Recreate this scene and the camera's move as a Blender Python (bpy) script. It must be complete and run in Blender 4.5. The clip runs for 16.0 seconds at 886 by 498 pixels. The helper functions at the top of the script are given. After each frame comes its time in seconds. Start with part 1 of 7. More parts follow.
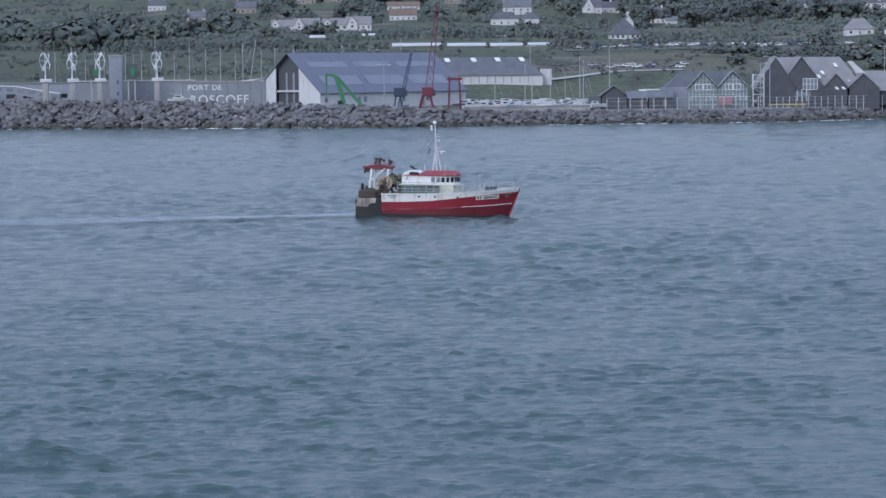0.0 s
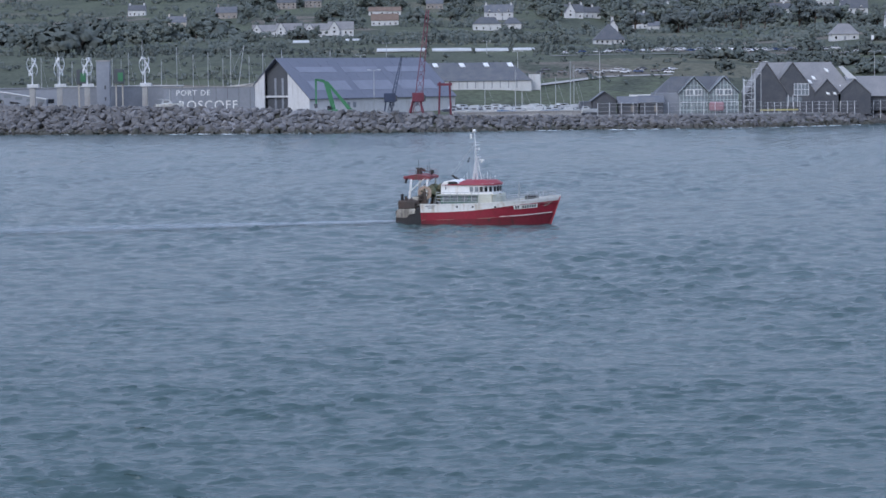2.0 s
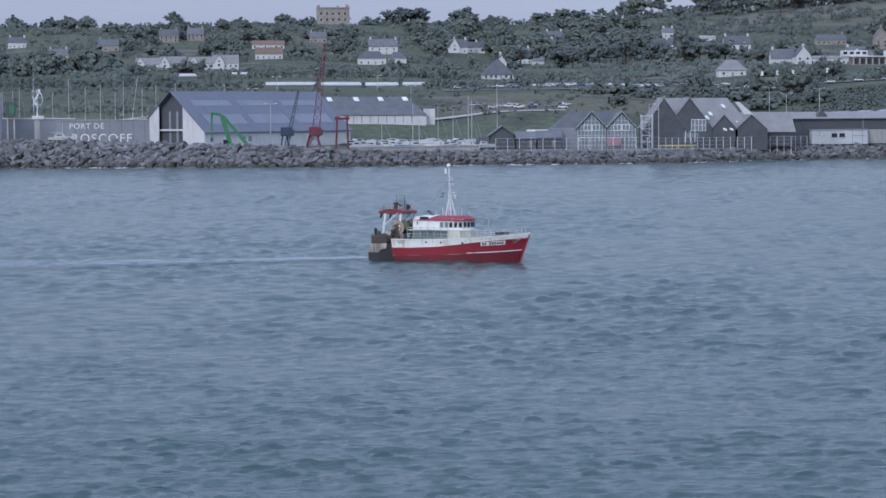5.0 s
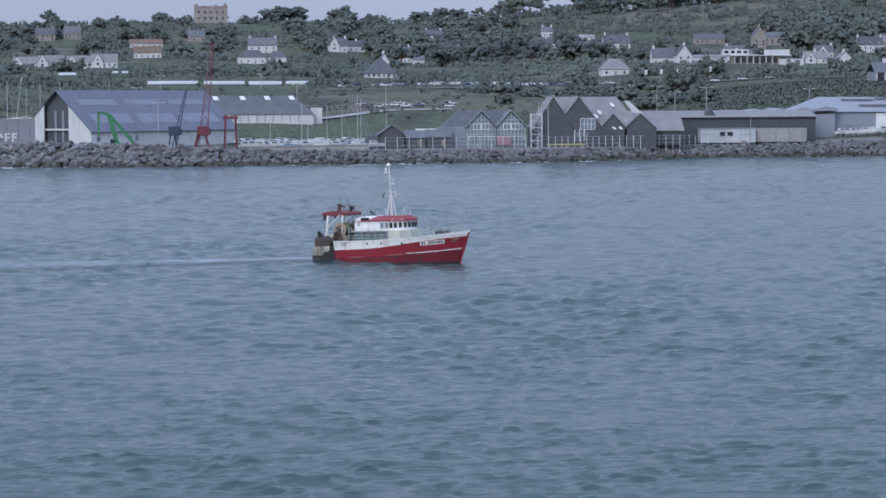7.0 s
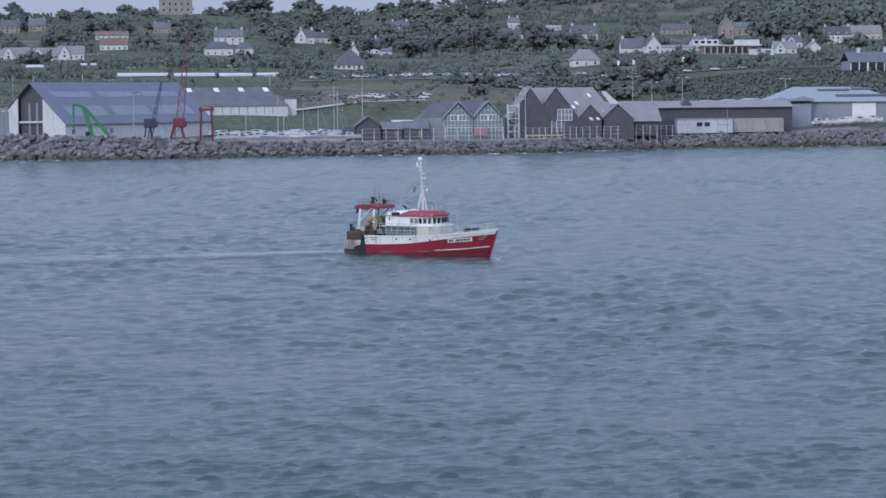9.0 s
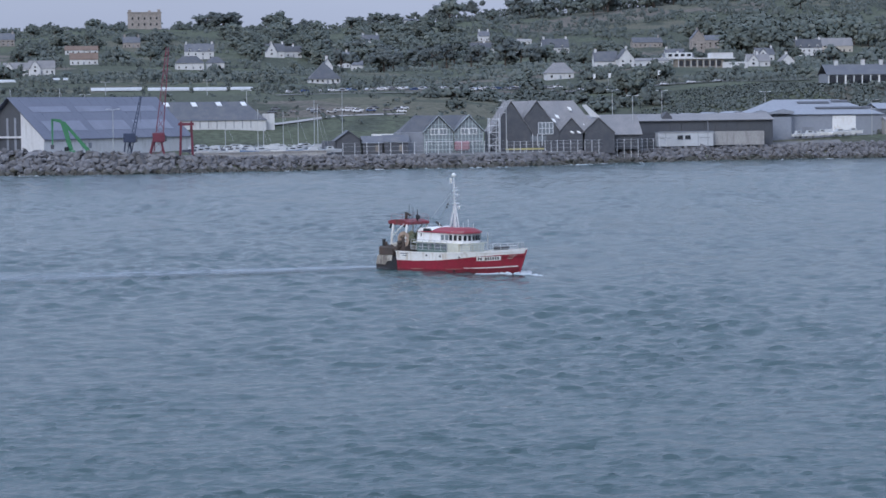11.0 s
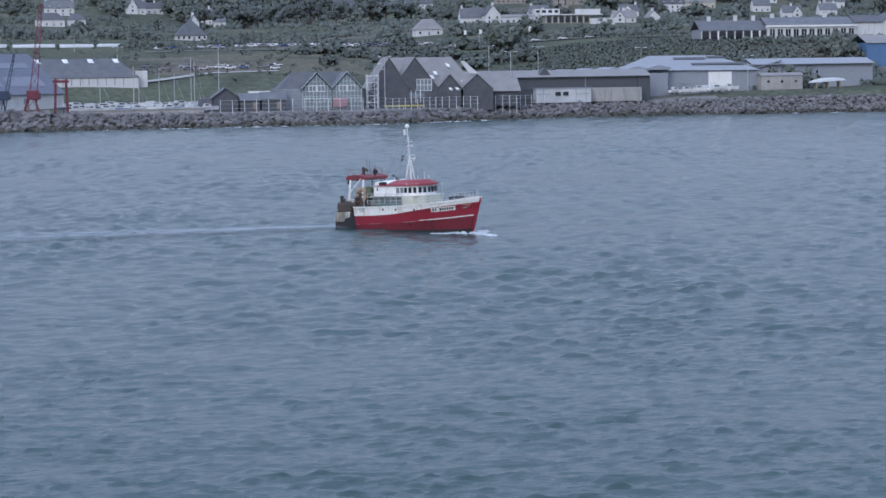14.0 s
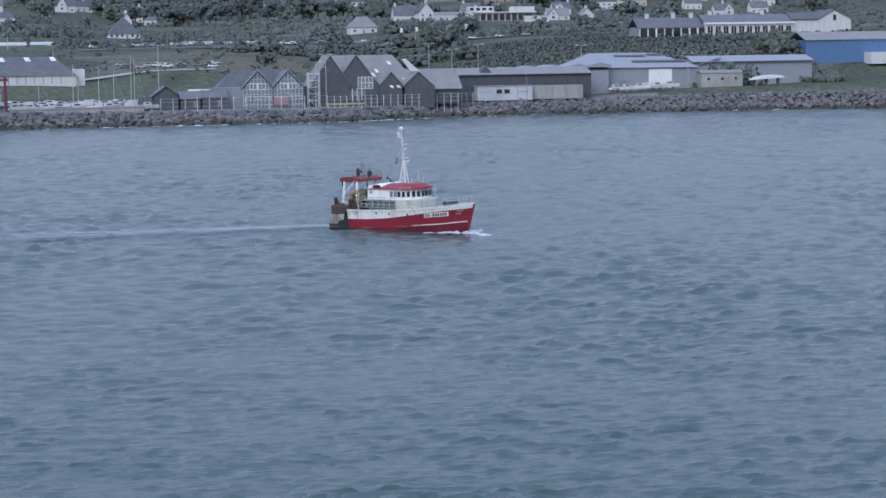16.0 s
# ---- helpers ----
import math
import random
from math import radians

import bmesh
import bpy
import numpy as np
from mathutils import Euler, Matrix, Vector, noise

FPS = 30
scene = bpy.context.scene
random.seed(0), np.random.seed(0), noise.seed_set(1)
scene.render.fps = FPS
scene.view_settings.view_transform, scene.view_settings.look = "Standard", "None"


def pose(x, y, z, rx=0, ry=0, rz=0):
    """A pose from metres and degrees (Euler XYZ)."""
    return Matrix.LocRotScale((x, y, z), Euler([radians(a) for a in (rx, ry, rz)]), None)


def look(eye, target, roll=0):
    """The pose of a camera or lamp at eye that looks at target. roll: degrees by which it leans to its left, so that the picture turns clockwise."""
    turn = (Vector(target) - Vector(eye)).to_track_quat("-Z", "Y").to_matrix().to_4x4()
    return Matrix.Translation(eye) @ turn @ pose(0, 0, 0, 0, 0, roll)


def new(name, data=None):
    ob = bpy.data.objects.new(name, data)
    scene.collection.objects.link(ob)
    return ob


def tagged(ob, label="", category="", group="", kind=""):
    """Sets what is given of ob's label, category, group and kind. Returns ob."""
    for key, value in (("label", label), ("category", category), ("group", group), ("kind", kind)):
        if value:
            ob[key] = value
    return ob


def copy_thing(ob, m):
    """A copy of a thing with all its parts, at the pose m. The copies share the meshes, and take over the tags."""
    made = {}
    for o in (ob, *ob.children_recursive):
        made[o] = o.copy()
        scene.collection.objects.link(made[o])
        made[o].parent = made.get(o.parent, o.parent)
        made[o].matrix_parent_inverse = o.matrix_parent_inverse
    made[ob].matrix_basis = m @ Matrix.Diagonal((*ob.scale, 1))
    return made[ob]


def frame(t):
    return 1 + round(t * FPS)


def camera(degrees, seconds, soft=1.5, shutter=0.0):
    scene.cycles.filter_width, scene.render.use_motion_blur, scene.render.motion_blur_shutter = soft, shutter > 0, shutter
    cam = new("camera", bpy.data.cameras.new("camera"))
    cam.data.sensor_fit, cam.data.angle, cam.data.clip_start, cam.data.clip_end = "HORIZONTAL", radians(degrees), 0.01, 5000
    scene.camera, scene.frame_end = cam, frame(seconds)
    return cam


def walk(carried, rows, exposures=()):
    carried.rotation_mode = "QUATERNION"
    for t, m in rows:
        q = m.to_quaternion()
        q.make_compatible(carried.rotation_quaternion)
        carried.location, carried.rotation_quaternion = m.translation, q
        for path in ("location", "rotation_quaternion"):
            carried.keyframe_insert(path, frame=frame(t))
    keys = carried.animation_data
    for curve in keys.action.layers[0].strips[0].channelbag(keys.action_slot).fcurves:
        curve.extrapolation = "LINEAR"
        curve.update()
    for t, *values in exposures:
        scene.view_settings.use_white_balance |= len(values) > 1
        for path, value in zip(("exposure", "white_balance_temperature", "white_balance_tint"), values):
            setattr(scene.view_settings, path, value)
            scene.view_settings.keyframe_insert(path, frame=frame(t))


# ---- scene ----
import itertools

# ---------------------------------------------------------------- camera
CAM_ROWS = (  # seconds, east, north, tilt, bearing, lean
    (0.0, -0.00, 0.00, -4.081, -0.001, -0.631),
    (0.5, -1.36, 1.28, -4.023, 0.324, -0.627),
    (1.0, -2.71, 2.56, -3.836, 0.297, -0.539),
    (1.5, -4.07, 3.84, -3.827, 0.330, -0.630),
    (2.0, -5.42, 5.12, -3.964, 0.568, -0.630),
    (2.5, -6.78, 6.41, -3.903, 1.016, -0.542),
    (3.0, -8.13, 7.69, -3.976, 1.526, -0.511),
    (3.2, -8.68, 8.20, -3.850, 1.764, -0.537),
    (5.3, -14.37, 13.58, -3.204, 3.847, -0.379),
    (5.5, -14.91, 14.09, -3.323, 4.179, -0.399),
    (6.0, -16.27, 15.37, -3.621, 5.284, -0.370),
    (6.5, -17.62, 16.66, -3.511, 5.889, -0.396),
    (7.0, -18.98, 17.94, -3.246, 6.332, -0.406),
    (7.5, -20.33, 19.22, -3.112, 6.824, -0.415),
    (8.0, -21.69, 20.50, -3.105, 7.234, -0.492),
    (8.5, -23.04, 21.78, -3.235, 7.079, -0.618),
    (9.0, -24.40, 23.06, -3.452, 7.223, -0.591),
    (9.2, -24.94, 23.57, -3.419, 7.403, -0.671),
    (11.3, -30.64, 28.96, -3.142, 8.355, -0.776),
    (11.5, -31.18, 29.47, -3.328, 8.724, -0.728),
    (12.0, -32.53, 30.75, -3.523, 9.235, -0.840),
    (12.5, -33.89, 32.03, -3.589, 9.766, -0.782),
    (13.0, -35.24, 33.31, -4.065, 10.037, -0.850),
    (13.5, -36.60, 34.59, -4.190, 10.507, -0.940),
    (14.0, -37.96, 35.87, -4.169, 11.369, -0.869),
    (14.5, -39.31, 37.16, -4.227, 12.101, -0.865),
    (15.0, -40.67, 38.44, -4.080, 12.591, -0.852),
    (15.5, -42.02, 39.72, -4.338, 12.812, -0.954),
    (16.0, -43.38, 41.00, -4.242, 13.092, -0.956),
)


def sight(tilt, bearing, lean):
    return (Matrix.Rotation(radians(-bearing), 4, "Z") @ Matrix.Rotation(radians(90 + tilt), 4, "X")
            @ Matrix.Rotation(radians(lean), 4, "Z"))


cam = camera(19.98, 16.0, soft=1.6)
walk(cam, [(t, Matrix.Translation((x, y, 20.1)) @ sight(p, b, r)) for t, x, y, p, b, r in CAM_ROWS],
     exposures=((0.0, 0.52, 5600, 13), (16.0, 0.52, 5600, 13)))

# ---------------------------------------------------------------- sky and light
world = bpy.data.worlds.new("overcast")
scene.world = world
world.use_nodes = True
wn, wl = world.node_tree.nodes, world.node_tree.links
wn.clear()
sky = wn.new("ShaderNodeTexSky")
sky.sky_type = "NISHITA"
sky.sun_disc = False
sky.sun_elevation, sky.sun_rotation = radians(28), radians(215)
sky.air_density, sky.dust_density = 1.6, 4.0
co = wn.new("ShaderNodeTexCoord")
sep = wn.new("ShaderNodeSeparateXYZ")
wl.new(co.outputs["Generated"], sep.inputs[0])
cloud = wn.new("ShaderNodeValToRGB")
cloud.color_ramp.elements[0].position, cloud.color_ramp.elements[0].color = 0.0, (0.262, 0.281, 0.339, 1)
cloud.color_ramp.elements[1].position, cloud.color_ramp.elements[1].color = 0.68, (0.555, 0.615, 0.768, 1)
low = cloud.color_ramp.elements.new(0.12)
low.color = (0.298, 0.328, 0.404, 1)
wl.new(sep.outputs["Z"], cloud.inputs["Fac"])
drift = wn.new("ShaderNodeTexNoise")
drift.inputs["Scale"].default_value, drift.inputs["Detail"].default_value = 3.0, 5.0
stretch = wn.new("ShaderNodeMapping")
stretch.inputs["Scale"].default_value = (1, 1, 5)
wl.new(co.outputs["Generated"], stretch.inputs["Vector"])
wl.new(stretch.outputs[0], drift.inputs["Vector"])
soft_cloud = wn.new("ShaderNodeMapRange")
soft_cloud.inputs["From Min"].default_value, soft_cloud.inputs["From Max"].default_value = 0.3, 0.7
soft_cloud.inputs["To Min"].default_value, soft_cloud.inputs["To Max"].default_value = 0.93, 1.07
wl.new(drift.outputs["Fac"], soft_cloud.inputs["Value"])
deck = wn.new("ShaderNodeMix")
deck.data_type, deck.blend_type = "RGBA", "MULTIPLY"
deck.inputs["Factor"].default_value = 1.0
wl.new(cloud.outputs["Color"], deck.inputs["A"])
wl.new(soft_cloud.outputs[0], deck.inputs["B"])
bg_sky, bg_deck, bg_sum, bg_out = (wn.new("ShaderNodeBackground"), wn.new("ShaderNodeBackground"),
                                   wn.new("ShaderNodeAddShader"), wn.new("ShaderNodeOutputWorld"))
bg_sky.inputs["Strength"].default_value = 0.02
bg_deck.inputs["Strength"].default_value = 1.0
wl.new(sky.outputs[0], bg_sky.inputs["Color"])
wl.new(deck.outputs["Result"], bg_deck.inputs["Color"])
wl.new(bg_sky.outputs[0], bg_sum.inputs[0])
wl.new(bg_deck.outputs[0], bg_sum.inputs[1])
wl.new(bg_sum.outputs[0], bg_out.inputs["Surface"])

sun = new("sun", bpy.data.lights.new("sun", "SUN"))
sun.data.energy, sun.data.angle, sun.data.color = 0.8, radians(25), (1.0, 0.975, 0.95)
sun.matrix_world = look((0, 0, 300), (180, 240, 100))


# ---------------------------------------------------------------- materials
def mat(name, colour, rough=0.7, vary=0.15, scale=1.0, bump=0.1, metal=0.0, second=None, patch=0.15, stain=None, random_tint=0.0, spec=0.5):
    """A surface with grain (scale, per metre) and broad patches, stains of a second colour and relief."""
    m = bpy.data.materials.new(name)
    m.use_nodes = True
    n, l = m.node_tree.nodes, m.node_tree.links
    p = n["Principled BSDF"]
    p.inputs["Roughness"].default_value, p.inputs["Metallic"].default_value = rough, metal
    p.inputs["Specular IOR Level"].default_value = spec
    tc = n.new("ShaderNodeTexCoord")
    fine, broad = n.new("ShaderNodeTexNoise"), n.new("ShaderNodeTexNoise")
    fine.inputs["Scale"].default_value, fine.inputs["Detail"].default_value = scale * 4, 6
    broad.inputs["Scale"].default_value, broad.inputs["Detail"].default_value = scale * 0.35, 4
    for x in (fine, broad):
        l.new(tc.outputs["Object"], x.inputs["Vector"])
    mix = n.new("ShaderNodeMix")
    mix.data_type = "RGBA"
    mix.inputs["A"].default_value = (*colour, 1)
    mix.inputs["B"].default_value = (*(second or [c * 0.72 for c in colour]), 1)
    rng = n.new("ShaderNodeMapRange")
    rng.inputs["From Min"].default_value, rng.inputs["From Max"].default_value = 0.5 - patch, 0.5 + patch + 0.12
    l.new(broad.outputs["Fac"], rng.inputs["Value"])
    l.new(rng.outputs[0], mix.inputs["Factor"])
    val = n.new("ShaderNodeMapRange")
    val.inputs["From Min"].default_value, val.inputs["From Max"].default_value = 0.3, 0.7
    val.inputs["To Min"].default_value, val.inputs["To Max"].default_value = 1 - vary, 1 + vary
    l.new(fine.outputs["Fac"], val.inputs["Value"])
    hsv = n.new("ShaderNodeHueSaturation")
    l.new(mix.outputs["Result"], hsv.inputs["Color"])
    if random_tint:
        info = n.new("ShaderNodeObjectInfo")
        rt = n.new("ShaderNodeMapRange")
        rt.inputs["To Min"].default_value, rt.inputs["To Max"].default_value = 1 - random_tint, 1 + random_tint
        l.new(info.outputs["Random"], rt.inputs["Value"])
        mul = n.new("ShaderNodeMath")
        mul.operation = "MULTIPLY"
        l.new(rt.outputs[0], mul.inputs[0])
        l.new(val.outputs[0], mul.inputs[1])
        l.new(mul.outputs[0], hsv.inputs["Value"])
    else:
        l.new(val.outputs[0], hsv.inputs["Value"])
    last = hsv.outputs["Color"]
    if stain:
        streak = n.new("ShaderNodeTexNoise")
        streak.inputs["Scale"].default_value, streak.inputs["Detail"].default_value = scale * 0.9, 5
        mp = n.new("ShaderNodeMapping")
        mp.inputs["Scale"].default_value = (2.2, 2.2, 0.35)
        l.new(tc.outputs["Object"], mp.inputs["Vector"])
        l.new(mp.outputs[0], streak.inputs["Vector"])
        sr = n.new("ShaderNodeMapRange")
        sr.inputs["From Min"].default_value, sr.inputs["From Max"].default_value, sr.inputs["To Max"].default_value = 0.54, 0.72, 0.75
        l.new(streak.outputs["Fac"], sr.inputs["Value"])
        sm2 = n.new("ShaderNodeMix")
        sm2.data_type = "RGBA"
        sm2.inputs["B"].default_value = (*stain, 1)
        l.new(sr.outputs[0], sm2.inputs["Factor"])
        l.new(last, sm2.inputs["A"])
        last = sm2.outputs["Result"]
    l.new(last, p.inputs["Base Color"])
    if bump:
        b = n.new("ShaderNodeBump")
        b.inputs["Strength"].default_value, b.inputs["Distance"].default_value = min(1.0, bump * 3), bump
        l.new(fine.outputs["Fac"], b.inputs["Height"])
        l.new(b.outputs[0], p.inputs["Normal"])
    return m


def island_mat(name, colour, second, rough=0.9):
    """Foliage and loose pieces: every piece of the mesh gets its own shade between two colours."""
    m = bpy.data.materials.new(name)
    m.use_nodes = True
    n, l = m.node_tree.nodes, m.node_tree.links
    p = n["Principled BSDF"]
    p.inputs["Roughness"].default_value = rough
    p.inputs["Specular IOR Level"].default_value = 0.2
    geo, info = n.new("ShaderNodeNewGeometry"), n.new("ShaderNodeObjectInfo")
    mix = n.new("ShaderNodeMix")
    mix.data_type = "RGBA"
    mix.inputs["A"].default_value, mix.inputs["B"].default_value = (*colour, 1), (*second, 1)
    l.new(geo.outputs["Random Per Island"], mix.inputs["Factor"])
    hsv = n.new("ShaderNodeHueSaturation")
    rt = n.new("ShaderNodeMapRange")
    rt.inputs["To Min"].default_value, rt.inputs["To Max"].default_value = 0.82, 1.2
    l.new(info.outputs["Random"], rt.inputs["Value"])
    l.new(rt.outputs[0], hsv.inputs["Value"])
    l.new(mix.outputs["Result"], hsv.inputs["Color"])
    l.new(hsv.outputs["Color"], p.inputs["Base Color"])
    return m


M = {
    "hull_red": mat("hull_red_paint", (0.255, 0.016, 0.034), 0.42, 0.12, 0.8, 0.01, second=(0.23, 0.02, 0.035), stain=(0.13, 0.028, 0.024)),
    "hull_white": mat("hull_white_paint", (0.80, 0.80, 0.77), 0.4, 0.06, 0.9, 0.01, second=(0.70, 0.70, 0.66), stain=(0.50, 0.44, 0.34)),
    "boot": mat("antifouling_black", (0.018, 0.02, 0.024), 0.6, 0.2, 1.0, 0.02, second=(0.034, 0.026, 0.024)),
    "white": mat("white_gloss_paint", (0.82, 0.83, 0.82), 0.35, 0.05, 1.0, 0.01, second=(0.74, 0.74, 0.71), stain=(0.6, 0.55, 0.46)),
    "cream": mat("cream_paint", (0.60, 0.61, 0.52), 0.45, 0.08, 1.0, 0.01, stain=(0.42, 0.36, 0.22)),
    "deck_green": mat("deck_green_paint", (0.14, 0.22, 0.19), 0.6, 0.15, 1.2, 0.02),
    "hull_red_low": mat("darker_lower_hull_red", (0.165, 0.014, 0.026), 0.5, 0.16, 0.8, 0.01, second=(0.12, 0.014, 0.022), stain=(0.05, 0.022, 0.02)),
    "roof_red": mat("red_roof_paint", (0.27, 0.03, 0.045), 0.5, 0.1, 1.0, 0.01),
    "gantry_red": mat("gantry_red_paint", (0.21, 0.03, 0.04), 0.55, 0.18, 1.2, 0.02, second=(0.11, 0.03, 0.035), stain=(0.06, 0.06, 0.04)),
    "black_paint": mat("black_paint", (0.02, 0.02, 0.022), 0.5, 0.2, 1.5, 0.01),
    "rust": mat("rusty_steel", (0.075, 0.055, 0.045), 0.8, 0.25, 1.5, 0.03, second=(0.045, 0.042, 0.04)),
    "net": mat("fishing_net", (0.085, 0.115, 0.072), 0.95, 0.35, 5.0, 0.12, second=(0.15, 0.12, 0.07)),
    "drum": mat("drum_buff_paint", (0.40, 0.31, 0.24), 0.7, 0.2, 1.5, 0.02, stain=(0.2, 0.12, 0.07)),
    "door_buff": mat("trawl_door_steel", (0.46, 0.44, 0.38), 0.7, 0.3, 1.2, 0.03, second=(0.12, 0.1, 0.08), stain=(0.06, 0.05, 0.045)),
    "glass": mat("dark_window_glass", (0.015, 0.018, 0.022), 0.06, 0.0, 1.0, 0.0, spec=0.8),
    "glass_pale": mat("pale_window_glass", (0.22, 0.25, 0.27), 0.1, 0.05, 1.0, 0.0, spec=0.8),
    "rail": mat("galvanised_rail", (0.50, 0.52, 0.52), 0.45, 0.1, 2.0, 0.0, metal=0.4),
    "ink": mat("dark_lettering", (0.03, 0.03, 0.035), 0.6, 0.05, 1.0, 0.0),
    "rubber": mat("black_rubber", (0.02, 0.02, 0.02), 0.85, 0.1, 1.0, 0.02),
    "rock": mat("granite_boulder", (0.172, 0.172, 0.178), 0.92, 0.3, 0.7, 0.12, second=(0.12, 0.12, 0.125), random_tint=0.35),
    "rock_wet": mat("weed_grown_rock", (0.075, 0.07, 0.06), 0.7, 0.3, 0.7, 0.1, second=(0.05, 0.055, 0.04), random_tint=0.3),
    "concrete": mat("weathered_concrete", (0.38, 0.375, 0.36), 0.9, 0.12, 0.4, 0.03, stain=(0.22, 0.21, 0.2)),
    "asphalt": mat("grey_quay_asphalt", (0.13, 0.13, 0.13), 0.95, 0.15, 0.4, 0.02, second=(0.2, 0.2, 0.19)),
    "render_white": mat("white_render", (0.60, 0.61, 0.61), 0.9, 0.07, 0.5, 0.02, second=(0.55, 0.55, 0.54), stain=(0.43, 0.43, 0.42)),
    "render_cream": mat("cream_render", (0.55, 0.51, 0.44), 0.9, 0.1, 0.5, 0.02),
    "stone": mat("granite_wall", (0.34, 0.31, 0.28), 0.92, 0.25, 1.2, 0.05, second=(0.22, 0.2, 0.18)),
    "slate": mat("slate_roof", (0.095, 0.105, 0.125), 0.7, 0.2, 1.0, 0.04, second=(0.14, 0.145, 0.15), random_tint=0.25),
    "slate_grey": mat("grey_slate_roof", (0.205, 0.205, 0.21), 0.75, 0.15, 0.6, 0.04, second=(0.26, 0.255, 0.25)),
    "tile_brown": mat("brown_tile_roof", (0.19, 0.14, 0.11), 0.85, 0.2, 0.8, 0.04),
    "metal_blue": mat("blue_grey_roof_sheet", (0.105, 0.118, 0.160), 0.5, 0.08, 0.25, 0.01, second=(0.13, 0.142, 0.18), patch=0.2),
    "rooflight": mat("translucent_roof_sheet", (0.175, 0.19, 0.24), 0.4, 0.08, 0.4, 0.0),
    "metal_white": mat("pale_grey_cladding", (0.27, 0.29, 0.325), 0.75, 0.06, 0.2, 0.01, second=(0.26, 0.285, 0.32)),
    "metal_grey": mat("grey_cladding", (0.26, 0.28, 0.31), 0.5, 0.08, 0.2, 0.01),
    "metal_dark": mat("dark_cladding", (0.075, 0.082, 0.095), 0.55, 0.1, 0.4, 0.01, second=(0.08, 0.085, 0.09)),
    "metal_azure": mat("bright_blue_cladding", (0.09, 0.18, 0.34), 0.55, 0.06, 0.2, 0.01, second=(0.10, 0.17, 0.30)),
    "weatherboard": mat("dark_weatherboard", (0.075, 0.080, 0.092), 0.8, 0.2, 1.2, 0.03, second=(0.105, 0.108, 0.115)),
    "timber": mat("weathered_timber", (0.27, 0.24, 0.20), 0.9, 0.2, 1.2, 0.03),
    "steel_white": mat("white_steel", (0.75, 0.77, 0.78), 0.4, 0.04, 1.0, 0.0),
    "steel_green": mat("pale_green_steel", (0.46, 0.54, 0.53), 0.45, 0.06, 1.0, 0.0),
    "crane_green": mat("bright_green_paint", (0.06, 0.22, 0.10), 0.6, 0.12, 1.0, 0.0),
    "crane_red": mat("dark_red_crane_paint", (0.16, 0.035, 0.055), 0.6, 0.15, 1.0, 0.0),
    "crane_blue": mat("dark_blue_crane_paint", (0.04, 0.055, 0.10), 0.6, 0.15, 1.0, 0.0),
    "poly": mat("white_polythene", (0.52, 0.54, 0.55), 0.45, 0.06, 0.3, 0.02, second=(0.40, 0.42, 0.43)),
    "bark": mat("grey_brown_bark", (0.10, 0.08, 0.065), 0.95, 0.25, 2.0, 0.05),
    "leaf": island_mat("broad_leaves", (0.090, 0.110, 0.098), (0.142, 0.158, 0.134)),
    "needle": island_mat("pine_needles", (0.078, 0.094, 0.092), (0.120, 0.134, 0.124)),
    "hedge": island_mat("hedge_leaves", (0.080, 0.098, 0.090), (0.128, 0.142, 0.124)),
    "pink_tarp": mat("faded_pink_tarpaulin", (0.36, 0.22, 0.24), 0.8, 0.15, 1.0, 0.02),
    "yellow": mat("yellow_paint", (0.55, 0.5, 0.2), 0.6, 0.1, 1.0, 0.0),
}


# ---------------------------------------------------------------- mesh tools
def part(name, bm, material, parent=None, label="", smooth=False):
    me = bpy.data.meshes.new(name)
    bm.normal_update()
    bm.to_mesh(me)
    bm.free()
    me.materials.append(M[material] if isinstance(material, str) else material)
    if smooth:
        for p in me.polygons:
            p.use_smooth = True
    ob = new(name, me)
    if parent:
        ob.parent = parent
    if label:
        tagged(ob, label)
    return ob


def thing(name, label, category, m=None, group="", kind=""):
    ob = new(name)
    ob.empty_display_size = 0.5
    if m is not None:
        ob.matrix_basis = m
    return tagged(ob, label, category, group, kind)


def box(bm, c, s, rz=0.0, bevel=0.0):
    m = Matrix.Translation(c) @ Matrix.Rotation(radians(rz), 4, "Z") @ Matrix.Diagonal((*s, 1))
    made = bmesh.ops.create_cube(bm, size=1, matrix=m)["verts"]
    if bevel:
        es = {e for v in made for e in v.link_edges}
        bmesh.ops.bevel(bm, geom=list(es), offset=bevel, segments=1, affect="EDGES")
    return bm


def tube(bm, a, b, r, r2=None, n=6):
    a, b = Vector(a), Vector(b)
    d = b - a
    m = Matrix.Translation((a + b) / 2) @ d.to_track_quat("Z", "Y").to_matrix().to_4x4()
    bmesh.ops.create_cone(bm, cap_ends=True, segments=n, radius1=r, radius2=r if r2 is None else r2, depth=d.length, matrix=m)
    return bm


def solid(bm, outline, push):
    """A closed body: an outline of 3D points pushed along a vector."""
    push = Vector(push)
    a = [bm.verts.new(Vector(p)) for p in outline]
    b = [bm.verts.new(Vector(p) + push) for p in outline]
    k = len(a)
    faces = [bm.faces.new(a), bm.faces.new(b[::-1])]
    faces += [bm.faces.new((a[i], b[i], b[(i + 1) % k], a[(i + 1) % k])) for i in range(k)]
    bmesh.ops.recalc_face_normals(bm, faces=faces)
    return bm


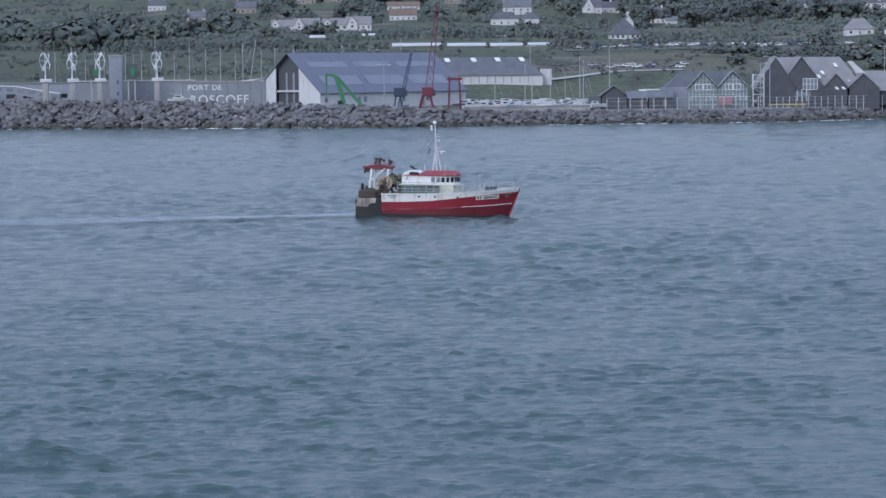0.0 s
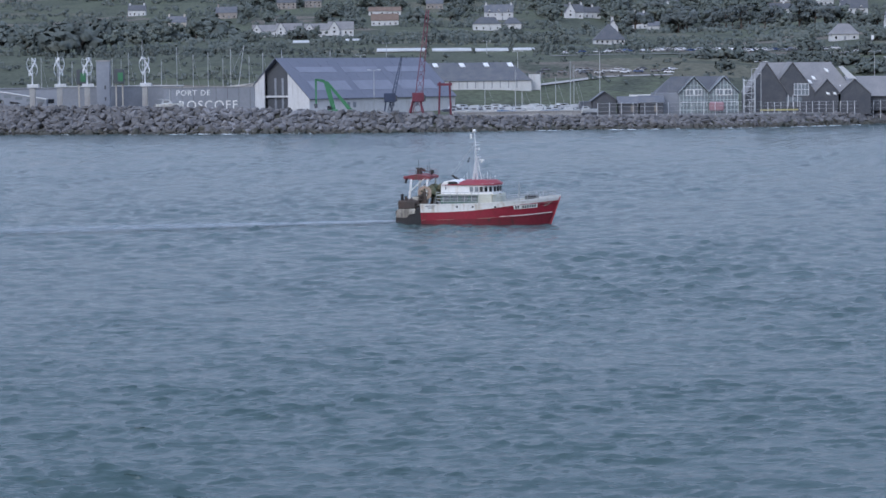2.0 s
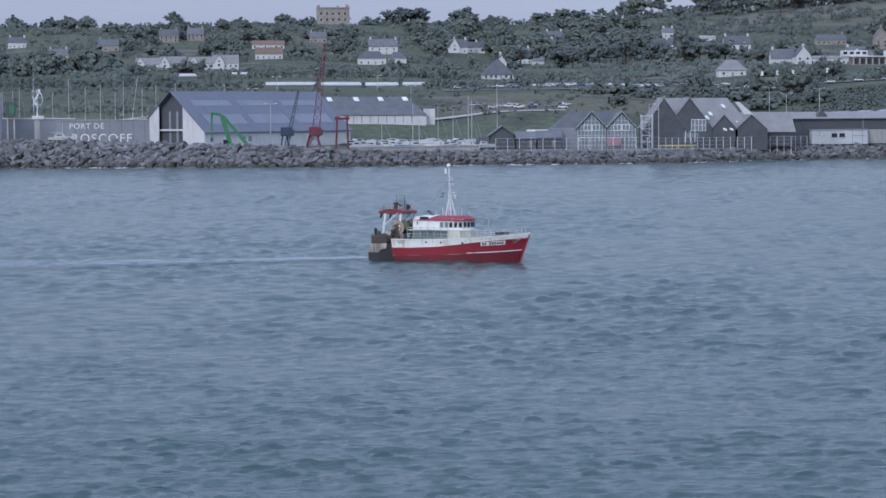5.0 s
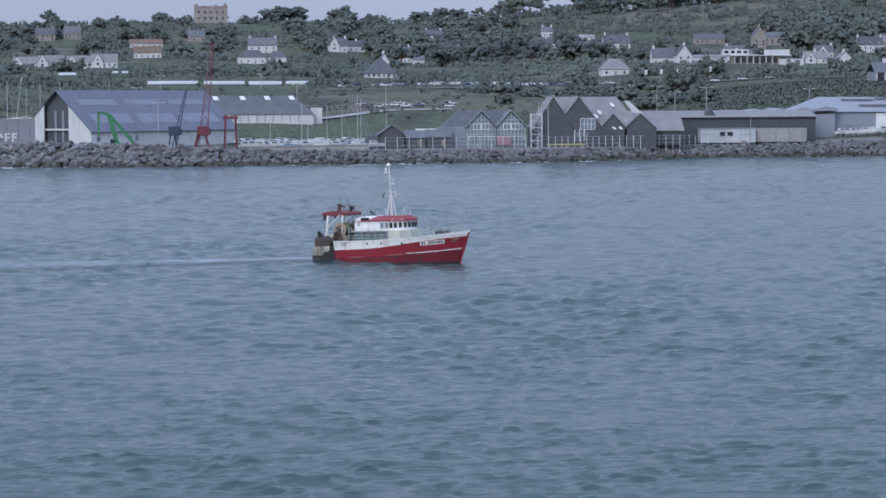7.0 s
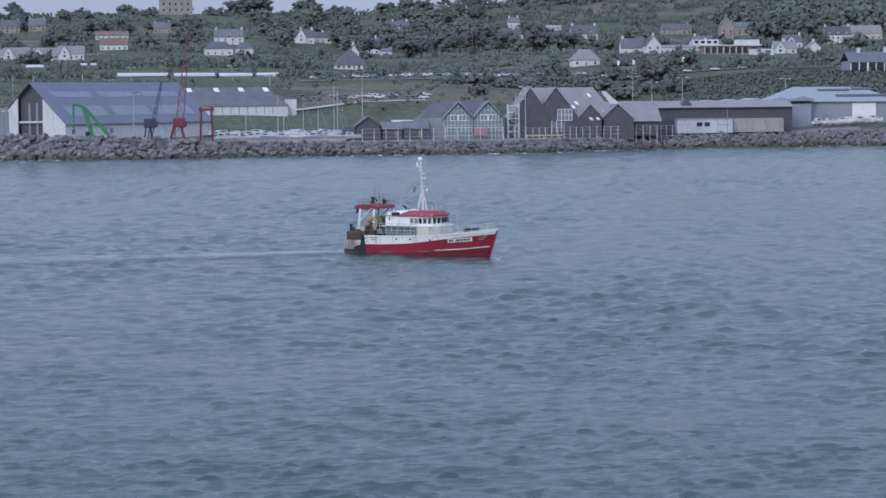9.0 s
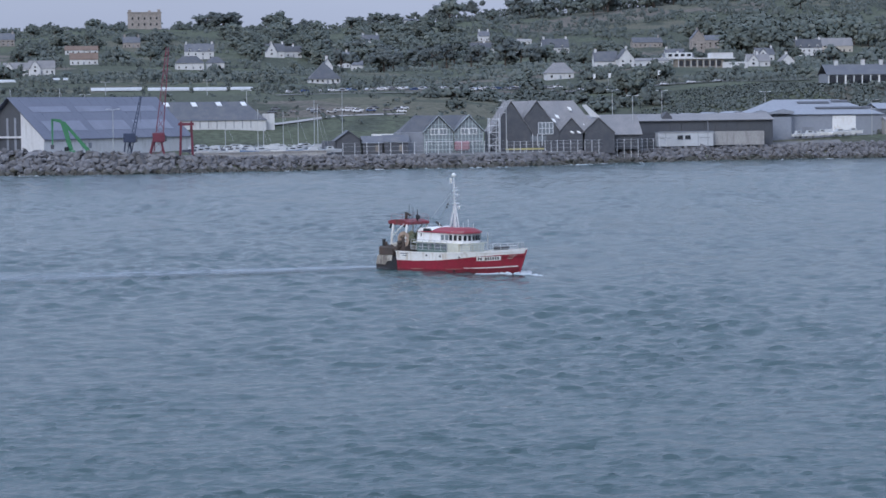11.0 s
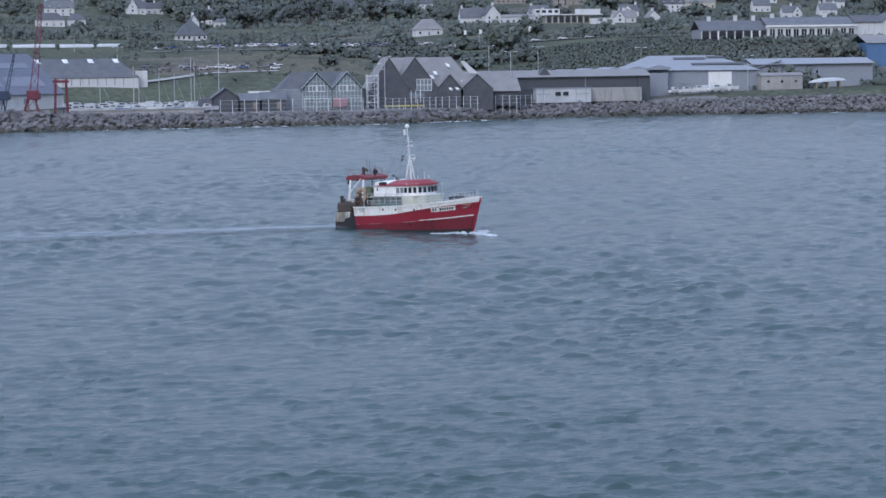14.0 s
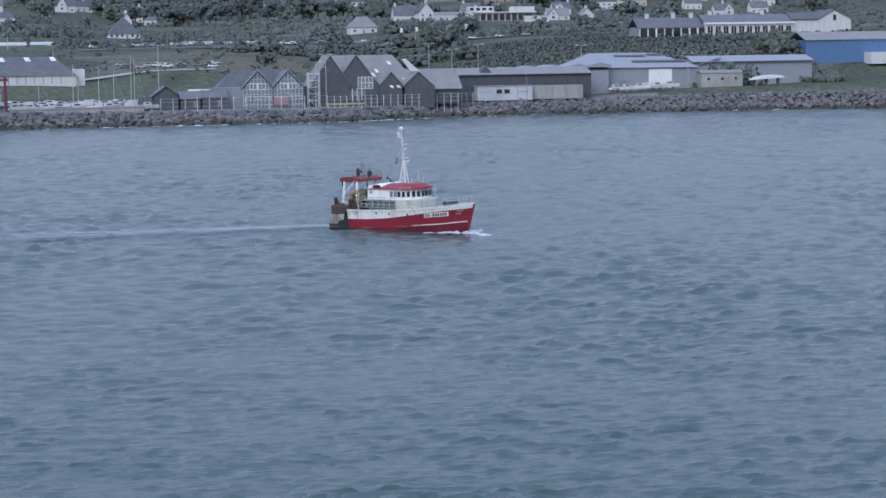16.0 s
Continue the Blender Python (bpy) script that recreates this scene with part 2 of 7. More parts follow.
def bent_tube(bm, pts, r, n=5):
    """One unbroken bar through a row of points."""
    pts = [Vector(p) for p in pts]
    rings = []
    for i, p in enumerate(pts):
        d = (pts[min(i + 1, len(pts) - 1)] - pts[max(i - 1, 0)]).normalized()
        s = d.cross(Vector((0, 0, 1))).normalized()
        w = s.cross(d)
        rings.append([bm.verts.new(p + s * r * math.cos(6.2832 * k / n) + w * r * math.sin(6.2832 * k / n)) for k in range(n)])
    for a, b in zip(rings[:-1], rings[1:]):
        for k in range(n):
            bm.faces.new((a[k], a[(k + 1) % n], b[(k + 1) % n], b[k]))
    bm.faces.new(rings[0][::-1])
    bm.faces.new(rings[-1])
    bmesh.ops.recalc_face_normals(bm, faces=bm.faces)
    return bm


def mk():
    return bmesh.new()


def box_part(name, c, s, material, parent, label="", rz=0.0, bevel=0.0):
    return part(name, box(mk(), c, s, rz, bevel), material, parent, label)


def tube_part(name, a, b, r, material, parent, label="", r2=None, n=6):
    return part(name, tube(mk(), a, b, r, r2, n), material, parent, label)


def twin(ob, m):
    """Another object on the same mesh under the same parent."""
    o = ob.copy()
    scene.collection.objects.link(o)
    o.matrix_basis = m
    return o


# ---------------------------------------------------------------- the lie of the land
SHORE_X = (-6000, -2000, -300, -165, -108, -60, -16, 44, 98, 122, 168, 206, 243, 305, 336, 420, 600, 2500, 6000)
SHORE_Y = (1400, 1100, 960, 925, 905, 890, 885, 897, 900, 905, 940, 950, 957, 950, 937, 930, 940, 1000, 1300)
LEFT_S = (-8, 0, 4, 12, 40, 102, 140, 185, 265, 330, 480, 580, 780, 1030, 1080, 1280, 1650, 1800, 2600, 4100)
LEFT_Z = (-4, -3, 2, 4.5, 5, 6.6, 12.5, 18, 25, 28.5, 32, 37, 44, 50.5, 53, 70, 104, 106, 80, 20)
RIGHT_S = (-8, 0, 4, 12, 24, 60, 85, 110, 135, 250, 350, 680, 1000, 1300, 1650, 1800, 2600, 4100)
RIGHT_Z = (-4, -3, 2, 5, 8.6, 9.2, 11, 18, 28.5, 31, 34, 46, 56, 75, 110, 114, 80, 20)


def ease(a, b, x):
    k = np.clip((x - a) / (b - a), 0, 1)
    return k * k * (3 - 2 * k)


def shore(x):
    return np.interp(x, SHORE_X, SHORE_Y)


def ground_z(x, y):
    s = y - shore(x)
    r = ease(170, 300, x)
    z = (1 - r) * np.interp(s, LEFT_S, LEFT_Z) + r * np.interp(s, RIGHT_S, RIGHT_Z)
    swell = np.sin(x * 0.021 + 1.3) * np.sin(s * 0.013) * 1.6 * ease(260, 500, s)
    return z + 22 * ease(330, 700, x) * ease(900, 1700, s) + swell


def gz(x, y):
    return float(ground_z(np.float64(x), np.float64(y)))


def sheet(name, xs, ys, zs, material, label, category, smooth=True):
    """A surface from arrays of rows and columns."""
    rows, cols = xs.shape
    co = np.stack([xs, ys, zs], -1).reshape(-1, 3)
    i = np.arange(rows * cols).reshape(rows, cols)
    quads = np.stack([i[:-1, :-1], i[:-1, 1:], i[1:, 1:], i[1:, :-1]], -1).reshape(-1, 4)
    me = bpy.data.meshes.new(name)
    me.vertices.add(len(co))
    me.vertices.foreach_set("co", co.ravel())
    me.loops.add(quads.size)
    me.loops.foreach_set("vertex_index", quads.ravel())
    me.polygons.add(len(quads))
    me.polygons.foreach_set("loop_start", np.arange(0, quads.size, 4))
    me.polygons.foreach_set("loop_total", np.full(len(quads), 4))
    me.update(calc_edges=True)
    me.polygons.foreach_set("use_smooth", np.full(len(quads), smooth))
    me.materials.append(material)
    return tagged(new(name, me), label, category, kind="structure")


# fields, rough pasture and scrub
land = bpy.data.materials.new("fields_and_scrub")
land.use_nodes = True
n, l = land.node_tree.nodes, land.node_tree.links
tc = n.new("ShaderNodeTexCoord")
cells = n.new("ShaderNodeTexVoronoi")
cells.inputs["Scale"].default_value, cells.inputs["Randomness"].default_value = 0.011, 0.9
warp = n.new("ShaderNodeTexNoise")
warp.inputs["Scale"].default_value, warp.inputs["Detail"].default_value = 0.03, 6
tuft = n.new("ShaderNodeTexNoise")
tuft.inputs["Scale"].default_value, tuft.inputs["Detail"].default_value = 0.45, 8
fields = n.new("ShaderNodeValToRGB")
fields.color_ramp.interpolation = "CONSTANT"
fields.color_ramp.elements[0].color = (0.085, 0.096, 0.070, 1)
fields.color_ramp.elements[1].color = (0.100, 0.112, 0.080, 1)
for pos, c in ((0.22, (0.098, 0.110, 0.078)), (0.42, (0.12, 0.12, 0.09)), (0.55, (0.086, 0.097, 0.072)),
               (0.74, (0.14, 0.13, 0.11)), (0.82, (0.095, 0.108, 0.075))):
    e = fields.color_ramp.elements.new(pos)
    e.color = (*c, 1)
sepc = n.new("ShaderNodeSeparateColor")
scrub = n.new("ShaderNodeMapRange")
scrub.inputs["From Min"].default_value, scrub.inputs["From Max"].default_value = 0.52, 0.62
blend, shade = n.new("ShaderNodeMix"), n.new("ShaderNodeHueSaturation")
blend.data_type = "RGBA"
blend.inputs["B"].default_value = (0.07, 0.08, 0.062, 1)
speck = n.new("ShaderNodeMapRange")
speck.inputs["From Min"].default_value, speck.inputs["From Max"].default_value = 0.3, 0.7
speck.inputs["To Min"].default_value, speck.inputs["To Max"].default_value = 0.62, 1.4
for x in (cells, warp, tuft):
    l.new(tc.outputs["Object"], x.inputs["Vector"])
l.new(cells.outputs["Color"], sepc.inputs[0])
l.new(sepc.outputs[0], fields.inputs["Fac"])
l.new(warp.outputs["Fac"], scrub.inputs["Value"])
l.new(scrub.outputs[0], blend.inputs["Factor"])
l.new(fields.outputs["Color"], blend.inputs["A"])
l.new(tuft.outputs["Fac"], speck.inputs["Value"])
l.new(speck.outputs[0], shade.inputs["Value"])
l.new(blend.outputs["Result"], shade.inputs["Color"])
bs = n["Principled BSDF"]
bs.inputs["Roughness"].default_value, bs.inputs["Specular IOR Level"].default_value = 1.0, 0.1
l.new(shade.outputs["Color"], bs.inputs["Base Color"])
rough_ground = n.new("ShaderNodeBump")
rough_ground.inputs["Strength"].default_value, rough_ground.inputs["Distance"].default_value = 0.8, 0.6
l.new(tuft.outputs["Fac"], rough_ground.inputs["Height"])
l.new(rough_ground.outputs[0], bs.inputs["Normal"])

S_ROWS = np.unique(np.concatenate([np.array(LEFT_S[:5] + RIGHT_S[:6], float), np.arange(50, 500, 10), np.arange(500, 2000, 25),
                                   np.array([2200, 2600, 3200, 4100, 4600.])]))
X_COLS = np.concatenate([[-6000, -3500, -2000, -1200, -800, -600], np.arange(-450, 1100, 10), [1200, 1500, 2000, 3000, 4200, 6000]])
gx, gs = np.meshgrid(X_COLS, S_ROWS)
gy = gs + shore(gx)
rough = np.array([[noise.noise(Vector((x * 0.03, y * 0.03, 0))) for x in X_COLS] for y in S_ROWS])
gzz = ground_z(gx, gy) + rough * 1.0 * ease(60, 200, gs)
ground = sheet("ground", gx, gy, gzz, land, "rough green pasture and fields rising inland from the harbour", "ground")

# quay and promenade, hard surface just over the ground
px_, ps_ = np.meshgrid(np.arange(-400, 262, 6.0), np.array([11.0, 12.0, 20.0, 30.0, 40.0, 48.0]))
py_ = ps_ + shore(px_)
pavement = sheet("pavement", px_, py_, ground_z(px_, py_) + 0.12, M["asphalt"], "grey asphalt quay behind the rock breakwater", "pavement", False)


def strip(name, points, width, material, label, category, lift=0.25):
    """A band that follows the ground along a line of x, y points."""
    pts = []
    for (x0, y0), (x1, y1) in zip(points[:-1], points[1:]):
        k = max(2, int(math.hypot(x1 - x0, y1 - y0) / 5))
        pts += [(x0 + (x1 - x0) * i / k, y0 + (y1 - y0) * i / k) for i in range(k)]
    pts.append(points[-1])
    p = np.array(pts)
    d = np.gradient(p, axis=0)
    d /= np.linalg.norm(d, axis=1)[:, None]
    nrm = np.stack([-d[:, 1], d[:, 0]], 1)
    offs = np.linspace(-0.5, 0.5, 4)[:, None] * width
    xs, ys = p[:, 0] + nrm[:, 0] * offs, p[:, 1] + nrm[:, 1] * offs
    return sheet(name, xs, ys, ground_z(xs, ys) + lift, material, label, category)


strip("road", [(38, 1052), (52, 1063), (75, 1085), (105, 1094)], 4.5, M["concrete"], "pale access road crossing the grassy slope", "road", 0.5)
strip("road", [(60, 1224), (124, 1238), (190, 1252), (300, 1262), (420, 1268)], 7, M["asphalt"], "grey road and car park along the hillside", "road", 0.6)
strip("road", [(205, 1256), (330, 1262), (440, 1262)], 2.2, M["concrete"], "pale low roadside wall and verge", "road", 1.0)

# ---------------------------------------------------------------- the sea
water = bpy.data.materials.new("choppy_sea_water")
water.use_nodes = True
n, l = water.node_tree.nodes, water.node_tree.links
bs = n["Principled BSDF"]
bs.inputs["Roughness"].default_value, bs.inputs["IOR"].default_value = 0.12, 1.333
tc = n.new("ShaderNodeTexCoord")
mp = n.new("ShaderNodeMapping")
mp.inputs["Rotation"].default_value = (0, 0, radians(12))
mp.inputs["Scale"].default_value = (0.38, 1.0, 1.0)
l.new(tc.outputs["Object"], mp.inputs["Vector"])
last = None
for scale, dist in ((3.4, 0.06), (1.2, 0.08), (0.36, 0.6), (0.12, 0.5)):
    w = n.new("ShaderNodeTexNoise")
    w.inputs["Scale"].default_value, w.inputs["Detail"].default_value, w.inputs["Roughness"].default_value = scale, 5, 0.6
    b = n.new("ShaderNodeBump")
    b.inputs["Strength"].default_value, b.inputs["Distance"].default_value = 0.9, dist
    l.new(mp.outputs[0], w.inputs["Vector"])
    l.new(w.outputs["Fac"], b.inputs["Height"])
    if last:
        l.new(last, b.inputs["Normal"])
    last = b.outputs[0]
l.new(last, bs.inputs["Normal"])
tint = n.new("ShaderNodeTexNoise")
tint.inputs["Scale"].default_value, tint.inputs["Detail"].default_value = 0.02, 4
tmix = n.new("ShaderNodeMix")
tmix.data_type = "RGBA"
tmix.inputs["A"].default_value, tmix.inputs["B"].default_value = (0.040, 0.074, 0.077, 1), (0.054, 0.092, 0.094, 1)
l.new(mp.outputs[0], tint.inputs["Vector"])
l.new(tint.outputs["Fac"], tmix.inputs["Factor"])
l.new(tmix.outputs["Result"], bs.inputs["Base Color"])


def sea_height(x, y, step):
    """Short wind chop over a low swell: crossing waves with sharpened crests; the shortest fade where the grid is too coarse.
    Gives the height and the sideways shift that gathers the surface at each crest."""
    rng = np.random.default_rng(5)
    z, dx, dy = np.zeros_like(x), np.zeros_like(x), np.zeros_like(x)

    def add(lam, spread, amp):
        a = radians(-97 + rng.normal(0, spread))
        k = 2 * math.pi / lam
        ph = k * (x * math.cos(a) + y * math.sin(a)) + rng.uniform(0, 6.28)
        h = amp * np.clip((lam / step - 1.9) / 1.6, 0, 1)
        c = np.cos(ph)
        z[:] += h * np.sin(ph - 0.5 * np.sin(ph))
        dx[:] += h * math.cos(a) * c
        dy[:] += h * math.sin(a) * c

    for i in range(72):
        lam = 0.5 * 3.4 ** (i / 71)
        add(lam, 27, 0.0080 * lam * min(1.0, 0.45 + 0.9 * (lam - 0.5)))
    group = 1.0 + 0.34 * np.sin(0.9 * y + 0.31 * x + 1.3 * np.sin(0.23 * x - 0.4 * y)) * np.sin(0.52 * x + 0.9 * np.sin(0.6 * y + 0.11 * x) + 2.0)
    group += 0.25 * np.sin(0.37 * y - 0.17 * x + 1.1 * np.sin(0.31 * x)) * np.sin(0.21 * x + 0.5 * np.sin(0.29 * y))
    z *= group
    dx *= group
    dy *= group
    off = 0.42 + 0.90 * ease(150, 330, y)
    for i in range(64):
        lam = 2.2 * 2.7 ** (i / 63)
        add(lam, 48, 0.0046 * lam * off)
    far_off = ease(330, 680, y)
    for i in range(36):
        lam = 3.2 * 2.2 ** (i / 35)
        add(lam, 48, 0.0058 * lam * far_off)
    inshore = ease(640, 860, y)
    for i in range(24):
        lam = 6.5 * 1.7 ** (i / 23)
        add(lam, 50, 0.0046 * lam * inshore)
    z += 0.03 * np.sin(0.36 * y + 0.06 * x + 0.8 * np.sin(0.05 * x))
    gust = 0.8 + 0.35 * np.sin(x * 0.047 + 0.9 * np.sin(y * 0.031)) * np.sin(y * 0.027 + 1.1) + 0.2 * np.sin(x * 0.19 + y * 0.05) * np.sin(y * 0.11)
    gust = np.clip(gust, 0.6, 1.2)
    return z * gust, 1.1 * dx * gust, 1.1 * dy * gust


row_y = [108.0]
while row_y[-1] < 1010:
    row_y.append(row_y[-1] + max(0.155, min(row_y[-1] ** 2 * 6.6e-6, 0.81 * (row_y[-1] / 350) ** 1.15)))
row_y = np.array([-6000, -2500, -800, -200, 0, 60, 100] + row_y + [1100, 1500, 4000, 6500])
u = np.linspace(-1, 1, 470)
inner = (row_y > 104) & (row_y < 1020)
half = np.where(inner, 26 + 0.245 * row_y, 300)
mid = np.where(inner, -22 + 0.095 * row_y, 40)
xs = mid[:, None] + half[:, None] * u[None, :]
xs = np.concatenate([np.broadcast_to(np.array([-6000.0, -1500.0]), (len(row_y), 2)), xs, np.broadcast_to(np.array([1500.0, 6000.0]), (len(row_y), 2))], 1)
ys = np.broadcast_to(row_y[:, None], xs.shape).copy()
gap = np.maximum(np.gradient(row_y), np.abs(half) * 1.2 / 470)[:, None]
wavy = inner[:, None] & (np.abs(np.arange(xs.shape[1]) - 236.5) < 234)[None, :]
lift, shift_x, shift_y = sea_height(xs, ys, gap * np.ones_like(xs))
zs = np.where(wavy, lift, 0.0)
xs = xs + np.where(wavy, shift_x, 0.0)
ys = ys + np.where(wavy, shift_y, 0.0)
sea = sheet("water", xs, ys, zs, water, "choppy slate-blue sea water ruffled by wind", "sea")


# ---------------------------------------------------------------- the trawler
def section(x):
    """Half breadth at the rail, at the waterline, and the rail's height at a place along the hull (x forward, from midships)."""
    f = np.clip((x + 8.2) / 19.5, 0, 1)
    rail = 3.15 * (1 - max(0.0, (f - 0.55) / 0.45) ** 2.3)
    wl = 2.9 * (1 - max(0.0, (f - 0.38) / 0.62) ** 1.9) * (0.9 + 0.1 * min(1, f * 5))
    sheer = 3.13 + 0.95 * f ** 2.2
    return max(rail, 0.03), max(wl, 0.02), sheer


def hull_band(lo, hi, xs, out=0.0, side=(-1, 1), thick=0.12):
    """A strip of shell between two fractions of the height, from waterline (0) to rail (1), on both sides and round the stem."""
    bm = mk()
    rows = []
    for x in xs:
        rail, wl, sh = section(x)
        ring = []
        for k in range(5):
            q = (lo(x) if callable(lo) else lo) * (1 - k / 4) + (hi(x) if callable(hi) else hi) * k / 4
            z = -0.9 + q * (sh + 0.9)
            w = wl + (rail - wl) * max(0.0, q) ** 1.15
            stem = max(0.0, (x - 7.0) / 4.0)
            ring.append((x - stem * (1 - q) * 1.75 + 0.0, w + out, z))
        rows.append(ring)
    for sgn in side:
        grid = [[bm.verts.new((p[0], sgn * p[1], p[2])) for p in r] for r in rows]
        for r0, r1 in zip(grid[:-1], grid[1:]):
            for k in range(4):
                q = (r0[k], r1[k], r1[k + 1], r0[k + 1])
                bm.faces.new(q if sgn < 0 else q[::-1])
    bmesh.ops.remove_doubles(bm, verts=bm.verts, dist=0.05)
    return bm


def railing(name, pts, height, bars, parent, material="rail", r=0.035):
    """Posts and bars along a line of deck points."""
    rail_ob = part(name, bent_tube(mk(), [(p[0], p[1], p[2] + 0.04) for p in pts], r * 0.8, 5), material, parent)
    for k in range(1, bars + 1):
        h = height * k / bars
        part("rail_bar", bent_tube(mk(), [(p[0], p[1], p[2] + h) for p in pts], r * 0.8, 5), material, rail_ob)
    for p in pts:
        tube_part("rail_post", p, (p[0], p[1], p[2] + height), r, material, rail_ob, n=5)
    return rail_ob


def trawler():
    boat = thing("fishing_trawler", "red and white steel fishing trawler under way at sea", "boat")
    X = np.concatenate([np.linspace(-7.35, 5, 14), np.linspace(5.6, 11.3, 14)])

    def red_top(x):
        f = (x + 8.2) / 19.5
        return float(np.interp(f, (0, 0.2, 0.4, 0.55, 0.7, 0.85, 1.0), (0.725, 0.735, 0.77, 0.825, 0.88, 0.905, 0.905)))

    def boot_top(x):
        return 0.34 - 0.004 * (x + 8)

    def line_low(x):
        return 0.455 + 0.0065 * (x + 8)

    hull = part("hull", hull_band(0.0, boot_top, X), "boot", boat, "black antifouling at the waterline", True)
    # below the side line the plating takes a darker red than above it
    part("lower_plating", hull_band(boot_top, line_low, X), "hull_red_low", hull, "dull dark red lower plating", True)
    part("side_plating", hull_band(line_low, red_top, X), "hull_red", hull, "glossy red hull sides with rust streaks", True)
    part("bulwark", hull_band(red_top, 1.0, X, 0.015), "hull_white", hull, "white bulwark band", True)
    cap = hull_band(0.97, 1.02, X, 0.09)
    part("rubbing_strake", cap, "hull_white", hull, "", True)
    part("bow_cap", hull_band(lambda x: 0.99 - 0.006 * (x - 5.5), lambda x: 1.02 + 0.004 * (x - 5.5), np.linspace(5.5, 11.3, 14), 0.14), "white", hull, "thick white rail round the bow", True)
    part("bow_stripe", hull_band(lambda x: 0.532 + 0.004 * x, lambda x: 0.558 + 0.004 * x, np.linspace(3.6, 11.0, 14), 0.03), "hull_white", hull, "white stripe along the bow", True)
    part("side_line", hull_band(line_low, lambda x: line_low(x) + 0.014, np.linspace(-7.3, 3.4, 12), 0.02), "drum", hull, "thin faded line", True)
    # stem bar and keel
    bm = mk()
    solid(bm, [(11.3, -0.07, 4.1), (11.42, -0.07, 4.02), (9.6, -0.07, -0.9), (9.3, -0.07, -0.9)], (0, 0.14, 0))
    part("stem_bar", bm, "hull_red", hull)
    # deck and transom
    bm = mk()
    ring = [(x, -section(x)[0] + 0.05, section(x)[2] - 0.75) for x in X] + [(x, section(x)[0] - 0.05, section(x)[2] - 0.75) for x in X[::-1]]
    v = [bm.verts.new(p) for p in ring]
    k = len(X)
    for i in range(k - 1):
        bm.faces.new((v[i], v[i + 1], v[2 * k - 2 - i], v[2 * k - 1 - i]))
    part("deck", bm, "deck_green", boat, "green painted deck")
    # black stern quarter, lower and set back behind the red plating
    stern = part("stern", solid(mk(), [(-11.0, -2.9, -0.9), (-10.9, -2.95, 1.5), (-10.5, -2.95, 2.35), (-7.35, -3.0, 2.45), (-7.35, -2.85, -0.9)], (0, 5.9, 0)),
                 "boot", boat, "black stern quarter with worn paint")
    bm = mk()
    solid(bm, [(-10.9, -3.02, 1.35), (-10.6, -3.02, 2.5), (-8.1, -3.05, 2.55), (-8.2, -3.05, 1.9), (-9.0, -3.05, 1.75), (-9.3, -3.05, 1.3)], (0, 0.16, 0))
    part("trawl_door", bm, "door_buff", stern, "scuffed steel trawl door hung over the quarter")
    bm = mk()
    solid(bm, [(-11.05, -2.2, 1.0), (-11.15, -2.2, 2.2), (-11.15, 2.2, 2.2), (-11.05, 2.2, 1.0)], (0.3, 0, 0))
    part("stern_ramp", bm, "rust", stern)
    bm = mk()
    box(bm, (-9.35, -2.45, 3.05), (2.5, 1.0, 1.2), bevel=0.18)
    part("gear_box", bm, "rust", stern, "rusty trawl gear on the quarter")
    box_part("gear_box", (-9.5, 2.3, 3.0), (2.2, 0.9, 1.2), "rust", stern, bevel=0.1)
    tube_part("bollard", (-10.1, -2.4, 3.4), (-10.1, -2.4, 4.5), 0.22, "black_paint", stern)
    tube_part("bollard", (-9.5, -2.6, 3.4), (-9.5, -2.6, 4.2), 0.18, "rust", stern)
    box_part("winch_housing", (-8.2, -1.9, 3.5), (1.1, 1.2, 1.2), "door_buff", stern, "scuffed buff winch housing", bevel=0.12)
    box_part("winch_housing", (-8.4, 1.9, 3.6), (1.1, 1.2, 1.3), "door_buff", stern, "", bevel=0.12)
    # net drum on the after deck
    drum = part("net_drum", tube(mk(), (-7.0, -1.9, 4.6), (-7.0, 1.9, 4.6), 0.78, n=20), "net", boat, "drum wound with green net")
    for y in (-2.05, 2.05):
        bm = mk()
        ring = [[bm.verts.new((-7.0 + r * math.cos(a), y + dy, 4.6 + r * math.sin(a))) for r, dy in ((0.98, -0.08), (0.98, 0.08), (0.60, 0.11), (0.60, -0.11))]
                for a in np.linspace(0, 2 * math.pi, 24, endpoint=False)]
        for i in range(24):
            for k in range(4):
                bm.faces.new((ring[i][k], ring[i][(k + 1) % 4], ring[(i + 1) % 24][(k + 1) % 4], ring[(i + 1) % 24][k]))
        bmesh.ops.recalc_face_normals(bm, faces=bm.faces)
        flange = part("flange", bm, "drum", drum, "faded buff drum flange")
        for i in range(6):
            a = i * math.pi / 3
            tube_part("spoke", (-7.0, y, 4.6), (-7.0 + 0.75 * math.cos(a), y, 4.6 + 0.75 * math.sin(a)), 0.11, "drum", flange, n=5)
        tube_part("hub", (-7.0, y - 0.12, 4.6), (-7.0, y + 0.12, 4.6), 0.3, "rust", flange, n=10)
    for y in (-2.25, 2.25):
        bm = solid(mk(), [(-7.8, y, 2.4), (-7.15, y, 4.75), (-6.85, y, 4.75), (-6.4, y, 2.4)], (0, 0.12, 0))
        part("drum_frame", bm, "rust", drum)
    bm = mk()
    for i in range(26):
        a = i * 2.399
        rr = 0.3 + 0.9 * random.random()
        bmesh.ops.create_icosphere(bm, subdivisions=1, radius=0.35 + 0.25 * random.random(),
                                   matrix=Matrix.Translation((-5.6 + 0.95 * rr * math.cos(a), 1.9 * rr * math.sin(a), 3.3 + 2.0 * random.random() ** 0.6)))
